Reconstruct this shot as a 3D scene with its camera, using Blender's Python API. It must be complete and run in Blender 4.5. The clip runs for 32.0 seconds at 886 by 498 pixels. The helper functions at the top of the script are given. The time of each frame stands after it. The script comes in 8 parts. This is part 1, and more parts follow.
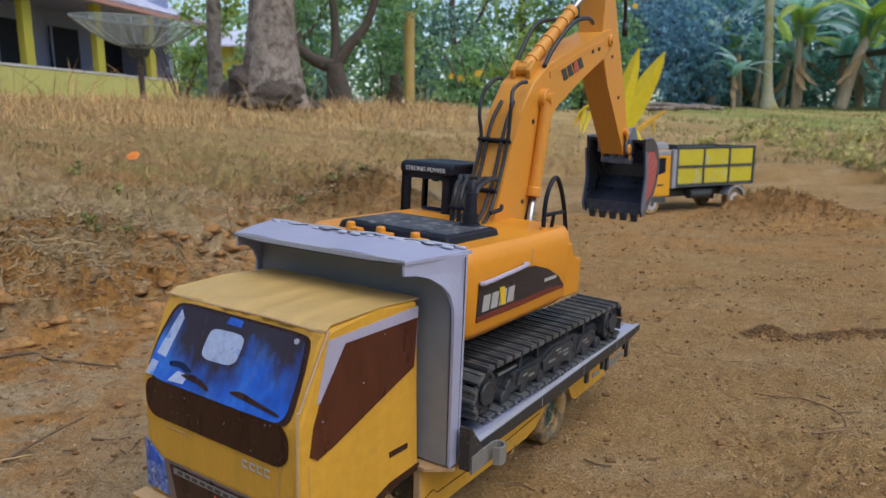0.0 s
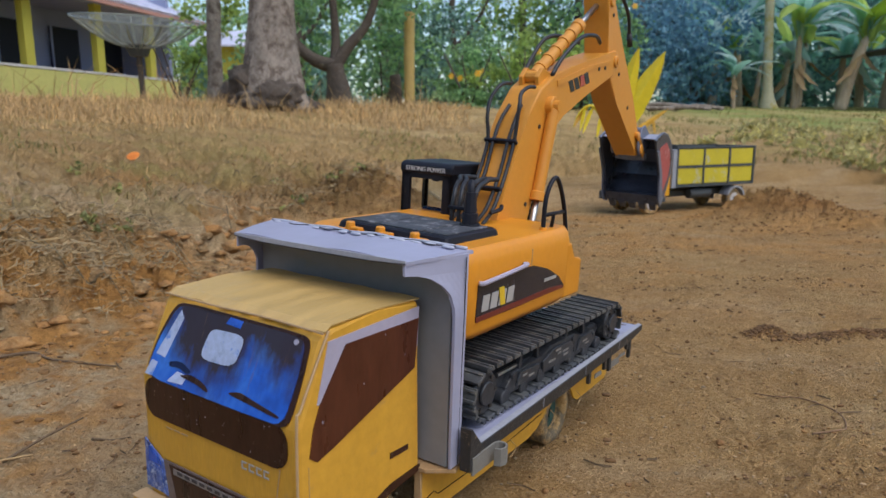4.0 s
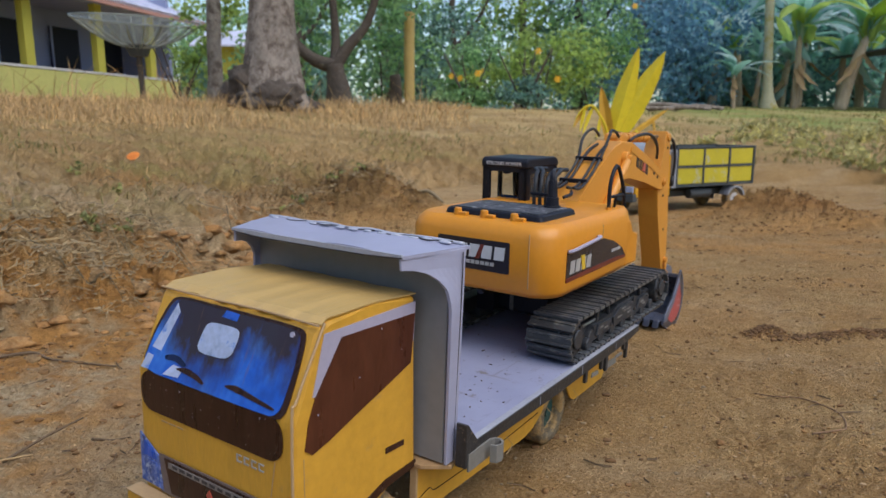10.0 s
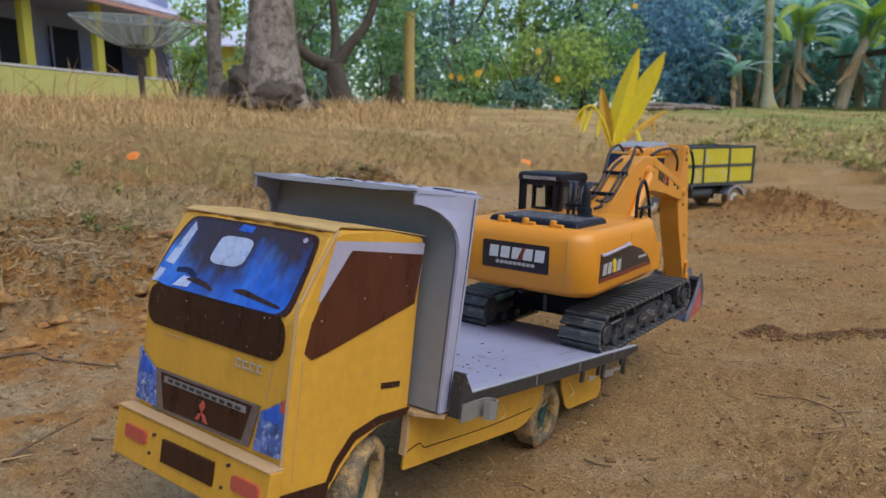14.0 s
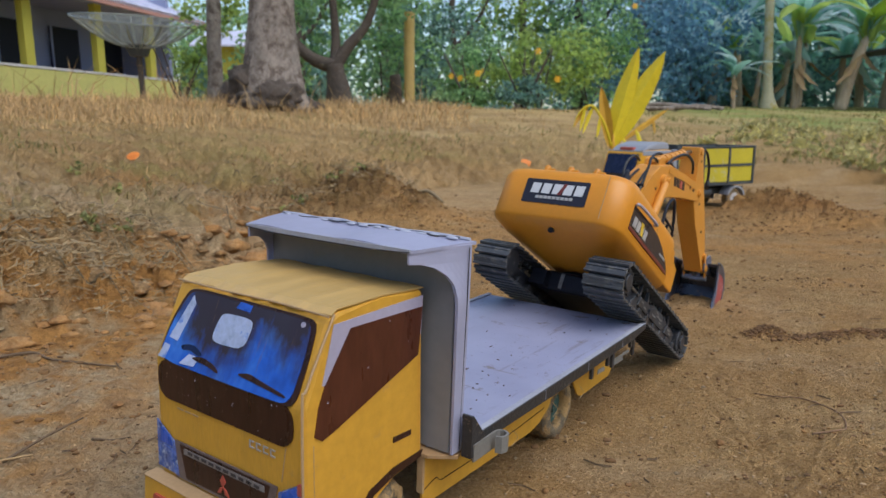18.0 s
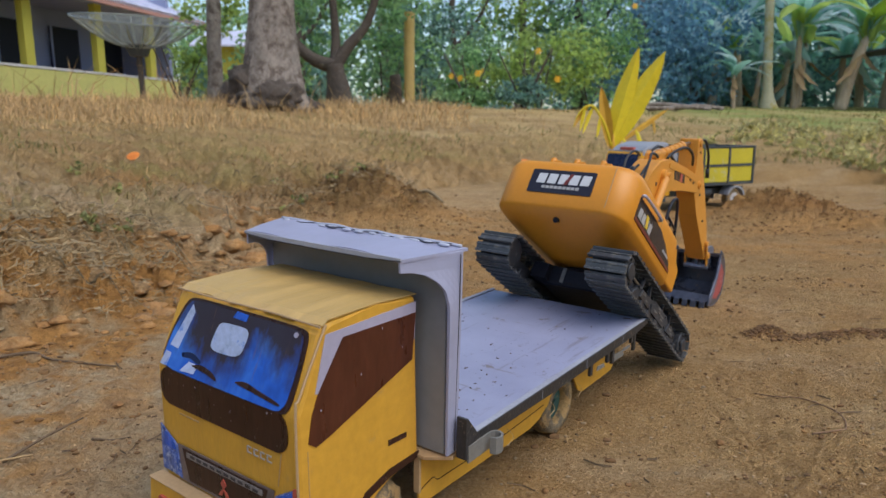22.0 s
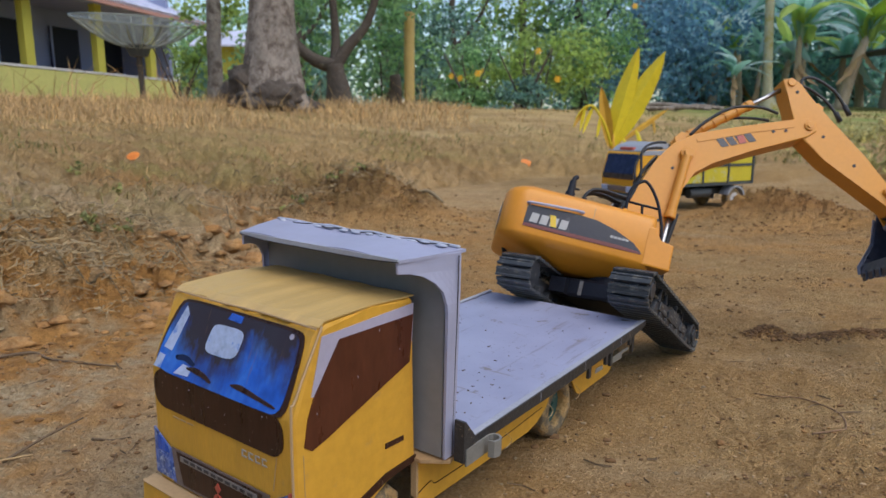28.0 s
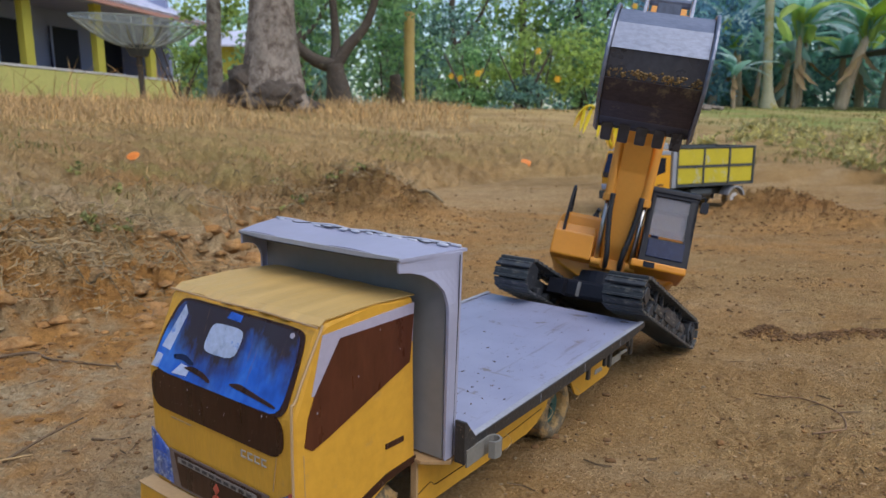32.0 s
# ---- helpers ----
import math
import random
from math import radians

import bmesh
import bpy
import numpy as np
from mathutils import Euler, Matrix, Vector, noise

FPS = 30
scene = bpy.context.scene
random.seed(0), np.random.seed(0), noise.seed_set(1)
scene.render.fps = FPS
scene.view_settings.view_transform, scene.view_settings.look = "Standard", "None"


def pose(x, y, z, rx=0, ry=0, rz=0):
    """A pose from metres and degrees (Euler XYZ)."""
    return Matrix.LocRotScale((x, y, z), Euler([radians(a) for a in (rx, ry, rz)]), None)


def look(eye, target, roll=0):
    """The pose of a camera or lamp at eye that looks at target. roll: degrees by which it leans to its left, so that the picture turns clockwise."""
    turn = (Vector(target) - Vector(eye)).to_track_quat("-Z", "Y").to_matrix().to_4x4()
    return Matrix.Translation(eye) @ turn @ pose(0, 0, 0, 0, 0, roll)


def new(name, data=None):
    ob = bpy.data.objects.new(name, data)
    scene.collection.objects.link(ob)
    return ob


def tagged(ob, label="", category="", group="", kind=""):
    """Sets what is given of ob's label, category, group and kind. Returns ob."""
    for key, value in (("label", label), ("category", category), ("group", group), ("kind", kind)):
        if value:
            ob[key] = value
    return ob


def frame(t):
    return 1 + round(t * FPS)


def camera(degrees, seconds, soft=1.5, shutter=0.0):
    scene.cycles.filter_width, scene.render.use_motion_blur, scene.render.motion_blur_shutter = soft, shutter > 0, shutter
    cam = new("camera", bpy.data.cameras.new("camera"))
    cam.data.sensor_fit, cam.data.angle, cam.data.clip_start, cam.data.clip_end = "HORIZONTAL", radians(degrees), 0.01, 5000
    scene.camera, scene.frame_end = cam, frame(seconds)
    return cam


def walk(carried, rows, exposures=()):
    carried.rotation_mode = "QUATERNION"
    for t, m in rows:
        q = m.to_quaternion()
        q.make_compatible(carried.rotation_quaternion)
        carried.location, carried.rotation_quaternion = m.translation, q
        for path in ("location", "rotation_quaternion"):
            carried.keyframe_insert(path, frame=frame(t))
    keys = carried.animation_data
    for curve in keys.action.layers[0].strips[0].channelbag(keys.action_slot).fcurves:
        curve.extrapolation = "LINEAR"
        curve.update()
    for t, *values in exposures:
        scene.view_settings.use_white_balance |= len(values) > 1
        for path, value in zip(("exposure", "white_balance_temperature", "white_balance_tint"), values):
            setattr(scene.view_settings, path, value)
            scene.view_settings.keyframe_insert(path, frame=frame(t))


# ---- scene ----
# ---- camera: a phone held still, low over the ground ----
cam = camera(66.13, 32.0, soft=1.5)
HELD = pose(0.0, 0.0, 0.2988, 79.56, 0, 0)
walk(cam, [(0.0, HELD), (32.0, HELD)])
cam.data.dof.use_dof = True
cam.data.dof.focus_distance = 0.52
cam.data.dof.aperture_fstop = 16.0

# ---- world and sun: thin overcast, light from high on the right, behind the camera ----
world = bpy.data.worlds.new("world")
scene.world = world
world.use_nodes = True
wn = world.node_tree.nodes
sky = wn.new("ShaderNodeTexSky")
sky.sky_type = "NISHITA"
sky.sun_disc = False
sky.sun_elevation, sky.sun_rotation = radians(58), radians(135)
sky.air_density, sky.dust_density, sky.ozone_density = 1.0, 1.5, 1.5
wn["Background"].inputs["Strength"].default_value = 0.165
world.node_tree.links.new(sky.outputs["Color"], wn["Background"].inputs["Color"])

sun = new("sun", bpy.data.lights.new("sun", "SUN"))
sun.data.energy, sun.data.angle, sun.data.color = 1.6, radians(60), (1.0, 0.97, 0.935)
UP, AZ = radians(58), radians(135)  # clockwise from +y
sun.matrix_world = look((0, 0, 0), (-math.sin(AZ) * math.cos(UP), -math.cos(AZ) * math.cos(UP), -math.sin(UP)))
scene.view_settings.exposure = 0.24


# ---- materials ----
def shader(name):
    m = bpy.data.materials.new(name)
    m.use_nodes = True
    return m, m.node_tree.nodes, m.node_tree.links, m.node_tree.nodes["Principled BSDF"]


def scaled(c, f):
    return (min(1, c[0] * f), min(1, c[1] * f), min(1, c[2] * f), 1)


def ramp(n, l, source, stops):
    r = n.new("ShaderNodeValToRGB")
    r.color_ramp.elements[0].position, r.color_ramp.elements[0].color = stops[0]
    r.color_ramp.elements[1].position, r.color_ramp.elements[1].color = stops[-1]
    for p, c in stops[1:-1]:
        r.color_ramp.elements.new(p).color = c
    l.new(source, r.inputs["Fac"])
    return r.outputs["Color"]


def blend(n, l, fac, a, b, mode="MIX"):
    x = n.new("ShaderNodeMix")
    x.data_type, x.blend_type = "RGBA", mode
    for sock, v in ((x.inputs[0], fac), (x.inputs[6], a), (x.inputs[7], b)):
        if isinstance(v, (tuple, float, int)):
            sock.default_value = v
        else:
            l.new(v, sock)
    return x.outputs[2]


def noise_tex(n, l, scale, detail=4.0, coord="Object", rough=0.6, squash=None):
    c = n.new("ShaderNodeTexCoord")
    t = n.new("ShaderNodeTexNoise")
    t.inputs["Scale"].default_value, t.inputs["Detail"].default_value, t.inputs["Roughness"].default_value = scale, detail, rough
    if squash:
        mp = n.new("ShaderNodeMapping")
        mp.inputs["Scale"].default_value = squash
        l.new(c.outputs[coord], mp.inputs["Vector"])
        l.new(mp.outputs["Vector"], t.inputs["Vector"])
    else:
        l.new(c.outputs[coord], t.inputs["Vector"])
    return t.outputs["Fac"]


def paint(name, col, rough=0.5, metal=0.0, var=0.12, scale=18.0, fine=260.0, bump=0.08, dirt=None, dirt_from=0.55, squash=None, pick="", spread=0.3, spec=0.5, dist=0.002):
    """A surface with broad patches, fine grain, relief and, where given, dirt. pick: vary by island or by object."""
    m, n, l, p = shader(name)
    broad = noise_tex(n, l, scale, squash=squash)
    grain = noise_tex(n, l, fine, 3.0, squash=squash)
    c = ramp(n, l, broad, [(0.25, scaled(col, 1 - var)), (0.75, scaled(col, 1 + var))])
    c = blend(n, l, 0.35, c, ramp(n, l, grain, [(0.3, scaled(col, 1 - 1.5 * var)), (0.7, scaled(col, 1 + 1.3 * var))]))
    if pick:
        g = n.new("ShaderNodeNewGeometry" if pick == "island" else "ShaderNodeObjectInfo")
        c = blend(n, l, 1.0, c, ramp(n, l, g.outputs["Random Per Island" if pick == "island" else "Random"], [(0.0, (1 - spread, 1 - spread, 1 - spread * 1.1, 1)), (0.5, (1, 1, 1, 1)), (1.0, (1 + spread, 1 + spread * 0.85, 1 + spread * 0.4, 1))]), "MULTIPLY")
    if dirt:
        spots = noise_tex(n, l, scale * 2.3, 6.0, rough=0.72)
        c = blend(n, l, ramp(n, l, spots, [(dirt_from, (0, 0, 0, 1)), (dirt_from + 0.12, (1, 1, 1, 1))]), c, (*dirt, 1))
    l.new(c, p.inputs["Base Color"])
    l.new(ramp(n, l, broad, [(0.2, (max(0, rough - 0.1),) * 3 + (1,)), (0.8, (min(1, rough + 0.12),) * 3 + (1,))]), p.inputs["Roughness"])
    p.inputs["Metallic"].default_value = metal
    p.inputs["Specular IOR Level"].default_value = spec
    if bump:
        b = n.new("ShaderNodeBump")
        b.inputs["Strength"].default_value, b.inputs["Distance"].default_value = bump, dist
        l.new(grain, b.inputs["Height"])
        l.new(b.outputs["Normal"], p.inputs["Normal"])
    return m


def bed_surface(name):
    """Pale board with long scratches, dark scuffs and specks of dirt."""
    m, n, l, p = shader(name)
    c = ramp(n, l, noise_tex(n, l, 12, 5), [(0.3, (0.265, 0.28, 0.40, 1)), (0.7, (0.335, 0.35, 0.485, 1))])
    for sc, sq, lo, amount, col in ((30, (0.25, 3.0, 1), 0.60, 0.55, (0.19, 0.17, 0.18, 1)), (50, (2.2, 0.3, 1), 0.62, 0.6, (0.20, 0.17, 0.15, 1)), (200, (1, 1, 1), 0.64, 0.95, (0.10, 0.08, 0.06, 1)), (42, (1, 1, 1), 0.63, 0.8, (0.17, 0.14, 0.12, 1))):
        f = noise_tex(n, l, sc, 5, rough=0.68, squash=sq)
        c = blend(n, l, ramp(n, l, f, [(lo, (0, 0, 0, 1)), (lo + 0.05, (amount, amount, amount, 1))]), c, col)
    l.new(c, p.inputs["Base Color"])
    p.inputs["Roughness"].default_value = 0.45
    return m


SOIL = (0.36, 0.20, 0.09)
M = dict(
    card_yellow=paint("card_yellow", (0.63, 0.33, 0.036), 0.42, var=0.14, scale=14, fine=120, bump=0.12, squash=(1, 6, 1), dirt=(0.45, 0.27, 0.09), dirt_from=0.62),
    card_pale=paint("card_pale", (0.54, 0.355, 0.125), 0.42, var=0.16, scale=14, fine=120, bump=0.25, squash=(0.3, 7, 1), dirt=(0.52, 0.34, 0.12), dirt_from=0.68),
    card_edge=paint("card_edge", (0.46, 0.30, 0.15), 0.8, fine=400),
    window_brown=paint("window_brown", (0.085, 0.026, 0.013), 0.3, var=0.3, scale=60, fine=200, spec=0.3, squash=(1, 1, 0.3), dirt=(0.14, 0.06, 0.035), dirt_from=0.62),
    glass_navy=paint("glass_navy", (0.010, 0.018, 0.06), 0.25, var=0.4, scale=40, spec=0.2),
    card_brown=paint("card_brown", (0.038, 0.014, 0.009), 0.3, spec=0.3, var=0.45, scale=110, fine=200, squash=(1, 1, 0.2), dirt=(0.30, 0.23, 0.18), dirt_from=0.63),
    print_blue=paint("print_blue", (0.022, 0.10, 0.50), 0.25, var=0.5, scale=40, fine=150, squash=(1, 1, 0.25), dirt=(0.02, 0.025, 0.06), dirt_from=0.60),
    print_pale=paint("print_pale", (0.40, 0.47, 0.66), 0.3, var=0.25, scale=40, dirt=(0.10, 0.22, 0.58), dirt_from=0.56),
    print_dark=paint("print_dark", (0.03, 0.028, 0.035), 0.3, var=0.3, scale=60),
    lamp_print=paint("lamp_print", (0.07, 0.13, 0.38), 0.25, var=0.7, scale=90, fine=200, dirt=(0.40, 0.48, 0.64), dirt_from=0.52),
    grille_grey=paint("grille_grey", (0.16, 0.12, 0.11), 0.4, var=0.3),
    plate_grey=paint("plate_grey", (0.22, 0.20, 0.19), 0.4, var=0.3, scale=60),
    print_red=paint("print_red", (0.46, 0.085, 0.055), 0.4, var=0.1),
    cover_dusty=paint("cover_dusty", (0.050, 0.053, 0.062), 0.6, var=0.25, scale=40, dirt=(0.24, 0.23, 0.25), dirt_from=0.52),
    print_silver=paint("print_silver", (0.42, 0.40, 0.38), 0.4, var=0.15),
    lilac=paint("lilac", (0.40, 0.37, 0.47), 0.4, var=0.08),
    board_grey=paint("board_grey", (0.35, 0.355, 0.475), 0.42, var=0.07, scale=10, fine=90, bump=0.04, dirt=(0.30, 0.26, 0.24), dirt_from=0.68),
    # Darker than board_grey: the shade under the hood is put into the colour.
    board_shaded=paint("board_shaded", (0.225, 0.225, 0.232), 0.55, var=0.12, scale=8, fine=90, bump=0.05, dirt=(0.23, 0.21, 0.18), dirt_from=0.60),
    board_edge=paint("board_edge", (0.36, 0.37, 0.42), 0.6, var=0.2, fine=400, bump=0.2),
    glue=paint("glue", (0.46, 0.47, 0.55), 0.2, var=0.1),
    bed_board=bed_surface("bed_board"),
    tar_strip=paint("tar_strip", (0.03, 0.028, 0.028), 0.5, var=0.4, scale=60, fine=300, bump=0.3, dirt=(0.35, 0.27, 0.18), dirt_from=0.60),
    plywood=paint("plywood", (0.40, 0.25, 0.12), 0.7, var=0.2, scale=30, fine=200, squash=(0.2, 4, 4)),
    root_pale=paint("root_pale", (0.22, 0.13, 0.07), 0.9, var=0.3),
    tyre_clay=paint("tyre_clay", (0.17, 0.135, 0.085), 0.9, var=0.4, scale=30, fine=220, bump=0.7, dirt=(0.44, 0.28, 0.115), dirt_from=0.44, dist=0.004),
    tab_grey=paint("tab_grey", (0.19, 0.18, 0.16), 0.5, var=0.2),
    hub_green=paint("hub_green", (0.025, 0.085, 0.075), 0.6, var=0.35, scale=60, dirt=(0.26, 0.19, 0.11), dirt_from=0.60),
    orange=paint("orange", (0.68, 0.265, 0.018), 0.36, var=0.06, scale=16, fine=200, bump=0.03, dirt=(0.62, 0.28, 0.06), dirt_from=0.70),
    orange_arm=paint("orange_arm", (0.66, 0.28, 0.035), 0.42, var=0.06, scale=14, fine=200, bump=0.03, dirt=(0.55, 0.27, 0.08), dirt_from=0.68),
    black_plastic=paint("black_plastic", (0.014, 0.015, 0.022), 0.42, var=0.3, fine=300, bump=0.06, spec=0.22, dirt=(0.10, 0.08, 0.06), dirt_from=0.66),
    track_black=paint("track_black", (0.066, 0.071, 0.080), 0.33, var=0.4, scale=40, fine=300, bump=0.25, dirt=(0.25, 0.225, 0.18), dirt_from=0.56, pick="object", spread=0.35),
    track_plastic=paint("track_plastic", (0.030, 0.033, 0.040), 0.45, var=0.4, scale=30, fine=260, bump=0.12, spec=0.5, dirt=(0.12, 0.115, 0.105), dirt_from=0.58),
    worn_mark=paint("worn_mark", (0.20, 0.19, 0.18), 0.6, var=0.4, scale=60, fine=300),
    rubber=paint("rubber", (0.022, 0.023, 0.027), 0.5, var=0.2),
    decal_dark=paint("decal_dark", (0.022, 0.020, 0.028), 0.22, var=0.15),
    decal_white=paint("decal_white", (0.62, 0.62, 0.62), 0.35, var=0.1),
    decal_maroon=paint("decal_maroon", (0.16, 0.028, 0.02), 0.3, var=0.15),
    decal_yellow=paint("decal_yellow", (0.75, 0.50, 0.03), 0.35, var=0.1),
    chrome=paint("chrome", (0.45, 0.44, 0.43), 0.32, 1.0, var=0.05),
    bucket_steel=paint("bucket_steel", (0.075, 0.082, 0.11), 0.3, 0.4, var=0.35, scale=24, fine=150, bump=0.12, dirt=(0.28, 0.18, 0.09), dirt_from=0.62),
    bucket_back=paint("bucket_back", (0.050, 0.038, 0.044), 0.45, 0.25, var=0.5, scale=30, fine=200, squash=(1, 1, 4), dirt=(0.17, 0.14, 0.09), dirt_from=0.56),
    # Paler steels: scraped wear, and sky sheen painted on back and top.
    bucket_worn_sheen=paint("bucket_worn_sheen", (0.19, 0.215, 0.29), 0.36, 0.45, var=0.3, scale=24, fine=200, squash=(1, 1, 4), dirt=(0.30, 0.20, 0.10), dirt_from=0.70),
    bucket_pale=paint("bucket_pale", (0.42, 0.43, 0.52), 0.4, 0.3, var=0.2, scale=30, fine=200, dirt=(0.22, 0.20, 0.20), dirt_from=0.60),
    loose_mud=paint("loose_mud", (0.20, 0.13, 0.055), 0.95, var=0.4, scale=60, pick="island", spread=0.4),
    sticker_red=paint("sticker_red", (0.40, 0.075, 0.075), 0.35, var=0.3, scale=24, dirt=(0.62, 0.45, 0.45), dirt_from=0.57),
    truck_yellow=paint("truck_yellow", (0.74, 0.36, 0.02), 0.4, var=0.08),
    tub_yellow=paint("tub_yellow", (0.56, 0.47, 0.03), 0.5, var=0.2, scale=12, dirt=(0.45, 0.46, 0.36), dirt_from=0.58),
    tub_grey=paint("tub_grey", (0.06, 0.07, 0.075), 0.6, var=0.2),
    rim_pale=paint("rim_pale", (0.5, 0.48, 0.46), 0.5, var=0.2, dirt=SOIL, dirt_from=0.6),
    fender_grey=paint("fender_grey", (0.30, 0.32, 0.36), 0.5, var=0.15),
    leaf_yellow=paint("leaf_yellow", (0.72, 0.56, 0.02), 0.45, var=0.12, scale=9, fine=90, squash=(4, 4, 0.4)),
    leaf_ochre=paint("leaf_ochre", (0.62, 0.34, 0.03), 0.55, var=0.25, scale=12),
    bark=paint("bark", (0.27, 0.228, 0.19), 0.9, var=0.45, scale=5, fine=30, bump=0.8, dirt=(0.12, 0.09, 0.07), dirt_from=0.47, squash=(1, 1, 0.5), dist=0.02),
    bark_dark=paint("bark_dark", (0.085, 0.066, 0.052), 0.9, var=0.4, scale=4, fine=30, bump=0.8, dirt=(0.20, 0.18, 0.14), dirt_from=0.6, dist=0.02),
    palm_bark=paint("palm_bark", (0.52, 0.48, 0.32), 0.85, var=0.2, scale=1.5, fine=18, squash=(1, 1, 3), dirt=(0.42, 0.32, 0.04), dirt_from=0.52, bump=0.4, dist=0.01),
    pole_wood=paint("pole_wood", (0.50, 0.35, 0.12), 0.8, var=0.15, scale=3, fine=40),
    banana_stem=paint("banana_stem", (0.42, 0.33, 0.23), 0.8, var=0.35, scale=4, fine=30, squash=(1, 1, 0.3), dirt=(0.35, 0.25, 0.13), dirt_from=0.55),
    banana_dead=paint("banana_dead", (0.33, 0.21, 0.10), 0.8, var=0.4, scale=5),
    wall_lime=paint("wall_lime", (0.47, 0.46, 0.15), 0.85, var=0.12, scale=1.2, fine=14, dirt=(0.38, 0.34, 0.14), dirt_from=0.64),
    post_lime=paint("post_lime", (0.44, 0.41, 0.06), 0.8, var=0.1, scale=2),
    # Violet wall, darkened and blued so that porch shade sits in its colour.
    wall_violet=paint("wall_violet", (0.25, 0.28, 0.43), 0.85, var=0.12, scale=1.5),
    sill_pale=paint("sill_pale", (0.5, 0.5, 0.5), 0.8, var=0.1),
    window_dark=paint("window_dark", (0.010, 0.012, 0.020), 0.5, var=0.2, bump=0, spec=0.2),
    roof_metal=paint("roof_metal", (0.62, 0.62, 0.72), 0.5, 0.2, var=0.1, scale=1.5, fine=20, dirt=(0.40, 0.30, 0.28), dirt_from=0.66),
    fascia=paint("fascia", (0.42, 0.22, 0.18), 0.8, var=0.2),
    dish_mesh=paint("dish_mesh", (0.22, 0.24, 0.22), 0.55, 0.3, var=0.2, scale=4),
    shed_dark=paint("shed_dark", (0.05, 0.055, 0.065), 0.7, var=0.2),
    twig=paint("twig", (0.16, 0.105, 0.06), 0.9, var=0.35, scale=30, pick="island"),
    clod=paint("clod", (0.19, 0.10, 0.040), 0.95, var=0.4, scale=40, fine=240, bump=0.5, pick="island", spread=0.25),
    litter=paint("litter", (0.32, 0.235, 0.13), 0.85, var=0.35, scale=20, pick="island", spread=0.35),
    straw=paint("straw", (0.52, 0.345, 0.165), 0.8, var=0.3, scale=6, pick="island", spread=0.55),
    grass=paint("grass", (0.20, 0.20, 0.055), 0.7, var=0.25, scale=6, pick="island", spread=0.45),
    orange_leaf=paint("orange_leaf", (0.75, 0.22, 0.03), 0.6, var=0.2),
)


def foliage(name, col, spread=0.5, thin=0.45):
    """Leaves: colour by leaf, some light through them."""
    m = paint(name, col, 0.5, var=0.2, scale=3, fine=30, pick="island", spread=spread, bump=0)
    n, l = m.node_tree.nodes, m.node_tree.links
    p, out = n["Principled BSDF"], n["Material Output"]
    tr = n.new("ShaderNodeBsdfTranslucent")
    l.new(p.inputs["Base Color"].links[0].from_socket, tr.inputs["Color"])
    mx = n.new("ShaderNodeMixShader")
    mx.inputs[0].default_value = thin
    l.new(p.outputs[0], mx.inputs[1])
    l.new(tr.outputs[0], mx.inputs[2])
    l.new(mx.outputs[0], out.inputs["Surface"])
    return m


M["leaf_green"] = foliage("leaf_green", (0.29, 0.49, 0.25), thin=0.6)
M["leaf_light"] = foliage("leaf_light", (0.38, 0.52, 0.16), thin=0.6)
# Blue, deep and teal: the wood's hazy bluish shade put into leaf colour.
M["leaf_blue_shade"] = foliage("leaf_blue_shade", (0.18, 0.37, 0.52), thin=0.55)
M["leaf_deep_shade"] = foliage("leaf_deep_shade", (0.20, 0.36, 0.32), thin=0.55)
M["leaf_teal_shade"] = foliage("leaf_teal_shade", (0.28, 0.52, 0.50), 0.5, 0.6)
M["banana_leaf"] = foliage("banana_leaf", (0.40, 0.70, 0.58), 0.4, 0.7)
M["banana_light"] = foliage("banana_light", (0.50, 0.66, 0.16), 0.3, 0.6)
M["weed_leaf"] = foliage("weed_leaf", (0.54, 0.50, 0.22), 0.45, 0.55)
M["bank_leaf"] = foliage("bank_leaf", (0.30, 0.31, 0.11), 0.5, 0.4)
M["banana_pale"] = foliage("banana_pale", (0.62, 0.80, 0.82), 0.3, 0.65)


def screen_print(name):
    """A faded photographic print: blue glass, brown streaks running down it, densest along its top and middle."""
    m, n, l, p = shader(name)
    streak = noise_tex(n, l, 26, 6, rough=0.62, squash=(1, 1.1, 0.42))
    co = n.new("ShaderNodeTexCoord")
    up = n.new("ShaderNodeSeparateXYZ")
    l.new(co.outputs["Generated"], up.inputs[0])
    rise = n.new("ShaderNodeMapRange")
    rise.inputs["From Min"].default_value, rise.inputs["From Max"].default_value, rise.inputs["To Min"].default_value, rise.inputs["To Max"].default_value = 0.15, 1.0, -0.14, 0.19
    l.new(up.outputs["Z"], rise.inputs["Value"])
    add = n.new("ShaderNodeMath")
    l.new(streak, add.inputs[0])
    l.new(rise.outputs[0], add.inputs[1])
    patch = noise_tex(n, l, 22, 4)
    blue = ramp(n, l, patch, [(0.3, (0.010, 0.040, 0.24, 1)), (0.47, (0.018, 0.110, 0.56, 1)), (0.70, (0.070, 0.25, 0.72, 1))])
    c = blend(n, l, ramp(n, l, add.outputs[0], [(0.40, (0, 0, 0, 1)), (0.62, (0.96, 0.96, 0.96, 1))]), blue, (0.035, 0.018, 0.012, 1))
    fine = noise_tex(n, l, 60, 3, squash=(1, 3, 0.1))
    c = blend(n, l, ramp(n, l, fine, [(0.62, (0, 0, 0, 1)), (0.72, (0.5, 0.5, 0.5, 1))]), c, (0.16, 0.085, 0.05, 1))
    l.new(c, p.inputs["Base Color"])
    p.inputs["Roughness"].default_value = 0.22
    return m


M["screen_print"] = screen_print("screen_print")
M["flower"] = paint("flower", (0.85, 0.45, 0.02), 0.6)


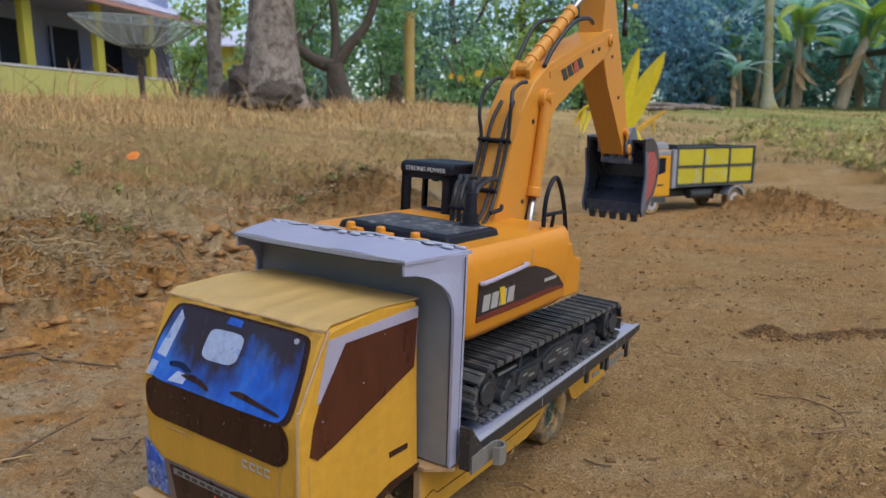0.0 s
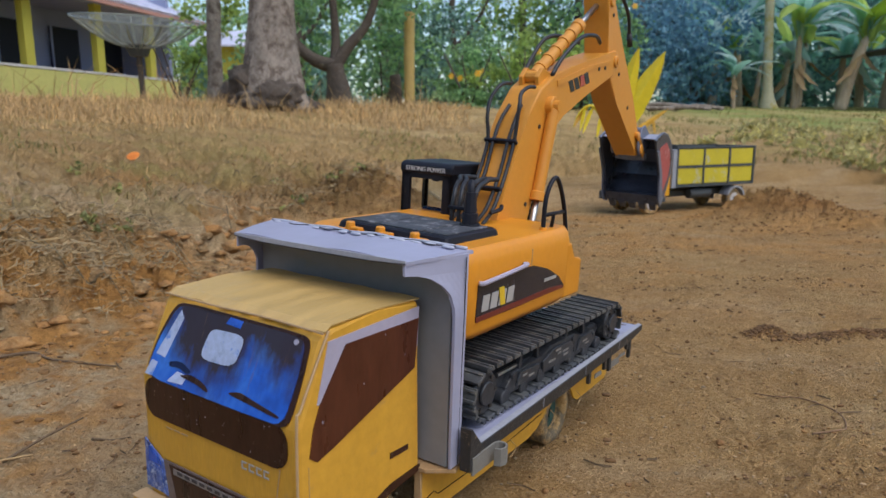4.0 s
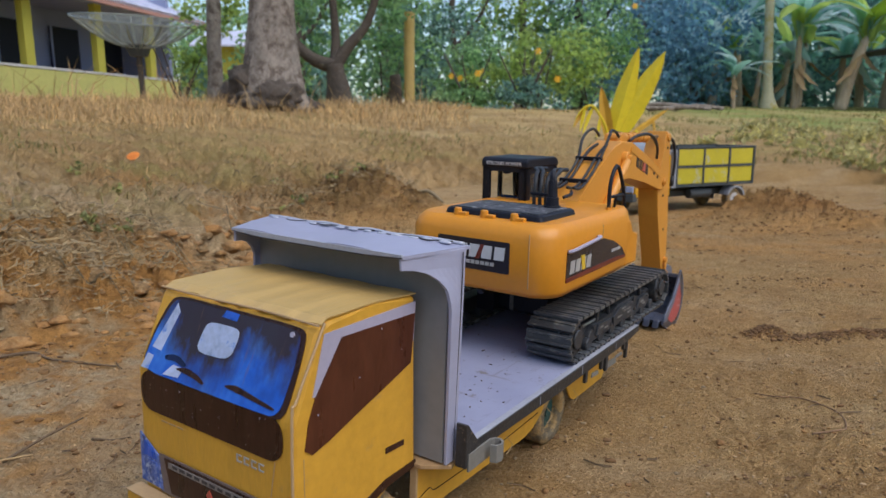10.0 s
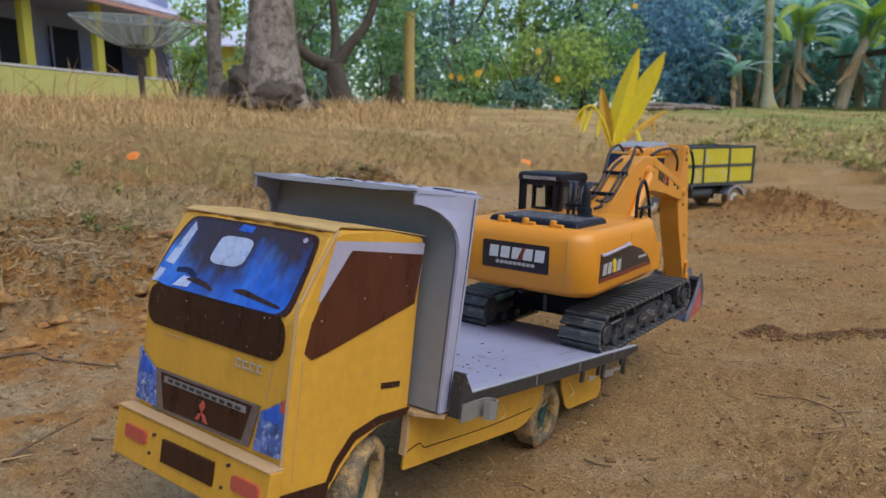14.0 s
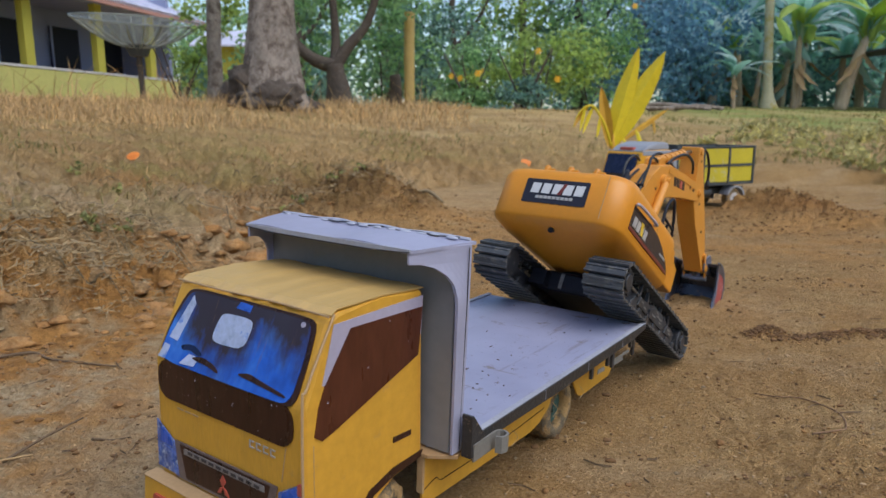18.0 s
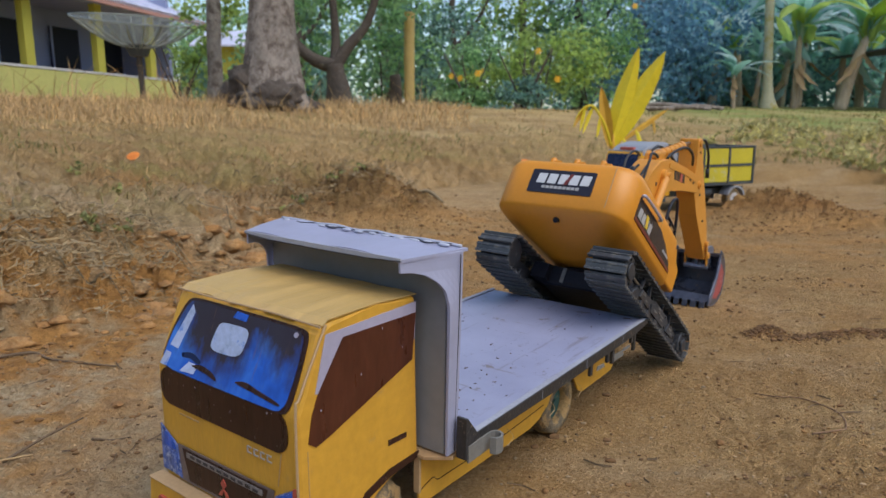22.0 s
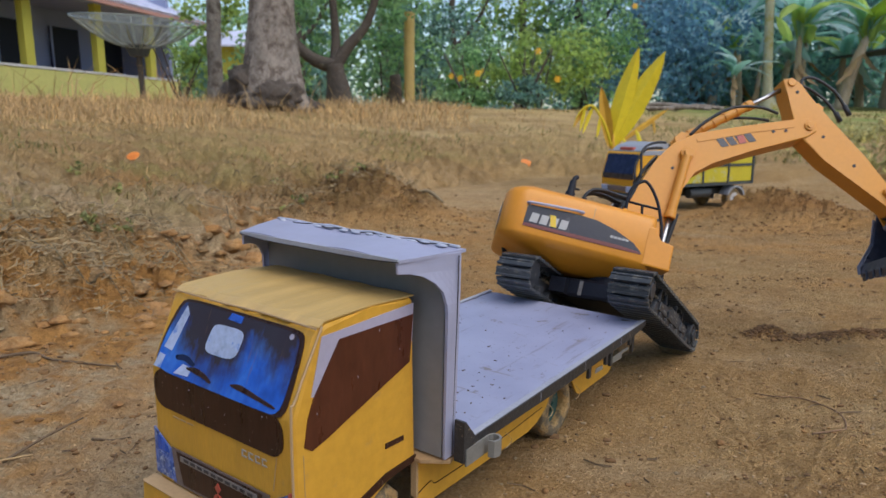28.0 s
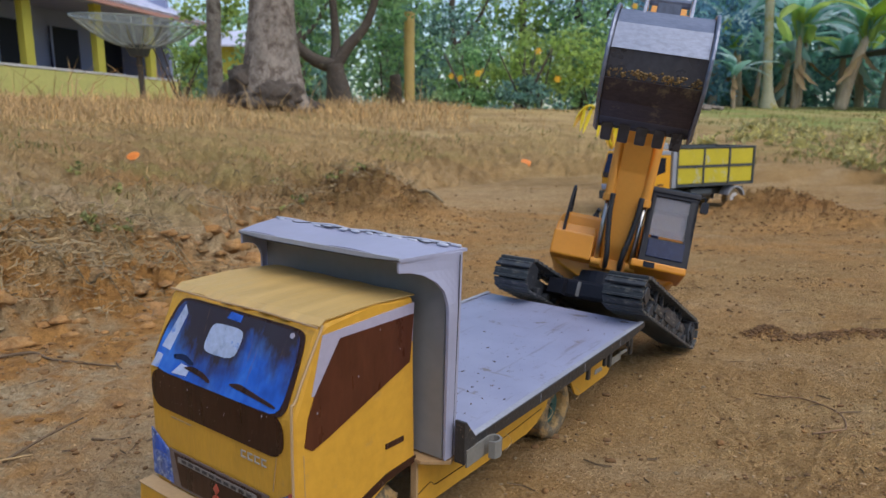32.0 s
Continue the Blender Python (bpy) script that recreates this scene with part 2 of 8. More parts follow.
# ---- mesh helpers ----
K = 0.75  # one unit of the two model machines' drawings, in metres


def part(name, bm, material, parent=None, label="", k=1.0, smooth=False, at=None):
    """Links a bmesh as one mesh object, under a thing or a part."""
    if k != 1.0:
        bmesh.ops.scale(bm, vec=(k, k, k), verts=bm.verts)
    me = bpy.data.meshes.new(name)
    bmesh.ops.recalc_face_normals(bm, faces=bm.faces)
    bm.to_mesh(me)
    bm.free()
    if smooth:
        for f in me.polygons:
            f.use_smooth = True
    me.materials.append(material)
    ob = new(name, me)
    if parent is not None:
        ob.parent = parent
    if at is not None:
        ob.matrix_basis = at
    if label:
        ob["label"] = label
    return ob


def share(name, me, parent, m, label=""):
    """Another object on the same mesh."""
    ob = new(name, me)
    ob.parent = parent
    ob.matrix_basis = m
    if label:
        ob["label"] = label
    return ob


def thing(name, label, category, group="", m=None):
    ob = tagged(new(name), label, category, group)
    if m is not None:
        ob.matrix_basis = m
    return ob


def bevelled(bm, verts, width, seg=2):
    if width:
        edges = list({e for v in verts for e in v.link_edges})
        bmesh.ops.bevel(bm, geom=edges, offset=width, segments=seg, affect="EDGES", profile=0.5, clamp_overlap=True)


def box(x0, x1, y0, y1, z0, z1, bevel=0.0, bm=None, seg=2):
    bm = bm or bmesh.new()
    v = bmesh.ops.create_cube(bm, size=1)["verts"]
    for q in v:
        q.co = ((x0 + x1) / 2 + q.co.x * (x1 - x0), (y0 + y1) / 2 + q.co.y * (y1 - y0), (z0 + z1) / 2 + q.co.z * (z1 - z0))
    bevelled(bm, v, bevel, seg)
    return bm


def prism(outline, a0, a1, axis="y", bevel=0.0, bm=None, seg=2):
    """An outline pushed along an axis. axis y: outline of (x, z); x: of (y, z); z: of (x, y)."""
    bm = bm or bmesh.new()

    def at(p, a):
        return {"y": (p[0], a, p[1]), "x": (a, p[0], p[1]), "z": (p[0], p[1], a)}[axis]
    low = [bm.verts.new(at(p, a0)) for p in outline]
    top = [bm.verts.new(at(p, a1)) for p in outline]
    bm.faces.new(low)
    bm.faces.new(top[::-1])
    for i in range(len(low)):
        j = (i + 1) % len(low)
        bm.faces.new((low[i], top[i], top[j], low[j]))
    bevelled(bm, low + top, bevel, seg)
    return bm


def rod(p, q, r0, r1=None, seg=12, bm=None, bevel=0.0):
    """A round bar from p to q."""
    bm = bm or bmesh.new()
    p, q = Vector(p), Vector(q)
    v = bmesh.ops.create_cone(bm, cap_ends=True, segments=seg, radius1=r0, radius2=r0 if r1 is None else r1, depth=(q - p).length)["verts"]
    bmesh.ops.transform(bm, matrix=Matrix.Translation((p + q) / 2) @ (q - p).to_track_quat("Z", "Y").to_matrix().to_4x4(), verts=v)
    bevelled(bm, v, bevel, 1)
    return bm


def smooth_line(pts, n):
    """Points along a Catmull-Rom line."""
    pts = [Vector(p) for p in pts]
    out = []
    for i in range(len(pts) - 1):
        a, b, c, d = pts[max(0, i - 1)], pts[i], pts[i + 1], pts[min(len(pts) - 1, i + 2)]
        for k in range(n):
            t = k / n
            out.append(0.5 * ((2 * b) + (c - a) * t + (2 * a - 5 * b + 4 * c - d) * t * t + (3 * b - a - 3 * c + d) * t ** 3))
    return out + [pts[-1]]


def tube(pts, radius, seg=7, bm=None, n=5, ends=None, ribs=0.0):
    """A tube along a smooth line; ends: the radii at its start and end."""
    bm = bm or bmesh.new()
    line = smooth_line(pts, n)
    rings, side = [], Vector((0.31, 0.87, 0.38))
    for i, c in enumerate(line):
        way = (line[min(i + 1, len(line) - 1)] - line[max(i - 1, 0)]).normalized()
        u = (side - way * side.dot(way)).normalized()
        w = way.cross(u)
        side = u
        r = radius if ends is None else ends[0] + (ends[1] - ends[0]) * i / (len(line) - 1)
        r *= 1 + ribs * (i % 2)
        rings.append([bm.verts.new(c + (u * math.cos(2 * math.pi * k / seg) + w * math.sin(2 * math.pi * k / seg)) * r) for k in range(seg)])
    for a, b in zip(rings, rings[1:]):
        for k in range(seg):
            bm.faces.new((a[k], a[(k + 1) % seg], b[(k + 1) % seg], b[k]))
    bm.faces.new(rings[0][::-1])
    bm.faces.new(rings[-1])
    return bm


def sheet(outline, lift, axis, at_, thick=0.0006):
    """A thin print: an outline on a plane of the axis, standing proud."""
    return prism(outline, at_, at_ + lift * thick, axis)


def rounded(x0, x1, y0, y1, r, n=5):
    pts = []
    for cx, cy, a in ((x1 - r, y1 - r, 0), (x0 + r, y1 - r, 90), (x0 + r, y0 + r, 180), (x1 - r, y0 + r, 270)):
        pts += [(cx + r * math.cos(radians(a + 90 * k / n)), cy + r * math.sin(radians(a + 90 * k / n))) for k in range(n + 1)]
    return pts


def mesh_of(name, verts, faces, material):
    me = bpy.data.meshes.new(name)
    me.from_pydata(verts, [], faces)
    me.materials.append(material)
    return me


def slab(rows, drop, bm=None):
    """A closed sheet over a grid of points, as thick as the shift drop."""
    bm = bm or bmesh.new()
    drop = Vector(drop)
    top = [[bm.verts.new(p) for p in r] for r in rows]
    low = [[bm.verts.new(Vector(p) + drop) for p in r] for r in rows]
    for g, flip in ((top, 1), (low, -1)):
        for a, b in zip(g, g[1:]):
            for k in range(len(a) - 1):
                bm.faces.new((a[k], a[k + 1], b[k + 1], b[k])[::flip])
    n, m = len(rows), len(rows[0])
    edge = [(0, k) for k in range(m)] + [(i, m - 1) for i in range(1, n)] + [(n - 1, k) for k in range(m - 2, -1, -1)] + [(i, 0) for i in range(n - 2, 0, -1)]
    for (i, j), (k, l) in zip(edge, edge[1:] + edge[:1]):
        bm.faces.new((top[i][j], low[i][j], low[k][l], top[k][l]))
    return bm


# ---- the ground: a dirt yard with a bank on one side, one sheet to the horizon ----
FOOT = [(-0.75, -3.0), (-0.66, 0.3), (-0.62, 0.80), (-0.43, 1.0), (-0.42, 1.45), (-0.40, 2.0), (-0.28, 2.6), (-0.02, 3.1), (0.5, 3.8), (1.3, 3.75), (1.7, 3.45), (2.4, 3.25), (9.0, 4.2), (40.0, 6.0)]


def beyond_foot(x, y):
    """Distance past the foot of the bank, on its grassy side."""
    best, sign = 1e9, 1
    for (ax, ay), (bx, by) in zip(FOOT, FOOT[1:]):
        dx, dy = bx - ax, by - ay
        s = max(0.0, min(1.0, ((x - ax) * dx + (y - ay) * dy) / (dx * dx + dy * dy)))
        ex, ey = x - ax - s * dx, y - ay - s * dy
        q = ex * ex + ey * ey
        if q < best:
            best, sign = q, (1 if dx * ey - dy * ex > 0 else -1)
    return sign * math.sqrt(best)


def step(a, b, v):
    v = max(0.0, min(1.0, (v - a) / (b - a)))
    return v * v * (3 - 2 * v)


def heap(x, y, cx, cy, rx, ry, h, turn=0.0):
    c, s = math.cos(turn), math.sin(turn)
    u, v = ((x - cx) * c + (y - cy) * s) / rx, (-(x - cx) * s + (y - cy) * c) / ry
    q = u * u + v * v
    return h * math.exp(-q * 1.6) if q < 6 else 0.0


def lumps(p, scale):
    """Rounded clods with creases between them, about -0.5 to 0.5."""
    d = noise.voronoi(p * scale + Vector((0, 0, scale * 0.37)) + 0.35 * noise.noise_vector(p * scale * 0.8))[0]
    return min(0.5, 1.6 * (d[1] - d[0])) * 1.3 - 0.45


def height(x, y, fine=True):
    d = math.hypot(x, y)
    b = beyond_foot(x, y) if d < 60 else 60.0
    left = step(1.5, -1.2, x - 0.25 * y)  # the bank fades out to the right
    z = 0.0
    rough = 0.0
    if b > 0:
        z += left * (0.105 * step(0.0, 0.26, b) + 0.045 * step(0.2, 1.4, b) + 0.12 * min(max(0, b - 0.6), 2.4) + 0.015 * min(max(0, b - 3.0), 8.0))
        z += (1 - left) * (0.066 * min(b, 8.0) + 0.058 * step(1.2, 1.7, x) * step(0.0, 0.14, b + 0.06 * noise.noise(Vector((x * 4, y * 4, 5)))))
        rough = left * step(0.0, 0.10, b) * step(2.2, 0.5, b)
    if d > 40:
        z = z * step(400, 40, d) + 1.0 * step(40, 120, d)
    # heaps of loose earth
    flat_z = z
    z += heap(x, y, -0.26, 2.10, 0.27, 0.19, 0.172, 0.2)
    z += heap(x, y, 1.04, 2.10, 0.17, 0.14, 0.080, -0.3)
    z += heap(x, y, 1.20, 1.98, 0.17, 0.09, 0.044, -0.5)
    z += heap(x, y, 0.92, 2.12, 0.12, 0.09, 0.030)
    z += heap(x, y, 1.36, 2.02, 0.22, 0.07, 0.022, -0.2)
    z += heap(x, y, 0.56, 1.82, 0.25, 0.10, 0.018, 0.2)
    z += heap(x, y, 0.468, 0.945, 0.030, 0.014, 0.014) + heap(x, y, 0.60, 0.930, 0.085, 0.013, 0.014)
    if fine and d < 14:
        p = Vector((x, y, 0.3))
        loose = min(0.065, z - flat_z)
        if loose > 0.002:
            z += loose * (0.45 * noise.noise(p * 11) + 0.34 * lumps(p, 15) + 0.30 * lumps(p, 34) + 0.18 * noise.noise(p * 60))
        near = step(9, 1.5, d)
        z += near * (0.008 * noise.noise(p * 3.1) + 0.0050 * noise.noise(p * 9) + 0.0042 * noise.noise(p * 24) + 0.0032 * noise.noise(p * 62) + 0.0020 * noise.noise(p * 140))
        if d < 2.6:
            crumbly = step(-0.15, 0.3, noise.noise(p * 2.7)) * step(2.6, 1.6, d)
            if crumbly > 0.01:
                z += crumbly * (0.0045 * lumps(p, 24) + 0.0032 * lumps(p, 58))
        ruts = noise.noise(Vector((x * 2.2, y * 9, 1.7)))
        z += near * 0.004 * min(0, ruts) * step(0.9, 1.3, y)
        if rough > 0:
            z += rough * (0.045 * noise.noise(p * 4.6) + 0.046 * lumps(p, 8) + 0.040 * lumps(p, 18) + 0.026 * lumps(p, 41) + 0.010 * noise.noise(p * 60) + 0.004 * noise.noise(p * 130))
        flat = step(0.34, 0.22, math.hypot((x - 0.03) * 1.2, (y - 0.62) * 0.75))
        z = z * (1 - flat) + flat * (0.25 * z)
    elif d < 200:
        z += 0.08 * noise.noise(Vector((x * 0.35, y * 0.35, 0))) * step(5, 12, d)
    return z


def build_ground():
    bear = [-180 + 2.4 * i for i in range(60)] + [-36 + 72 * i / 340 for i in range(341)] + [38.4 + 2.4 * i for i in range(59)]
    dist = [0.02, 0.12, 0.22, 0.30]
    while dist[-1] < 4000:
        dist.append(dist[-1] * (1.0085 if dist[-1] < 4.5 else 1.03 if dist[-1] < 14 else 1.12 if dist[-1] < 200 else 1.5))
    verts, faces = [], []
    for r in dist:
        for a in bear:
            x, y = r * math.sin(radians(a)), r * math.cos(radians(a))
            verts.append((x, y, height(x, y)))
    w = len(bear)
    for i in range(len(dist) - 1):
        for j in range(w):
            k = (j + 1) % w
            faces.append((i * w + j, i * w + k, (i + 1) * w + k, (i + 1) * w + j))
    faces.append(tuple(range(w))[::-1])
    # earth: orange clay, pale grit, darker damp patches; straw and green further out by its own patches
    m, n, l, p = shader("earth")
    big = noise_tex(n, l, 1.3, 5)
    mid = noise_tex(n, l, 7, 7, rough=0.72)
    lump = noise_tex(n, l, 38, 6, rough=0.7)
    grit = noise_tex(n, l, 230, 4, rough=0.75)
    c = ramp(n, l, mid, [(0.30, (0.36, 0.200, 0.075, 1)), (0.44, (0.51, 0.305, 0.122, 1)), (0.60, (0.60, 0.395, 0.178, 1)), (0.75, (0.65, 0.480, 0.265, 1))])
    c = blend(n, l, ramp(n, l, big, [(0.45, (0, 0, 0, 1)), (0.62, (0.6, 0.6, 0.6, 1))]), c, (0.43, 0.230, 0.080, 1))
    smear = noise_tex(n, l, 5.5, 6, rough=0.7, squash=(0.55, 2.0, 1))
    c = blend(n, l, ramp(n, l, smear, [(0.49, (0, 0, 0, 1)), (0.60, (0.55, 0.55, 0.55, 1))]), c, (0.37, 0.195, 0.070, 1))
    pale = noise_tex(n, l, 3.2, 6, rough=0.65, squash=(0.7, 1.6, 1))
    c = blend(n, l, ramp(n, l, pale, [(0.50, (0, 0, 0, 1)), (0.64, (0.75, 0.75, 0.75, 1))]), c, (0.64, 0.47, 0.28, 1))
    c = blend(n, l, 0.55, c, ramp(n, l, lump, [(0.30, (0.35, 0.31, 0.28, 1)), (0.45, (0.9, 0.88, 0.86, 1)), (0.70, (1.2, 1.2, 1.2, 1))]), "MULTIPLY")
    crumb = noise_tex(n, l, 95, 5, rough=0.7)
    c = blend(n, l, ramp(n, l, crumb, [(0.57, (0, 0, 0, 1)), (0.66, (0.75, 0.75, 0.75, 1))]), c, (0.23, 0.118, 0.042, 1))
    c = blend(n, l, 0.42, c, ramp(n, l, grit, [(0.34, (0.17, 0.09, 0.034, 1)), (0.52, (0.47, 0.295, 0.118, 1)), (0.70, (0.70, 0.53, 0.32, 1))]))
    geo = n.new("ShaderNodeNewGeometry")
    sep = n.new("ShaderNodeSeparateXYZ")
    l.new(geo.outputs["Position"], sep.inputs[0])

    def span(sock, a, b):
        mr = n.new("ShaderNodeMapRange")
        mr.inputs["From Min"].default_value, mr.inputs["From Max"].default_value = a, b
        l.new(sock, mr.inputs["Value"])
        return mr.outputs[0]

    def times(a, b):
        mu = n.new("ShaderNodeMath")
        mu.operation = "MULTIPLY"
        for s, v in zip(mu.inputs, (a, b)):
            if isinstance(v, float):
                s.default_value = v
            else:
                l.new(v, s)
        return mu.outputs[0]
    # dry sandy film at the near foot of the bank
    sand = times(times(span(sep.outputs["X"], 0.02, -0.16), span(sep.outputs["Y"], 1.12, 0.80)), ramp(n, l, noise_tex(n, l, 5.0, 6, rough=0.7), [(0.32, (0.25, 0.25, 0.25, 1)), (0.50, (0.9, 0.9, 0.9, 1))]))
    c = blend(n, l, sand, c, ramp(n, l, crumb, [(0.30, (0.32, 0.225, 0.125, 1)), (0.50, (0.57, 0.425, 0.25, 1)), (0.68, (0.68, 0.54, 0.35, 1))]))
    # dead grass and leaf mould where the ground lies higher than the yard
    clay = times(times(span(sep.outputs["Y"], 2.4, 1.7), span(sep.outputs["X"], -0.22, -0.42)), ramp(n, l, noise_tex(n, l, 6, 5, rough=0.65), [(0.42, (0, 0, 0, 1)), (0.53, (1, 1, 1, 1))]))
    c = blend(n, l, clay, c, ramp(n, l, lump, [(0.3, (0.28, 0.125, 0.036, 1)), (0.6, (0.62, 0.315, 0.095, 1))]))
    heaped = times(times(span(sep.outputs["Z"], 0.02, 0.06), span(sep.outputs["X"], 0.6, 0.8)), span(sep.outputs["Y"], 2.9, 2.7))
    c = blend(n, l, heaped, c, ramp(n, l, lump, [(0.3, (0.22, 0.105, 0.036, 1)), (0.6, (0.43, 0.225, 0.080, 1))]))
    orange = times(times(times(span(sep.outputs["X"], -0.46, -0.2), span(sep.outputs["X"], 1.9, 1.2)), times(span(sep.outputs["Y"], 0.80, 1.35), span(sep.outputs["Y"], 2.9, 2.4))), ramp(n, l, noise_tex(n, l, 3.5, 6, rough=0.65, squash=(0.7, 1.5, 1)), [(0.42, (0, 0, 0, 1)), (0.60, (0.85, 0.85, 0.85, 1))]))
    c = blend(n, l, orange, c, ramp(n, l, lump, [(0.3, (0.40, 0.195, 0.06, 1)), (0.6, (0.60, 0.325, 0.11, 1))]))
    mould = ramp(n, l, noise_tex(n, l, 22, 6, rough=0.75), [(0.3, (0.25, 0.158, 0.070, 1)), (0.5, (0.44, 0.285, 0.122, 1)), (0.7, (0.60, 0.42, 0.20, 1))])
    patchy = ramp(n, l, noise_tex(n, l, 4.5, 5), [(0.38, (0.15, 0.15, 0.15, 1)), (0.55, (1, 1, 1, 1))])
    c = blend(n, l, times(span(sep.outputs["Z"], 0.07, 0.16), patchy), c, mould)
    mound = times(times(times(span(sep.outputs["X"], -0.62, -0.46), span(sep.outputs["X"], 0.1, -0.1)), times(span(sep.outputs["Y"], 1.85, 2.0), span(sep.outputs["Y"], 2.8, 2.5))), times(span(sep.outputs["Z"], 0.02, 0.07), ramp(n, l, noise_tex(n, l, 9, 5, rough=0.7), [(0.38, (0.2, 0.2, 0.2, 1)), (0.52, (1, 1, 1, 1))])))
    c = blend(n, l, mound, c, ramp(n, l, lump, [(0.32, (0.11, 0.060, 0.024, 1)), (0.5, (0.22, 0.125, 0.046, 1)), (0.68, (0.32, 0.205, 0.08, 1))]))
    trod = times(times(times(span(sep.outputs["Y"], 1.34, 1.44), span(sep.outputs["Y"], 2.2, 1.75)), span(sep.outputs["X"], -0.30, -0.55)), ramp(n, l, noise_tex(n, l, 4.0, 6, rough=0.7, squash=(0.6, 2.2, 1)), [(0.38, (0, 0, 0, 1)), (0.50, (0.9, 0.9, 0.9, 1))]))
    c = blend(n, l, trod, c, ramp(n, l, lump, [(0.3, (0.42, 0.29, 0.15, 1)), (0.6, (0.66, 0.48, 0.28, 1))]))
    beaten = times(times(times(span(sep.outputs["Y"], 2.25, 2.45), span(sep.outputs["Y"], 3.7, 3.1)), times(span(sep.outputs["X"], -0.45, -0.30), span(sep.outputs["X"], 1.0, 0.5))), ramp(n, l, noise_tex(n, l, 3.0, 6, rough=0.7, squash=(0.6, 2.4, 1)), [(0.38, (0, 0, 0, 1)), (0.54, (0.75, 0.75, 0.75, 1))]))
    c = blend(n, l, beaten, c, ramp(n, l, lump, [(0.3, (0.45, 0.29, 0.14, 1)), (0.6, (0.65, 0.45, 0.235, 1))]))
    olive = times(span(sep.outputs["Z"], 0.06, 0.14), ramp(n, l, noise_tex(n, l, 2.6, 5, rough=0.65, squash=(0.6, 1.6, 1)), [(0.48, (0, 0, 0, 1)), (0.58, (0.8, 0.8, 0.8, 1))]))
    c = blend(n, l, olive, c, ramp(n, l, lump, [(0.35, (0.30, 0.225, 0.075, 1)), (0.65, (0.47, 0.37, 0.14, 1))]))
    far = times(span(sep.outputs["Y"], 3.0, 5.5), 0.8)
    c = blend(n, l, far, c, ramp(n, l, noise_tex(n, l, 2.0, 6), [(0.3, (0.38, 0.28, 0.10, 1)), (0.5, (0.56, 0.39, 0.17, 1)), (0.7, (0.66, 0.49, 0.25, 1))]))
    worn = times(times(span(sep.outputs["Y"], 2.6, 3.4), span(sep.outputs["Y"], 8.0, 6.0)), ramp(n, l, noise_tex(n, l, 1.5, 6, rough=0.7, squash=(0.6, 1.5, 1)), [(0.47, (0, 0, 0, 1)), (0.58, (0.7, 0.7, 0.7, 1))]))
    c = blend(n, l, worn, c, ramp(n, l, noise_tex(n, l, 9, 5, rough=0.7), [(0.32, (0.20, 0.125, 0.055, 1)), (0.5, (0.36, 0.225, 0.095, 1)), (0.68, (0.52, 0.37, 0.19, 1))]))
    lawn = times(span(sep.outputs["Y"], 5.0, 6.8), span(sep.outputs["X"], 2.2, 3.6))
    c = blend(n, l, times(lawn, ramp(n, l, noise_tex(n, l, 1.6, 4), [(0.35, (0, 0, 0, 1)), (0.6, (0.9, 0.9, 0.9, 1))])), c, (0.26, 0.33, 0.09, 1))
    l.new(c, p.inputs["Base Color"])
    p.inputs["Roughness"].default_value = 0.92
    p.inputs["Specular IOR Level"].default_value = 0.2
    last = None
    for src, strength, dist_ in ((lump, 1.0, 0.020), (crumb, 1.0, 0.010), (grit, 1.0, 0.005)):
        b = n.new("ShaderNodeBump")
        b.inputs["Strength"].default_value, b.inputs["Distance"].default_value = strength, dist_
        l.new(src, b.inputs["Height"])
        if last:
            l.new(last.outputs["Normal"], b.inputs["Normal"])
        last = b
    l.new(last.outputs["Normal"], p.inputs["Normal"])
    me = mesh_of("ground", verts, faces, m)
    for f in me.polygons:
        f.use_smooth = True
    return tagged(new("ground", me), "bare orange-brown clay yard with a rough leaf-strewn bank and dry grass", "ground", kind="structure")


ground = build_ground()


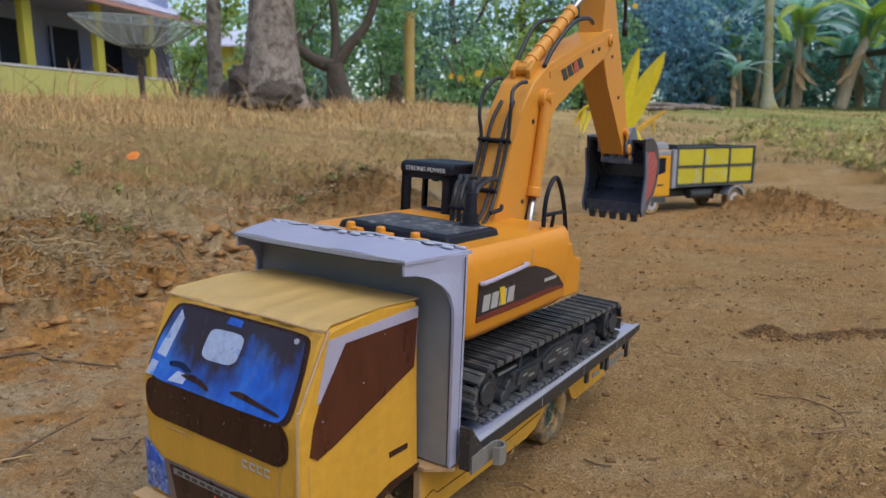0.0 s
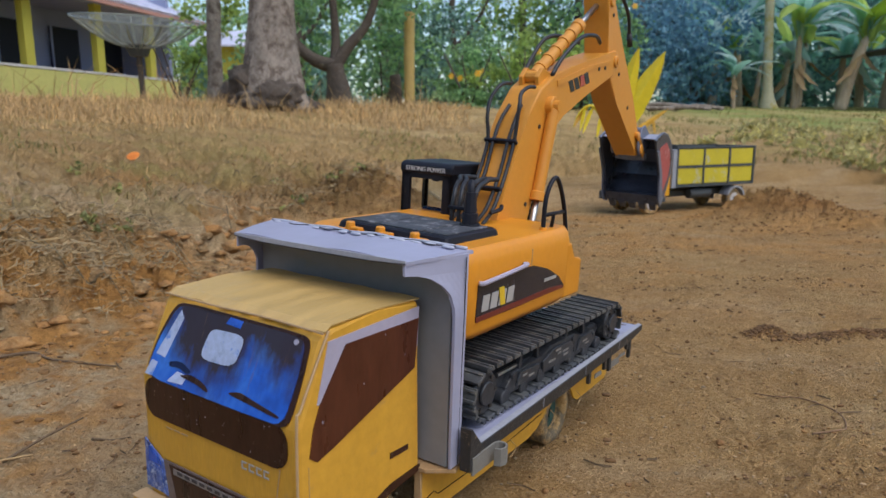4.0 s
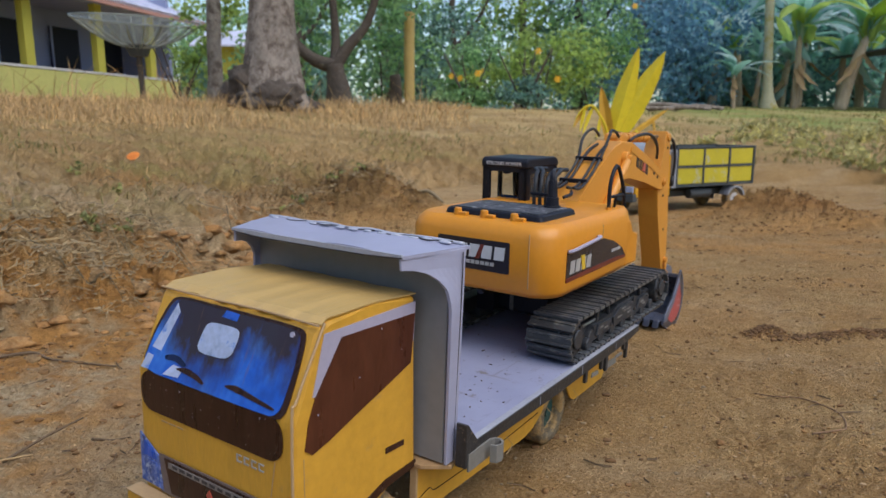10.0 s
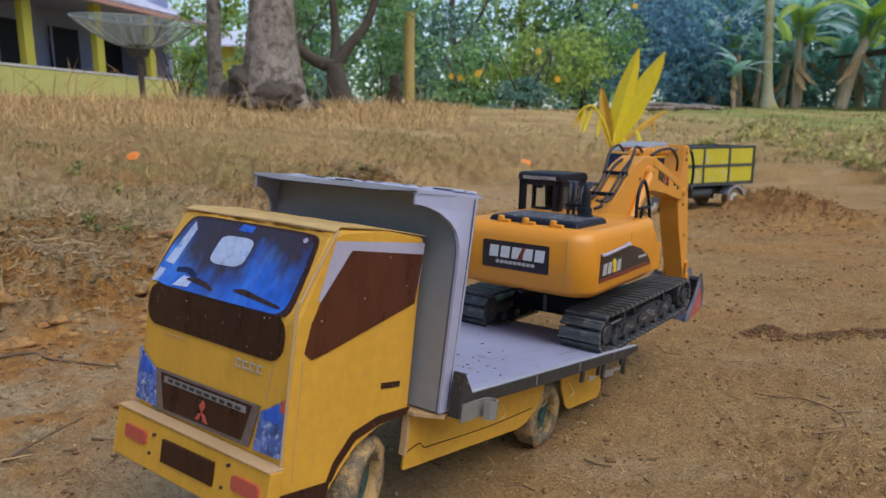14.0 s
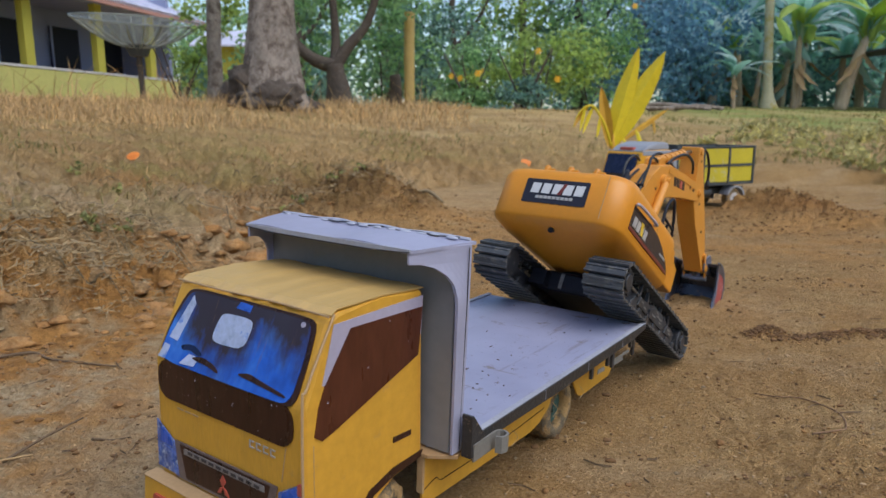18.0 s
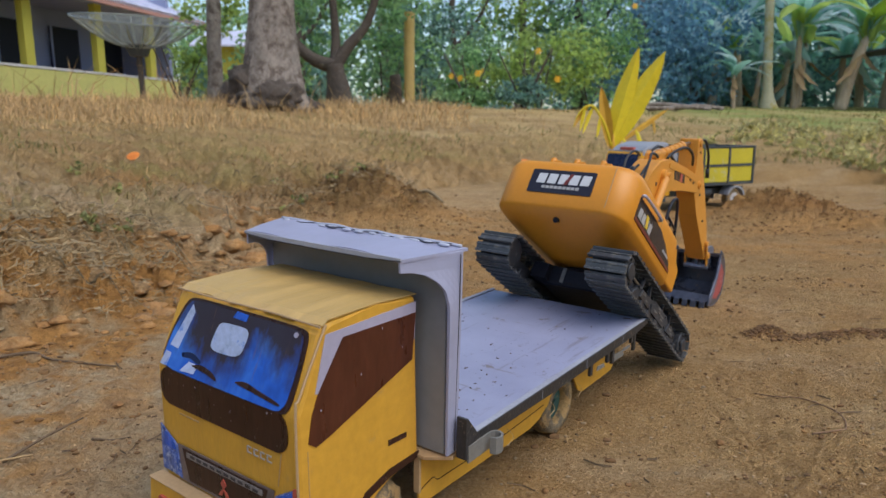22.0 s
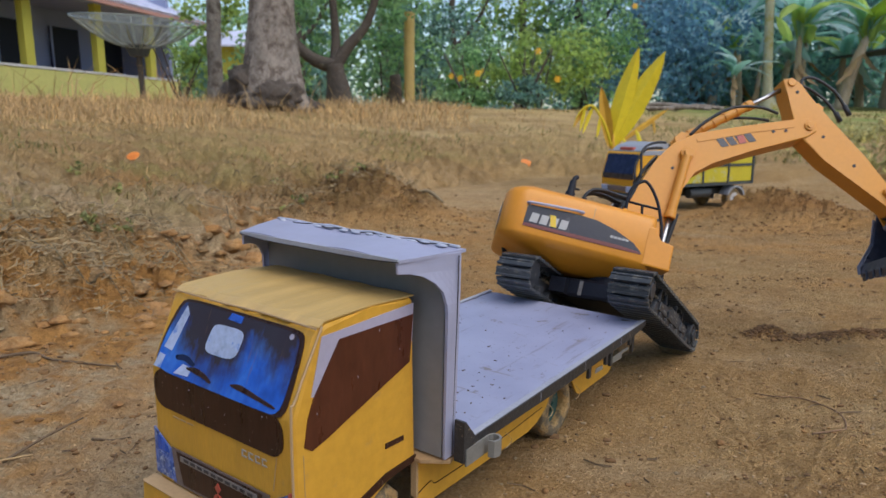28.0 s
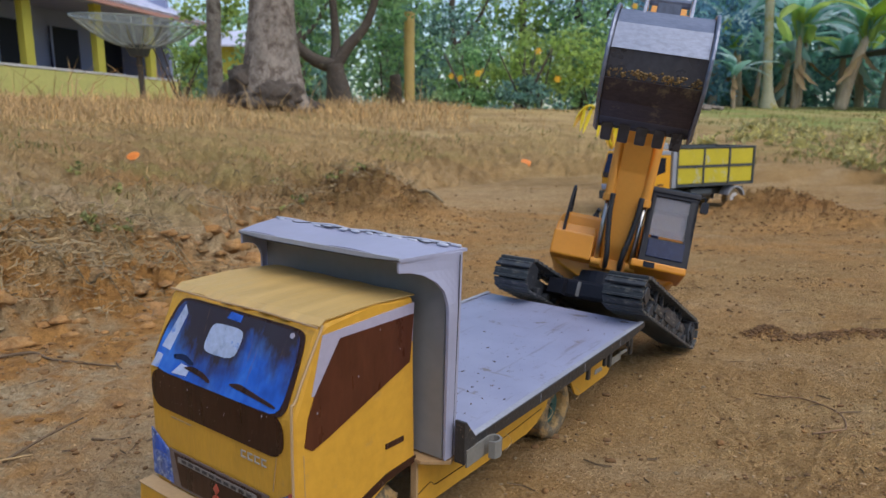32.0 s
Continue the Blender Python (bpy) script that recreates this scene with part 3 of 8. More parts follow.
def build_clods():
    """Loose lumps of clay broken off the bank, half sunk in it."""
    m, n, l, p = shader("clay_lump")
    lump = noise_tex(n, l, 30, 6, rough=0.7)
    grit = noise_tex(n, l, 190, 4, rough=0.75)
    c = ramp(n, l, lump, [(0.30, (0.13, 0.062, 0.022, 1)), (0.48, (0.40, 0.180, 0.046, 1)), (0.68, (0.56, 0.285, 0.086, 1))])
    c = blend(n, l, 0.4, c, ramp(n, l, grit, [(0.34, (0.11, 0.06, 0.025, 1)), (0.52, (0.33, 0.19, 0.075, 1)), (0.70, (0.50, 0.34, 0.18, 1))]))
    c = blend(n, l, ramp(n, l, noise_tex(n, l, 8, 5, rough=0.7), [(0.46, (0, 0, 0, 1)), (0.58, (0.8, 0.8, 0.8, 1))]), c, ramp(n, l, grit, [(0.34, (0.09, 0.058, 0.028, 1)), (0.52, (0.21, 0.135, 0.060, 1)), (0.70, (0.34, 0.24, 0.12, 1))]))
    l.new(c, p.inputs["Base Color"])
    p.inputs["Roughness"].default_value = 0.93
    b = n.new("ShaderNodeBump")
    b.inputs["Strength"].default_value, b.inputs["Distance"].default_value = 1.0, 0.008
    l.new(lump, b.inputs["Height"])
    l.new(b.outputs["Normal"], p.inputs["Normal"])
    ball = bmesh.new()
    bmesh.ops.create_icosphere(ball, subdivisions=3, radius=1.0)
    unit = [v.co.copy() for v in ball.verts]
    tris = [[v.index for v in f.verts] for f in ball.faces]
    ball.free()
    rnd = random.Random(77)
    made = 0
    while made < 150:
        x, y = rnd.uniform(-1.2, -0.2), rnd.uniform(0.72, 1.95)
        off = beyond_foot(x, y)
        if not -0.06 < off < 0.16:
            continue
        made += 1
        r = 0.006 + 0.021 * rnd.random() ** 2.0
        if off < 0.0:
            r *= 0.5
        sx, sy, sz = r * rnd.uniform(1.0, 1.6), r * rnd.uniform(0.8, 1.1), r * rnd.uniform(0.45, 0.7)
        a, shift = rnd.uniform(-0.5, 0.5), Vector((rnd.uniform(0, 90), rnd.uniform(0, 90), 0))
        z = height(x, y) - sz * 0.25
        verts = []
        for q in unit:
            k = 1 + 0.45 * noise.noise(q * 1.3 + shift) + 0.34 * noise.noise(q * 3.1 + shift) + 0.20 * noise.noise(q * 7.0 + shift)
            ux, uy = q.x * sx * k, q.y * sy * k
            verts.append((x + ux * math.cos(a) - uy * math.sin(a), y + ux * math.sin(a) + uy * math.cos(a), z + q.z * sz * k))
        me = mesh_of("clod", verts, tris, m)
        for f in me.polygons:
            f.use_smooth = True
        ob = new("clod", me)
        ob.parent = ground


build_clods()


# ---- home-made flatbed model truck of card and board ----
def tpart(name, bm, material, parent, label="", smooth=False, at=None):
    return part(name, bm, M[material], parent, label, K, smooth, at)


def wheel_of(name, parent, x, y, z, r, w, tyre, hub, label):
    """A model wheel under its vehicle: a muddy tyre with lugs and a dished hub. Returns the wheel part."""
    bm = bmesh.new()
    rings, seg = [], 26
    for yy, rr in ((-w / 2, r * 0.62), (-w / 2, r * 0.90), (-w * 0.34, r * 0.99), (0, r), (w * 0.34, r * 0.99), (w / 2, r * 0.90), (w / 2, r * 0.62), (w * 0.30, r * 0.58), (-w * 0.30, r * 0.58)):
        ring = []
        for k in range(seg):
            a = 2 * math.pi * k / seg
            q = rr * (1 + (0.035 * math.sin(a * 5 + yy * 900) + 0.025 * math.sin(a * 13 + x * 70) if rr > r * 0.85 else 0))
            ring.append(bm.verts.new((q * math.cos(a), yy, q * math.sin(a))))
        rings.append(ring)
    for a, b in zip(rings, rings[1:] + rings[:1]):
        for k in range(seg):
            bm.faces.new((a[k], a[(k + 1) % seg], b[(k + 1) % seg], b[k]))
    wh = tpart(name, bm, tyre, parent, label, True, pose(x * K, y * K, z * K))
    h = rod((0, -w * 0.12, 0), (0, w * 0.12, 0), r * 0.60, seg=20, bevel=0.001)
    rod((0, -w * 0.30, 0), (0, w * 0.30, 0), r * 0.16, seg=10, bm=h)
    tpart("hub", h, hub, wh)
    return wh


def build_truck():
    t = thing("flatbed_truck", "home-made yellow card model truck with grey board flatbed, muddy", "model truck")
    W = 0.0908
    # cab shell: side outline with the wheel arch cut out of it
    side = [(0.442, 0.048), (0.4437, 0.19), (0.4165, 0.2515), (0.408, 0.2565), (0.355, 0.2575), (0.303, 0.2545), (0.2975, 0.098), (0.318, 0.0965), (0.3385, 0.0945), (0.3665, 0.087), (0.384, 0.070), (0.3945, 0.0435)]
    cab = tpart("cab", prism(side, -W, W, bevel=0.004), "card_yellow", t, "yellow card cab with folded edges")
    roof = [(0.4150, 0.2535), (0.408, 0.2572), (0.355, 0.2582), (0.301, 0.2552), (0.301, 0.2545), (0.355, 0.2572), (0.409, 0.2562)]
    n = 26
    rows = [[(px + (0.0009 * math.sin(k * 1.9) + 0.0006 * math.sin(k * 0.7) if px > 0.41 else 0), -W + 0.001 + (2 * W - 0.002) * k / n, pz + 0.0010 + 0.0004 * math.sin(k * 0.9 + px * 40)) for k in range(n + 1)] for px, pz in roof[:4]]
    bm = slab(rows, (0, 0, -0.0010))
    tpart("roof", bm, "card_pale", cab, "wavy-edged pale yellow card roof sheet")
    tpart("roof_edge", tube([(0.4175, -W, 0.2545), (0.4185, -0.03, 0.2548), (0.4165, 0.03, 0.2553), (0.4175, W, 0.2545)], 0.0009, 5), "card_edge", cab)
    tpart("side_seam", tube([(0.4435, W + 0.0004, 0.06), (0.4445, W + 0.0004, 0.19), (0.4395, W + 0.0004, 0.207), (0.412, W + 0.0004, 0.2555)], 0.0011, 5), "card_edge", cab)
    # windscreen print on the sloping upper front
    u0, z0, u1, z1 = 0.4440, 0.191, 0.4172, 0.2505

    def eased(outline, times_):
        for _ in range(times_):
            cut = []
            for a, b in zip(outline, outline[1:] + outline[:1]):
                cut += [(a[0] * 0.8 + b[0] * 0.2, a[1] * 0.8 + b[1] * 0.2), (a[0] * 0.2 + b[0] * 0.8, a[1] * 0.2 + b[1] * 0.8)]
            outline = cut
        return outline

    def slope(outline, lift, name, material, label=""):
        outline = eased(outline, 2 if len(outline) > 4 else 0)
        bm = bmesh.new()
        nx, nz = z1 - z0, u0 - u1
        ln = math.hypot(nx, nz)
        lo = []
        for f in (0, lift):
            lo.append([bm.verts.new((u0 + (u1 - u0) * s + nx / ln * f, v, z0 + (z1 - z0) * s + nz / ln * f)) for v, s in outline])
        bm.faces.new(lo[1])
        for i in range(len(outline)):
            j = (i + 1) % len(outline)
            bm.faces.new((lo[0][i], lo[0][j], lo[1][j], lo[1][i]))
        return tpart(name, bm, material, cab, label)
    slope([(-0.0855, -0.02), (-0.02, -0.02), (0.06, -0.02), (0.0835, -0.01), (0.0835, 0.55), (0.0815, 0.93), (0.074, 1.0), (0.0, 1.0), (-0.064, 1.0), (-0.075, 0.93), (-0.084, 0.5)], 0.0006, "windscreen", "card_brown", "dark windscreen print")
    slope([(-0.0845, 0.0), (-0.02, -0.01), (0.05, -0.01), (0.0775, 0.0), (0.0790, 0.50), (0.0775, 0.88), (0.070, 0.965), (0.0, 0.965), (-0.060, 0.970), (-0.071, 0.91), (-0.081, 0.5)], 0.0011, "glass_print", "screen_print", "blue printed windscreen glass streaked with brown")
    slope([(-0.078, 0.30), (-0.066, 0.28), (-0.058, 0.80), (-0.064, 0.90)], 0.0015, "seat_print", "print_pale")
    slope([(-0.026, 0.46), (-0.019, 0.40), (0.014, 0.42), (0.017, 0.74), (0.011, 0.80), (-0.017, 0.79), (-0.023, 0.74)], 0.0015, "rear_window_print", "print_pale")
    slope([(-0.008, 0.88), (0.009, 0.87), (0.010, 0.96), (-0.005, 0.97)], 0.0015, "mirror_print", "print_blue")
    slope([(-0.0845, 0.02), (-0.075, 0.02), (-0.073, 0.20), (-0.081, 0.21)], 0.0015, "corner_print", "print_pale")
    slope([(-0.060, 0.25), (-0.045, 0.30), (-0.030, 0.22), (-0.034, 0.17), (-0.046, 0.22), (-0.057, 0.19)], 0.0013, "steering_print", "glass_navy")
    slope([(-0.055, 0.02), (-0.036, 0.04), (-0.033, 0.16), (-0.046, 0.17)], 0.0015, "dash_print", "print_pale")
    for a, b in ((-0.044, -0.006), (0.014, 0.072)):
        slope([(a, 0.13), (a + 0.014, 0.19), (a + 0.030, 0.15), (b, 0.09), (b, 0.055), (a + 0.026, 0.10)], 0.0017, "wiper", "card_brown", "printed wiper blade")
    slope([(0.0685 + 0.0024 * math.cos(k * 0.785), 0.895 + 0.034 * math.sin(k * 0.785)) for k in range(8)], 0.0017, "round_mark", "lilac")
    # lower front
    F = 0.4437
    tpart("bonnet_band", sheet(rounded(-0.0855, 0.0815, 0.157, 0.1915, 0.014)[:], 1, "x", F, 0.0010), "card_brown", cab, "brown band under the windscreen")
    tpart("front_crease", sheet([(0.068, 0.128), (0.0686, 0.128), (0.0735, 0.157), (0.0729, 0.157)], 1, "x", F, 0.0005), "card_edge", cab)
    bars = bmesh.new()
    for a, b in ((0.032, 0.0375), (0.040, 0.0455), (0.048, 0.0535), (0.056, 0.0615)):
        box(F, F + 0.0006, a, b, 0.1500, 0.1512, bm=bars)
        box(F, F + 0.0006, a, a + 0.0012, 0.1450, 0.1512, bm=bars)
        box(F, F + 0.0006, a, b, 0.1450, 0.1462, bm=bars)
    tpart("badge", bars, "print_silver", cab, "small silver badge of plain bars")
    bars = bmesh.new()
    for a in (-0.060, -0.050, -0.040):
        box(F, F + 0.0005, a, a + 0.008, 0.151, 0.1521, bm=bars)
    tpart("badge", bars, "card_edge", cab)
    tpart("grille", sheet([(-0.066, 0.0875), (-0.0655, 0.1215), (0.064, 0.1225), (0.0555, 0.0895)], 1, "x", F, 0.0008), "grille_grey", cab, "printed grille with grey frame")
    tpart("grille_face", sheet([(-0.050, 0.0905), (-0.058, 0.1195), (0.056, 0.1205), (0.047, 0.0925)], 1, "x", F, 0.0013), "card_brown", cab)
    tpart("grille_bar", sheet([(-0.052, 0.1125), (-0.052, 0.1175), (0.050, 0.1185), (0.050, 0.1135)], 1, "x", F, 0.0018), "plate_grey", cab)
    bars = bmesh.new()
    for k in range(10):
        a = -0.046 + k * 0.0094
        box(F + 0.0016, F + 0.0021, a, a + 0.0062, 0.1142, 0.1168, bm=bars)
    tpart("grille_marks", bars, "print_dark", cab, "row of dark bars")
    bm = bmesh.new()
    for q in ([(0, 0.1105), (0.0036, 0.1055), (0, 0.1005), (-0.0036, 0.1055)], [(0, 0.1005), (-0.0036, 0.0990), (-0.0075, 0.0935), (-0.0026, 0.0945)], [(0, 0.1005), (0.0036, 0.0990), (0.0075, 0.0935), (0.0026, 0.0945)]):
        prism(q, F + 0.0013, F + 0.0021, "x", bm=bm)
    tpart("emblem", bm, "print_red", cab, "red emblem of three lozenges")
    for s in (-1, 1):
        hl = tpart("headlight", sheet([(s * 0.0610, 0.0895), (s * 0.0655, 0.119), (s * 0.0905, 0.134), (s * 0.0905, 0.0905)], 1, "x", F, 0.0011), "lamp_print", cab, "blue printed headlight")
        tpart("lens", sheet([(s * 0.0655, 0.0915), (s * 0.0685, 0.1115), (s * 0.086, 0.113), (s * 0.0845, 0.0925)], 1, "x", F, 0.0016), "lamp_print", hl)
        tpart("lens", sheet([(s * 0.069, 0.1145), (s * 0.070, 0.1205), (s * 0.084, 0.1285), (s * 0.0865, 0.115)], 1, "x", F, 0.0016), "print_blue", hl)
    tpart("side_marker", sheet([(0.0865, 0.124), (0.0865, 0.1325), (0.0905, 0.134), (0.0905, 0.124)], 1, "x", F, 0.0018), "print_red", cab)
    # bumper
    bu = tpart("bumper", prism([(0.447, 0.0445), (0.4445, 0.0845), (0.456, 0.0850), (0.4585, 0.0445)], -0.0955, 0.0955, bevel=0.0012), "card_yellow", t, "yellow card bumper")
    tpart("bumper_top", box(0.4435, 0.4575, -0.0950, 0.0950, 0.0848, 0.0856), "card_edge", bu)
    P = 0.4578
    for a, b in ((-0.079, -0.050), (0.058, 0.087)):
        tpart("indicator", prism(rounded(a, b, 0.0625, 0.0735, 0.003), P - 0.002, P + 0.0012, "x"), "print_red", bu, "red indicator print")
    tpart("plate", sheet([(-0.027, 0.0565), (-0.027, 0.0745), (0.037, 0.0755), (0.037, 0.0575)], 1, "x", P - 0.0006, 0.002), "card_brown", bu, "plain dark plate")
    for v, z in ((-0.040, 0.074), (-0.044, 0.058), (0.052, 0.078), (0.047, 0.060)):
        tpart("screw_hole", rod((P - 0.002, v, z), (P + 0.0009, v, z), 0.0014, seg=8), "print_dark", bu)
    # both sides: window print, handle, brown sill and arch trim
    for s in (-1, 1):
        yy, d = s * W, s
        tpart("window_trim", sheet([(0.4125, 0.2475), (0.4245, 0.2035), (0.4225, 0.2030), (0.3600, 0.2150), (0.3050, 0.2150), (0.303, 0.2495)], d, "y", yy, 0.0005), "lilac", cab, "lilac window surround")
        tpart("side_window", sheet([(0.3945, 0.2410), (0.4215, 0.2035), (0.4285, 0.187), (0.4325, 0.166), (0.425, 0.1605), (0.409, 0.1645), (0.3085, 0.197), (0.3040, 0.2395)], d, "y", yy, 0.0009), "window_brown", cab, "dark brown side window print")
        tpart("handle", prism([(0.3405, 0.1265), (0.3405, 0.1315), (0.316, 0.1300), (0.316, 0.1252)], yy - 0.0004 * d, yy + 0.0008 * d), "card_brown", cab)
        tpart("door_seam", sheet([(0.4315, 0.07), (0.4320, 0.07), (0.4335, 0.160), (0.4330, 0.160)], d, "y", yy, 0.0004), "card_edge", cab)
        tpart("sill", sheet([(0.4415, 0.0485), (0.4415, 0.0635), (0.3915, 0.0615), (0.3950, 0.0440)], d, "y", yy, 0.0008), "card_brown", cab, "brown sill band")
        outer = [(0.2985, 0.1045), (0.340, 0.1035), (0.3705, 0.0955), (0.3895, 0.0755), (0.395, 0.062)]
        inner = [(0.390, 0.060), (0.3835, 0.0712), (0.366, 0.0885), (0.3385, 0.0958), (0.2985, 0.0985)]
        tpart("arch_trim", sheet(outer + inner, d, "y", yy, 0.0009), "card_brown", cab, "brown wheel-arch band")
    # headboard with a hood over the cab
    b0, b1, f = 0.2693, 0.2755, 0.3345
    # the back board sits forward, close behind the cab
    hb = tpart("headboard", prism([(-0.1140, 0.1035), (-0.1150, 0.2945), (0.1150, 0.2945), (0.1140, 0.1035)], b0 + 0.0165, b1 + 0.0145, "x", bevel=0.0008), "board_shaded", t, "grey plastic board headboard, hood shade in its colour")
    n = 20
    hood = slab([[(uu, -half + 2 * half * k / n, zz + 0.0012 * math.sin(k * 0.55)) for k in range(n + 1)] for uu, half, zz in ((b0 - 0.0005, 0.1220, 0.2972), ((b0 + f) / 2, 0.1125, 0.2962), (f, 0.1005, 0.2945))], (0, 0, -0.0028))
    tpart("hood", hood, "board_grey", hb, "grey board hood")
    lip = prism([(-0.1005, 0.2945), (0.1005, 0.2945), (0.1005, 0.2925), (0.06, 0.2905), (-0.06, 0.2902), (-0.1005, 0.2925)], f - 0.0005, f + 0.0015, "x")
    tpart("hood_lip", lip, "board_edge", hb)
    for s in (-1, 1):
        prof = [(b1, 0.2945), (f, 0.2930), (f, 0.2815), (0.3235, 0.2810), (0.312, 0.2775), (0.302, 0.2705), (0.2955, 0.262), (0.2935, 0.250), (0.2905, 0.1035), (b1, 0.1035)]
        bm = prism(prof, s * 0.1190, s * 0.1220, bevel=0.0004)
        for co, no in [((0, 0, 0.235 + 0.0075 * k), (0, 0, 1)) for k in range(8)] + [((b1 + 0.005 * k, 0, 0), (1, 0, 0)) for k in range(1, 11)]:
            bmesh.ops.bisect_plane(bm, geom=bm.verts[:] + bm.edges[:] + bm.faces[:], plane_co=co, plane_no=no)
        for v in bm.verts:
            v.co.y *= 1 - 0.026 * step(0.29, 0.11, v.co.z)
            if v.co.x > b1:
                v.co.y *= 1 - 0.185 * min(1, (v.co.x - b1) / (f - b1)) * step(0.24, 0.285, v.co.z)
        tpart("side_panel", bm, "board_grey", hb, "grey board cheek with a curved edge")
    glue = bmesh.new()
    rng = random.Random(4)
    line = [(b0 + 0.003 + 0.0012 * math.sin(k * 1.3), -0.118 + 0.0098 * k, 0.2980 + 0.0006 * math.sin(k)) for k in range(25)]
    tube(line, 0.0016, 6, glue, 2)
    for k in range(13):
        v = -0.104 + 0.0172 * k + rng.uniform(-0.003, 0.003)
        if k in (1, 2):
            continue
        at_, r = Vector((b0 + 0.0085 + rng.uniform(-0.001, 0.0015), v, 0.2978)), rng.uniform(0.0026, 0.0034)
        q = bmesh.ops.create_icosphere(glue, subdivisions=2, radius=r)["verts"]
        bmesh.ops.transform(glue, matrix=Matrix.Translation(at_) @ Matrix.Rotation(rng.uniform(-0.15, 0.15), 4, "Z") @ Matrix.Diagonal((0.95, rng.uniform(1.7, 2.6), 0.5, 1)), verts=q)
    # Thin dark tube added for the shade around the glue ovals.
    shade_line = bmesh.new()
    tube([(b0 + 0.0075 + 0.0042 * math.sin(k * 1.14 + 0.4), -0.088 + 0.0075 * k, 0.2982) for k in range(27)], 0.0006, 5, shade_line, 3)
    tpart("glue_seam", shade_line, "tar_strip", hb, "thin dark wavy line for the shade round the glue")
    tpart("hood_edge", tube([(f + 0.0014, -0.1005, 0.2922), (f + 0.0016, -0.06, 0.2900), (f + 0.0016, 0.06, 0.2902), (f + 0.0014, 0.1005, 0.2922)], 0.0005, 5), "tar_strip", hb, "dark cut edge")
    for s in (-1, 1):
        tpart("cheek_seam", tube([(b1 + 0.0042, s * 0.1222 * (1 - 0.026 * step(0.29, 0.11, z)), z) for z in (0.105, 0.15, 0.20, 0.25, 0.292)], 0.0005, 5), "tar_strip", hb, "dark cut edge")
    tpart("glue_bead", glue, "glue", hb, "wavy bead of dried glue", True)
    for v in (0.02, 0.05, 0.085):
        tpart("torn_edge", tube([(b1 + 0.001, v, 0.104), (b1 + 0.006, v + 0.006, 0.1005), (b1 + 0.012, v + 0.003, 0.1015)], 0.0008, 5), "board_edge", hb)
    # bed
    bed = tpart("bed", box(-0.1815, 0.2745, -0.128, 0.128, 0.1135, 0.1203, 0.0008), "bed_board", t, "grey board load bed, scratched")
    for s in (-1, 1):
        rail = tpart("side_rail", prism([(-0.1835, 0.1215), (0.272, 0.1215), (0.272, 0.1100), (0.10, 0.1080), (-0.13, 0.1095), (-0.1835, 0.1140)], s * 0.1285, s * 0.1335, bevel=0.0006), "tar_strip", t, "black-tarred edge strip with grass stuck to it")
        tpart("rail_top", box(-0.1825, 0.268, s * 0.1265, s * 0.1325, 0.1212, 0.1224, 0.0003), "board_edge", rail)
        for k in range(3):
            a = -0.09 + k * 0.113
            tpart("rail_joint", box(a, a + 0.0005, s * 0.1334, s * 0.1339, 0.1105, 0.1205), "board_edge", rail)
    tpart("corner_gusset", prism([(0.2835, 0.1015), (0.2835, 0.142), (0.2805, 0.142), (0.2645, 0.1225), (0.2635, 0.1055)], 0.1235, 0.1345, bevel=0.0006), "tar_strip", t, "black tar gusset")
    bend = prism([(0.2805, 0.1338), (0.2415, 0.1338), (0.2365, 0.1365), (0.2350, 0.1415), (0.2380, 0.1468), (0.2445, 0.1490), (0.2510, 0.1468), (0.2530, 0.141), (0.2510, 0.1408), (0.2493, 0.1450), (0.2443, 0.1470), (0.2397, 0.1452), (0.2373, 0.1415), (0.2387, 0.1378), (0.2430, 0.1356), (0.2805, 0.1356)], 0.098, 0.1145, "z")
    tpart("curled_tab", bend, "tab_grey", t, "curled grey plastic tab")
    # crumbs of dirt and leaf on the bed, flecks of paint off the prints
    crumbs, rng = bmesh.new(), random.Random(9)
    for k in range(44):
        x, y = (rng.gauss(0.19, 0.04), rng.gauss(0.075, 0.025)) if k < 18 else (rng.uniform(-0.17, 0.25), rng.uniform(-0.11, 0.12))
        a, ln = rng.uniform(0, 3.14), rng.uniform(0.0006, 0.0016) if k < 34 else rng.uniform(0.002, 0.006)
        c, q = math.cos(a) * ln, math.sin(a) * ln
        rod((x - c, min(0.124, y - q), 0.1208), (x + c, min(0.124, y + q), 0.1212), rng.uniform(0.0005, 0.0009), 0.0004, 5, crumbs)
    tagged(tpart("dry_crumbs", crumbs, "twig", bed), "dark crumbs of bark and leaf", kind="stuff")
    flecks = bmesh.new()
    for k in range(15):
        v, z, r = rng.uniform(-0.080, 0.074), rng.uniform(0.160, 0.188), rng.uniform(0.0003, 0.0008)
        box(F + 0.0008, F + 0.0012, v, v + r, z, z + r * rng.uniform(0.6, 1.8), bm=flecks)
    tpart("paint_flecks", flecks, "lilac", cab, "pale flecks on the brown print")
    for s in (-1, 1):
        chips = bmesh.new()
        for x, z in ((0.374, 0.203), (0.419, 0.188), (0.348, 0.2355), (0.322, 0.212)):
            r = rng.uniform(0.0005, 0.0011)
            prism([(x, z), (x + r, z + r * 0.4), (x + r * 0.8, z + r * 1.8), (x + 0.2 * r, z + r * 1.5)], s * (W + 0.0008), s * (W + 0.0012), bm=chips)
        tpart("paint_chips", chips, "lilac", cab, "pale chips in the window print")
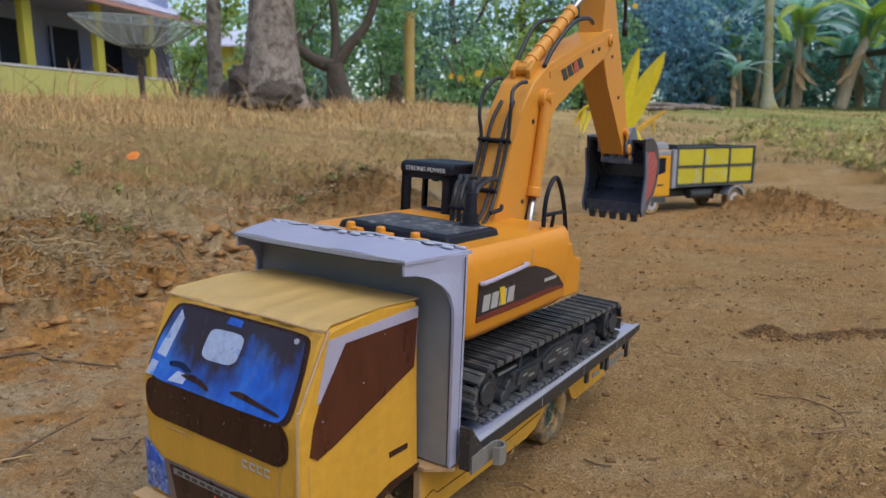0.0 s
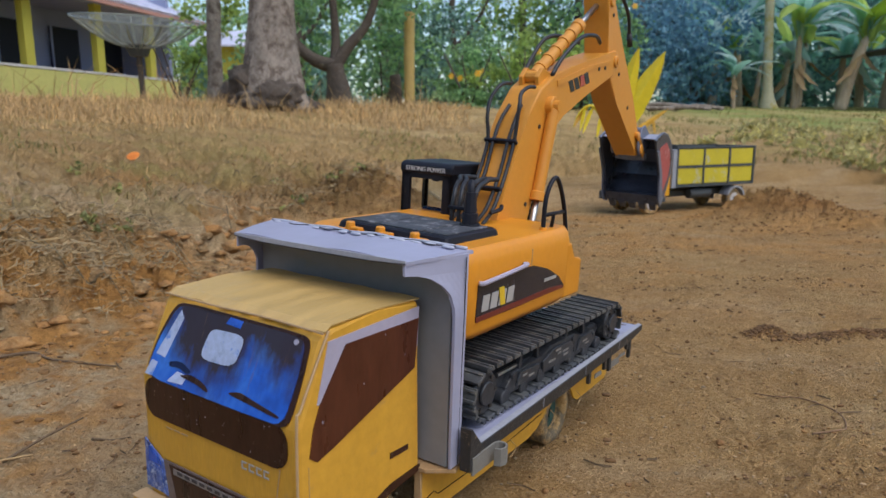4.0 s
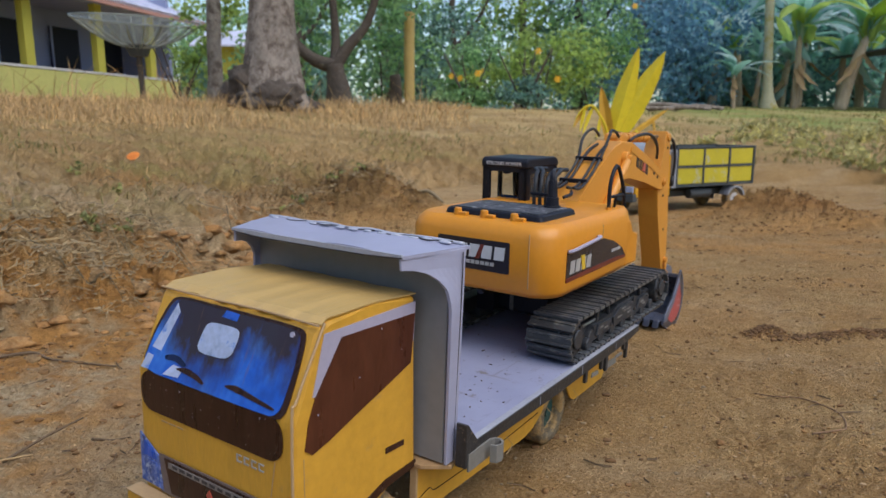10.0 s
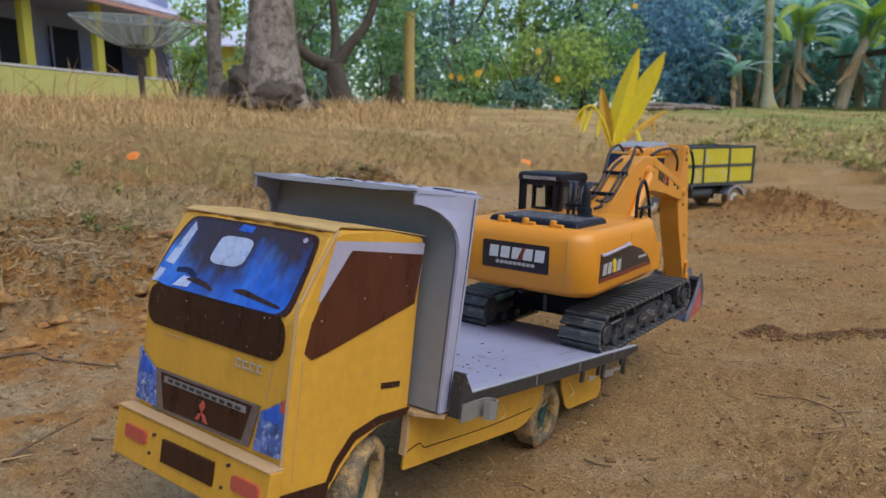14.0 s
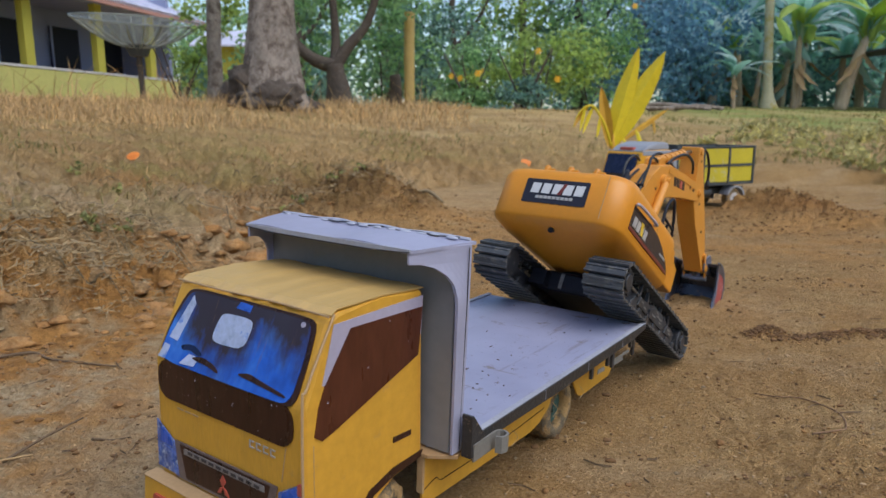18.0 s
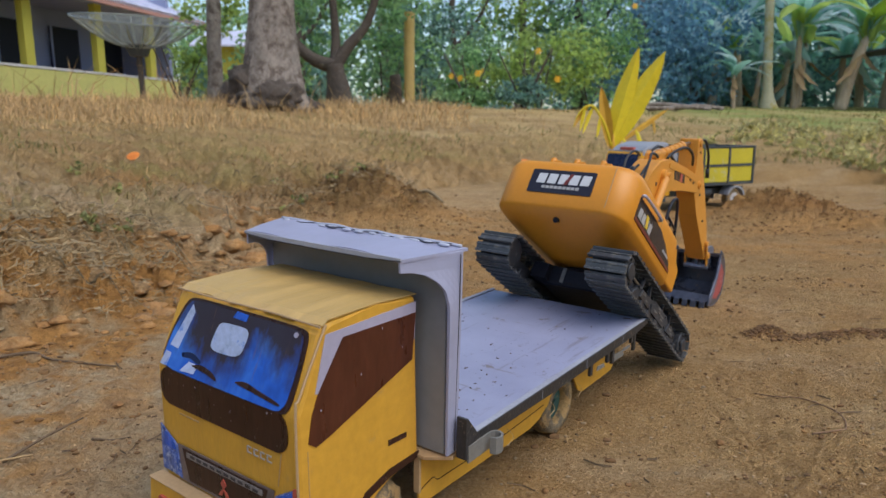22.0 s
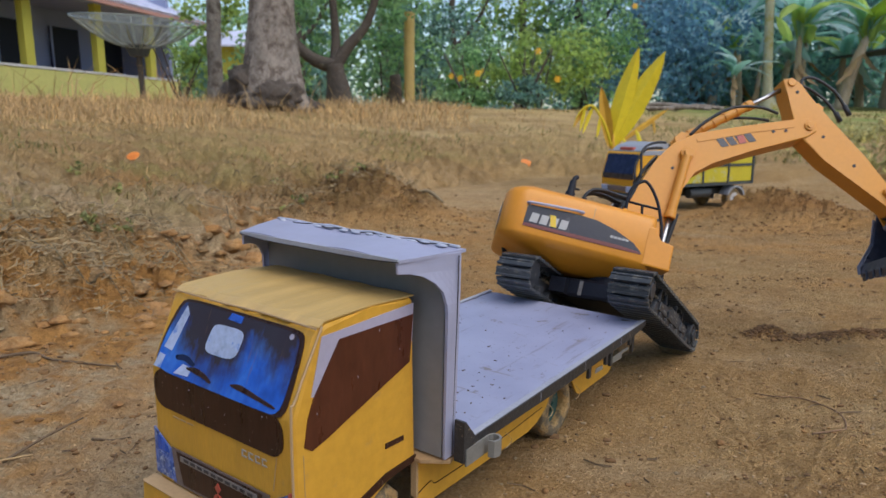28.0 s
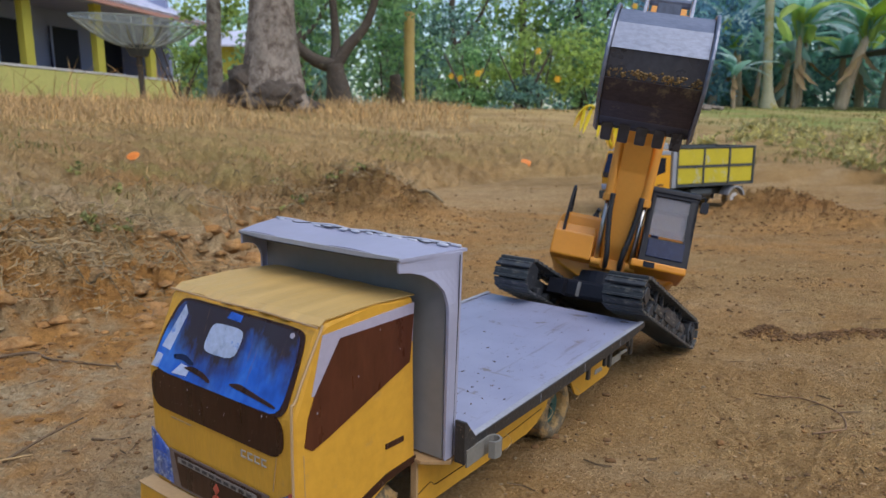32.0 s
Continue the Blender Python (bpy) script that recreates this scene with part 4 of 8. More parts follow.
    # tail marks on the rail: dark teeth and pale paper
    for a, z in ((-0.138, 0.0860), (-0.128, 0.1000), (-0.062, 0.0895), (-0.046, 0.0960), (0.006, 0.0940)):
        tpart("tail_tooth", box(a - 0.0035, a + 0.0035, 0.1290, 0.1330, z, 0.1090, 0.0006), "tar_strip", t)
    for a, b, z in ((-0.040, -0.016, 0.0915), (-0.104, -0.066, 0.0880), (-0.128, -0.100, 0.0930)):
        tpart("tail_paper", prism([(a, z), (b, z + 0.0012), (b - 0.002, 0.0985), (a + 0.003, 0.0970)], 0.1296, 0.1306), "tab_grey", t, "torn grey strip under the tail")
    # chassis board and side skirts
    tpart("chassis_board", box(-0.165, 0.325, -0.075, 0.075, 0.088, 0.0965, 0.001), "plywood", t, "plywood chassis board")
    tpart("step_board", prism([(0.3005, -0.0985), (0.3005, 0.0985), (0.284, 0.1205), (0.262, 0.1150), (0.258, -0.1150), (0.284, -0.1205)], 0.0975, 0.1015, "z", bevel=0.0006), "plywood", t, "splintered plywood step")
    tpart("bed_beam", box(-0.15, 0.27, -0.05, 0.05, 0.0965, 0.1135), "plywood", t)
    for s in (-1, 1):
        sk = tpart("skirt", prism([(0.2985, 0.0975), (0.2960, 0.0460), (0.082, 0.0405), (0.060, 0.0445), (0.038, 0.0560), (0.024, 0.0740), (0.018, 0.0975)], s * 0.0885, s * 0.0915, bevel=0.0005), "card_yellow", t, "yellow card side skirt")
        tpart("skirt_line", tube([(0.294, s * 0.0918, 0.0625), (0.276, s * 0.0918, 0.0665), (0.268, s * 0.0918, 0.0610), (0.25, s * 0.0918, 0.0600), (0.15, s * 0.0918, 0.0575), (0.05, s * 0.0918, 0.0600)], 0.0005, 4), "card_brown", sk)
        tpart("skirt_edge", box(0.2955, 0.2985, s * 0.0860, s * 0.0925, 0.060, 0.0975), "card_edge", sk)
        tpart("rear_skirt", prism([(-0.022, 0.0960), (-0.032, 0.0700), (-0.050, 0.0450), (-0.062, 0.0390), (-0.160, 0.0390), (-0.170, 0.0480), (-0.160, 0.0960)], s * 0.0885, s * 0.0915, bevel=0.0005), "card_yellow", t, "yellow card rear skirt")
    # axles and wheels
    for u in (0.338, 0.0):
        tpart("axle", rod((u, -0.08, 0.0405), (u, 0.08, 0.0405), 0.004), "plywood", t)
    tpart("front_block", box(0.318, 0.358, -0.030, 0.030, 0.042, 0.0885, 0.002), "plywood", t)
    tpart("rear_block", box(-0.02, 0.02, -0.030, 0.030, 0.042, 0.0885, 0.002), "plywood", t)
    wheels = []
    for u, h, w in ((0.338, 0.0735, 0.026), (0.0, 0.0740, 0.030)):
        for s in (-1, 1):
            wheels.append(wheel_of("wheel", t, u, s * h, 0.0405, 0.0400, w, "tyre_clay", "hub_green", "clay-caked black wheel with a green hub"))
    # stray grass caught under the edge
    for x0, z0 in ((0.22, 0.05), (0.21, 0.10), (0.12, 0.098), (0.05, 0.096)):
        tpart("caught_straw", tube([(x0, 0.134, z0 + 0.004), (x0 - 0.008, 0.137, z0 - 0.006), (x0 - 0.002, 0.136, z0 - 0.012), (x0 + 0.006, 0.138, z0 - 0.010)], 0.0004, 4), "straw", t)
    return t, wheels


flatbed, flatbed_wheels = build_truck()


# ---- radio-controlled model excavator ----
TL, TR, TWO, TWI = 0.3105, 0.0300, 0.1183, 0.0603  # wheel spacing, track radius, outer and inner edge
BOOM_FOOT = (0.0196, 0.099)
BOOM_LEN, STICK_LEN, BUCKET_LEN, BUCKET_W = 0.4078, 0.1974, 0.1166, 0.094
SHOES = 46


def track_point(s):
    """Place along a track's loop: x, z, and the turn of the shoe, for s from 0 to 1."""
    r = TR - 0.0052
    straight, arc = TL, math.pi * r
    q = (s % 1.0) * (2 * straight + 2 * arc)
    if q < straight:  # top run, forwards
        return -TL / 2 + q, TR + r, 0.0
    q -= straight
    if q < arc:
        a = q / r
        return TL / 2 + r * math.sin(a), TR + r * math.cos(a), a
    q -= arc
    if q < straight:
        return TL / 2 - q, TR - r, math.pi
    a = (q - straight) / r
    return -TL / 2 - r * math.sin(a), TR - r * math.cos(a), math.pi + a


TRACK_LOOP = 2 * TL + 2 * math.pi * (TR - 0.0052)


def bars_word(x0, z0, w, h, n, plane, at_, lift, material, parent, name="bar", lean=0.15, fall=0.0):
    """A word turned into plain bars, each a piece of its own."""
    step_ = w / n
    for k in range(n):
        a, b = x0 + k * step_, x0 + (k + 0.78) * step_
        d, e = -fall * k * step_, -fall * (k + 0.78) * step_
        tpart(name, prism([(a, z0 + d), (b, z0 + e), (b + lean * h, z0 + h + e), (a + lean * h, z0 + h + d)], at_, at_ + lift, plane), material, parent)


def build_excavator():
    e = thing("excavator", "orange and black radio-controlled model excavator on dusty black tracks", "model excavator")
    # undercarriage
    cf = box(-0.075, 0.075, -0.058, 0.058, 0.020, 0.052, 0.006)
    for s in (-1, 1):
        for a in (-0.07, 0.07):
            prism([(a - 0.02, 0.022), (a + 0.02, 0.022), (a * 1.25 + 0.016, 0.022), (a * 1.25 + 0.014, 0.046), (a, 0.05), (a - 0.02, 0.046)], s * 0.04, s * 0.066, "y", bm=cf)
    tpart("carbody", cf, "black_plastic", e, "dusty black carbody")
    tpart("worn_stripe", box(-0.0758, -0.0748, 0.016, 0.022, 0.024, 0.048), "worn_mark", e, "pale rubbed stripe on the carbody")
    tpart("slew_ring", rod((0, 0, 0.050), (0, 0, 0.074), 0.062, 0.058, 32), "black_plastic", e)
    for s in (-1, 1):
        mid = s * (TWO + TWI) / 2
        fr = tpart("track_frame", prism([(-0.125, 0.014), (-0.14, 0.028), (-0.125, 0.035), (0.125, 0.035), (0.142, 0.028), (0.125, 0.014)], mid - 0.014, mid + 0.014, bevel=0.003), "track_plastic", e, "black track side frame")
        yo = s * (TWO - 0.007)
        plate = tpart("side_plate", prism([(-0.112, 0.020), (-0.104, 0.012), (0.098, 0.012), (0.112, 0.022), (0.104, 0.033), (0.064, 0.034), (0.046, 0.041), (-0.018, 0.041), (-0.036, 0.034), (-0.098, 0.033)], yo - s * 0.009, yo, bevel=0.0012), "track_plastic", fr, "black ribbed track side plate")
        for q in ([(-0.094, 0.018), (-0.050, 0.017), (-0.046, 0.030), (-0.088, 0.032)], [(-0.036, 0.017), (0.034, 0.017), (0.042, 0.027), (0.030, 0.037), (-0.016, 0.037), (-0.038, 0.029)], [(0.052, 0.018), (0.090, 0.019), (0.096, 0.028), (0.086, 0.034), (0.060, 0.033)]):
            tpart("raised_panel", prism(q, yo, yo + s * 0.0028, bevel=0.0008), "track_plastic", plate)
        for x, z, w in ((-0.084, 0.0255, 0.010), (-0.070, 0.0215, 0.012), (-0.024, 0.0240, 0.016), (-0.004, 0.0285, 0.010), (0.012, 0.0230, 0.012), (-0.010, 0.0330, 0.014), (0.010, 0.0280, 0.014), (0.072, 0.0220, 0.012), (0.064, 0.0265, 0.014)):
            tpart("panel_mark", box(x, x + w, yo + s * 0.0026, yo + s * 0.0033, z, z + 0.0022), "worn_mark", plate)
        for x, z in ((-0.100, 0.030), (-0.044, 0.020), (0.046, 0.022), (0.100, 0.028), (0.040, 0.037)):
            tpart("bolt", rod((x, yo - s * 0.001, z), (x, yo + s * 0.0022, z), 0.0030, seg=8), "track_plastic", plate)
        for x, lean in ((-0.082, 0.004), (-0.040, -0.006), (0.026, 0.004), (0.078, -0.005)):
            tpart("post", prism([(x - 0.003, 0.030), (x + 0.003, 0.030), (x + lean + 0.002, 0.0535), (x + lean - 0.002, 0.0535)], yo - s * 0.007, yo - s * 0.002, bevel=0.0006), "track_plastic", plate)
        tpart("tension_rod", rod((-0.122, yo - s * 0.006, 0.036), (-0.080, yo - s * 0.006, 0.036), 0.0022, seg=8), "chrome", plate)
        for k in range(7):
            x = -0.115 + k * 0.0385
            tpart("roller", rod((x, mid - 0.024, 0.012), (x, mid + 0.026 * s * s, 0.012), 0.0085, seg=14, bevel=0.001), "track_plastic", fr)
        for x in (-0.06, 0.06):
            tpart("carrier_roller", rod((x, mid - 0.02, 0.053), (x, mid + 0.02, 0.053), 0.005, seg=12), "track_plastic", fr)
        for x, nm in ((-TL / 2, "sprocket"), (TL / 2, "idler")):
            bm = rod((x, mid - 0.024, TR), (x, mid + 0.024, TR), 0.0215, seg=22, bevel=0.0015)
            rod((x, mid + s * 0.024, TR), (x, mid + s * 0.0275, TR), 0.012, seg=16, bm=bm, bevel=0.001)
            if nm == "sprocket":
                for k in range(12):
                    a = 2 * math.pi * k / 12
                    rod((x + 0.018 * math.cos(a), mid + s * 0.012, TR + 0.018 * math.sin(a)), (x + 0.0262 * math.cos(a), mid + s * 0.012, TR + 0.0262 * math.sin(a)), 0.003, 0.0015, 6, bm)
            w = tpart(nm, bm, "track_plastic", e, "black toothed sprocket" if nm == "sprocket" else "black idler wheel")
            for k in range(6):
                a = 2 * math.pi * k / 6
                q = (x + 0.0165 * math.cos(a), TR + 0.0165 * math.sin(a))
                tpart("bolt", rod((q[0], mid + s * 0.024, q[1]), (q[0], mid + s * 0.0262, q[1]), 0.0022, seg=7), "tar_strip", w)
    # track shoes, each one a piece on the loop
    sw = TRACK_LOOP / SHOES
    bm = box(-sw * 0.41, sw * 0.41, -(TWO - TWI) / 2, (TWO - TWI) / 2, -0.0022, 0.0010, 0.0004, seg=1)
    prism([(-sw * 0.44, 0.0008), (-sw * 0.22, 0.0008), (-sw * 0.25, 0.0034), (-sw * 0.41, 0.0034)], -(TWO - TWI) / 2, (TWO - TWI) / 2, bm=bm)
    prism([(sw * 0.14, 0.0008), (sw * 0.32, 0.0008), (sw * 0.29, 0.0024), (sw * 0.17, 0.0024)], -(TWO - TWI) / 2, (TWO - TWI) / 2, bm=bm)
    for yy in (-0.008, 0.008):
        box(-0.003, 0.003, yy - 0.002, yy + 0.002, -0.0075, -0.002, bm=bm)
    tracks = []
    first = None
    for s in (-1, 1):
        tk = new("track")
        tk.parent = e
        tk["label"] = "black track of dusty ribbed shoes"
        row = []
        for k in range(SHOES):
            if first is None:
                ob = tpart("shoe", bm, "track_black", tk)
                first = ob.data
            else:
                ob = share("shoe", first, tk, Matrix())
            row.append((ob, s * (TWO + TWI) / 2, k / SHOES))
        tracks.append(row)
    # upper body
    hw, z0, z1 = 0.1035, 0.087, 0.168
    plan = []
    for cx, cy, a, r in ((0.022, hw - 0.012, 0, 0.012), (-0.207 + 0.034, hw - 0.034, 90, 0.034), (-0.207 + 0.034, -hw + 0.034, 180, 0.034), (0.022, -hw + 0.012, 270, 0.012)):
        plan += [(cx + r * math.cos(radians(a + 15 * k)), cy + r * math.sin(radians(a + 15 * k))) for k in range(7)]
    bm = bmesh.new()
    levels = [(0.058, 0.42, 0.055), (0.066, 0.60, 0.05), (0.078, 0.88, 0.022), (z0, 0.985, 0.003), (z0 + 0.004, 1.0, 0), (z1 - 0.016, 1.0, 0.0), (z1 - 0.006, 0.975, 0.0), (z1, 0.925, 0.0)]
    rings = []
    for z, f, shift in levels:
        rings.append([bm.verts.new((x * (f if x < 0 else 1) + (0 if x < 0 else 0), y * f, z)) for x, y in plan])
    for a, b in zip(rings, rings[1:]):
        for k in range(len(plan)):
            j = (k + 1) % len(plan)
            bm.faces.new((a[k], a[j], b[j], b[k]))
    bm.faces.new(rings[0][::-1])
    bm.faces.new(rings[-1])
    # leave room for the arm and the cab at the front left: the front deck is lower
    house = tpart("house", bm, "orange", e, "glossy orange upper body with rounded counterweight")
    for f in house.data.polygons:
        f.use_smooth = len(f.vertices) == 4
    tpart("front_deck", box(0.0, 0.0985, 0.026, 0.1095, 0.086, 0.0985, 0.003), "orange", house, "orange deck under the cab")
    tpart("front_step", prism([(0.018, 0.086), (0.018, 0.150), (0.034, 0.150), (0.040, 0.1285), (0.0645, 0.1285), (0.0645, 0.086)], -hw, -0.036, bevel=0.003), "orange", house, "orange stepped side box")
    tpart("centre_deck", box(0.018, 0.052, -0.037, 0.028, 0.080, 0.098, 0.002), "orange", house)
    for s in (-1, 1):
        tpart("boom_bracket", prism([(-0.012, 0.090), (0.046, 0.088), (0.036, 0.112), (0.020, 0.120), (0.004, 0.112)], s * 0.031, s * 0.035, bevel=0.001), "orange", house)
        tpart("panel_seam", box(-0.0662, -0.0650, s * (hw - 0.002), s * (hw + 0.0003), 0.10, 0.155), "card_edge", house)
    tpart("rear_seam", box(-0.2074, -0.2066, -0.075, -0.0742, 0.095, 0.158), "card_edge", house)
    tpart("plug_hole", rod((-0.180, 0.0, 0.081), (-0.1885, 0.0, 0.0765), 0.0042, seg=10), "black_plastic", house)
    # rear plate
    X = -0.207
    pl = tpart("rear_plate", prism(rounded(-0.050, 0.050, 0.1085, 0.1455, 0.002, 2), X - 0.0012, X + 0.001, "x"), "decal_dark", house, "dark nameplate with plain white bars")
    bars_word(-0.043, 0.1235, 0.086, 0.0155, 5, "x", X - 0.0012, -0.0006, "decal_white", pl, "white_bar", -0.1)
    bars_word(-0.030, 0.1155, 0.060, 0.0042, 9, "x", X - 0.0012, -0.0006, "print_silver", pl, "small_bar", 0)
    tpart("slash", prism([(-0.004, 0.1225), (-0.012, 0.1400), (-0.017, 0.1400), (-0.010, 0.1225)], X - 0.0017, X - 0.0022, "x"), "decal_maroon", pl)
    for s in (-1, 1):
        Y = s * hw
        dec = tpart("side_plate", sheet([(-0.1705, 0.1000), (-0.1690, 0.1350), (-0.100, 0.1385), (-0.06, 0.1370), (-0.028, 0.1290), (0.002, 0.1160), (0.0165, 0.1035), (0.0165, 0.1010), (-0.1, 0.0995)], s, "y", Y, 0.0008), "decal_dark", house, "dark side decal with a red-brown stripe")
        tpart("stripe", sheet([(-0.1705, 0.1000), (-0.1705, 0.1050), (-0.02, 0.1065), (0.0105, 0.1045), (0.0165, 0.1010)], s, "y", Y + s * 0.0008, 0.0006), "decal_maroon", dec)
        bars_word(-0.162, 0.1085, 0.062, 0.0150, 4, "y", Y + s * 0.0008, s * 0.0006, "print_silver", dec, "silver_bar")
        tpart("yellow_bar", sheet([(-0.128, 0.1085), (-0.119, 0.1085), (-0.123, 0.1265), (-0.132, 0.1265)], s, "y", Y + s * 0.0010, 0.0010), "decal_yellow", dec)
        bars_word(-0.035, 0.1155, 0.030, 0.0035, 5, "y", Y + s * 0.0008, s * 0.0006, "print_silver", dec, "small_bar")
        tpart("grab_rail", tube([(-0.166, Y + s * 0.0008, 0.1365), (-0.164, Y + s * 0.006, 0.1378), (-0.09, Y + s * 0.006, 0.1425), (-0.086, Y + s * 0.001, 0.1425)], 0.0022, 7), "lilac", house, "pale grab rail")
    # black engine cover with ribs and a stack
    cv = bmesh.new()
    ring = []
    for z, g in ((0.1640, -0.002), (0.1662, -0.002), (0.1668, 0.0), (0.1735, 0.002), (0.1752, 0.0045), (0.1748, 0.0075)):
        ring.append([cv.verts.new((x, y, z)) for x, y in rounded(-0.180 + g, -0.084 - g, -0.0755 + g, 0.062 - g, 0.006, 3)])
    for a, b in zip(ring, ring[1:]):
        for k in range(len(a)):
            cv.faces.new((a[k], a[(k + 1) % len(a)], b[(k + 1) % len(a)], b[k]))
    cv.faces.new(ring[-1])
    cover = tpart("engine_cover", cv, "black_plastic", house, "black ribbed engine cover")
    for ya, yb in ((-0.0665, -0.0405), (-0.0375, 0.0150), (0.0180, 0.0530)):
        tpart("cover_panel", prism(rounded(-0.170, -0.0935, ya, yb, 0.004, 3), 0.1742, 0.1762, "z", bevel=0.0008), "cover_dusty", cover, "dusty raised cover panel")
    for yy in (-0.043, -0.002, 0.036):
        bm = rod((-0.1865, yy, 0.164), (-0.1865, yy, 0.1768), 0.0058, 0.0046, 10, bevel=0.001)
        box(-0.1905, -0.1825, yy - 0.014, yy + 0.004, 0.164, 0.1720, 0.001, bm)
        tpart("lift_lug", bm, "orange", house)
    bm = rod((-0.104, -0.050, 0.1750), (-0.104, -0.050, 0.1885), 0.0085, 0.0080, 14)
    rod((-0.104, -0.050, 0.1750), (-0.104, -0.050, 0.1785), 0.0112, 0.0105, 14, bm)
    rod((-0.104, -0.050, 0.1885), (-0.1035, -0.049, 0.2095), 0.0064, 0.0056, 12, bm)
    tube([(-0.1035, -0.049, 0.2085), (-0.102, -0.048, 0.2150), (-0.098, -0.046, 0.2190)], 0.0040, 8, bm, 4)
    rod((-0.104, -0.050, 0.196), (-0.090, -0.042, 0.200), 0.0020, 0.0018, 7, bm)
    tpart("exhaust", bm, "black_plastic", house, "black exhaust stack with a broken tip")
    # hand rail at the right front
    hr = bmesh.new()
    tube([(-0.018, -0.090, 0.166), (-0.017, -0.090, 0.200), (-0.006, -0.090, 0.219), (0.008, -0.090, 0.222), (0.028, -0.090, 0.196), (0.042, -0.090, 0.158), (0.046, -0.090, 0.128)], 0.0026, 7, hr, 6)
    tube([(-0.018, -0.090, 0.184), (0.036, -0.090, 0.184)], 0.0022, 6, hr, 2)
    tube([(0.006, -0.090, 0.184), (0.010, -0.086, 0.166), (0.012, -0.080, 0.15)], 0.0022, 6, hr, 3)
    tube([(0.044, -0.090, 0.138), (0.034, -0.090, 0.137)], 0.0024, 6, hr, 2)
    tpart("hand_rail", hr, "black_plastic", house, "bent black hand rail", True)
    tpart("rail_foot", rod((-0.018, -0.090, 0.160), (-0.018, -0.090, 0.171), 0.0055, 0.004, 10), "orange", house)
    # cab
    x0, x1, xb, y0, y1, c0, c1 = -0.0135, 0.0805, 0.0965, 0.0365, 0.1095, 0.0985, 0.2277
    cabm = bmesh.new()

    low = 0.142
    fx = xb - (xb - x1) * (low - c0) / (c1 - c0)
    for yy in (y0, y1 - 0.004):
        prism([(x0, c0), (x0 + 0.013, c0), (x0 + 0.013, c1 - 0.006), (x0, c1 - 0.006)], yy, yy + 0.004, bm=cabm)
        prism([(xb - 0.009, c0), (xb, c0), (x1, c1 - 0.006), (x1 - 0.009, c1 - 0.006)], yy, yy + 0.004, bm=cabm)
        prism([(0.030, c0), (0.038, c0), (0.038, c1 - 0.006), (0.030, c1 - 0.006)], yy, yy + 0.004, bm=cabm)
        prism([(x0, c0), (xb, c0), (fx, low), (x0, low)], yy, yy + 0.0035, bm=cabm)
        prism([(x0, c1 - 0.022), (x1 + 0.002, c1 - 0.022), (x1, c1 - 0.006), (x0, c1 - 0.006)], yy, yy + 0.0038, bm=cabm)
    for a_, b_ in ((y0, y0 + 0.012), (y1 - 0.012, y1)):
        box(x0, x0 + 0.0045, a_, b_, c0, c1 - 0.006, bm=cabm)
        prism([(xb - 0.004, c0), (xb, c0), (x1, c1 - 0.006), (x1 - 0.004, c1 - 0.006)], a_, a_ + 0.008 if a_ == y0 else b_, bm=cabm)
    box(x0, x0 + 0.0042, y0 + 0.001, y1 - 0.001, c0, 0.152, bm=cabm)
    box(x0, x0 + 0.0042, y0 + 0.001, y1 - 0.001, c1 - 0.020, c1 - 0.006, bm=cabm)
    prism([(xb - 0.004, c0), (xb, c0), (fx, low - 0.004), (fx - 0.004, low - 0.004)], y0 + 0.001, y1 - 0.001, bm=cabm)
    box(x1 - 0.004, x1 + 0.002, y0 + 0.001, y1 - 0.001, c1 - 0.018, c1 - 0.006, bm=cabm)
    tpart("lower_pane", prism([(xb - 0.0016, c0 + 0.008), (xb + 0.0008, c0 + 0.008), (fx + 0.0012, low - 0.006), (fx - 0.0012, low - 0.006)], y0 + 0.009, y1 - 0.009, bevel=0.0006), "glass_navy", house, "dark glossy lower cab pane")
    cab = tpart("cab_frame", cabm, "black_plastic", house, "black plastic cab frame")
    rf = prism([(x0 - 0.002, c1 - 0.014), (x0 - 0.002, c1 - 0.004), (x0 + 0.004, c1), (x1 - 0.008, c1), (x1 + 0.003, c1 - 0.005), (x1 + 0.004, c1 - 0.014)], y0 - 0.002, y1 + 0.002, bevel=0.0025)
    tpart("cab_roof", rf, "black_plastic", house, "black cab roof")
    text = bpy.data.curves.new("roof_words", "FONT")
    text.body, text.size, text.extrude, text.align_x, text.align_y = "STRONG POWER", 0.0076 * K, 0.0002, "CENTER", "CENTER"
    text.materials.append(M["decal_white"])
    tmp = bpy.data.objects.new("roof_words", text)
    scene.collection.objects.link(tmp)
    me = bpy.data.meshes.new_from_object(tmp.evaluated_get(bpy.context.evaluated_depsgraph_get()))
    bpy.data.objects.remove(tmp)
    share("roof_words", me, house, pose((x0 - 0.0024) * K, (y0 + y1) / 2 * K, (c1 - 0.0088) * K, 90, 0, -90), "white capitals on the cab roof edge")
    glass = M["cab_glass"]
    part("front_pane", prism([(fx - 0.003, low), (fx - 0.0022, low), (x1 - 0.0022, c1 - 0.014), (x1 - 0.003, c1 - 0.014)], y0 + 0.006, y1 - 0.006), M["sheen_glass"], house, "cab windscreen with a pale sky reflection in its colour", K).visible_shadow = False
    part("rear_pane", box(x0 + 0.002, x0 + 0.003, y0 + 0.010, y1 - 0.010, 0.152, c1 - 0.019), glass, house, "", K).visible_shadow = False
    for yy in (y0 + 0.002, y1 - 0.0028):
        part("side_pane", prism([(0.034, low), (fx - 0.005, low), (x1 - 0.005, c1 - 0.014), (0.034, c1 - 0.014)], yy, yy + 0.0008), glass, house, "", K).visible_shadow = False
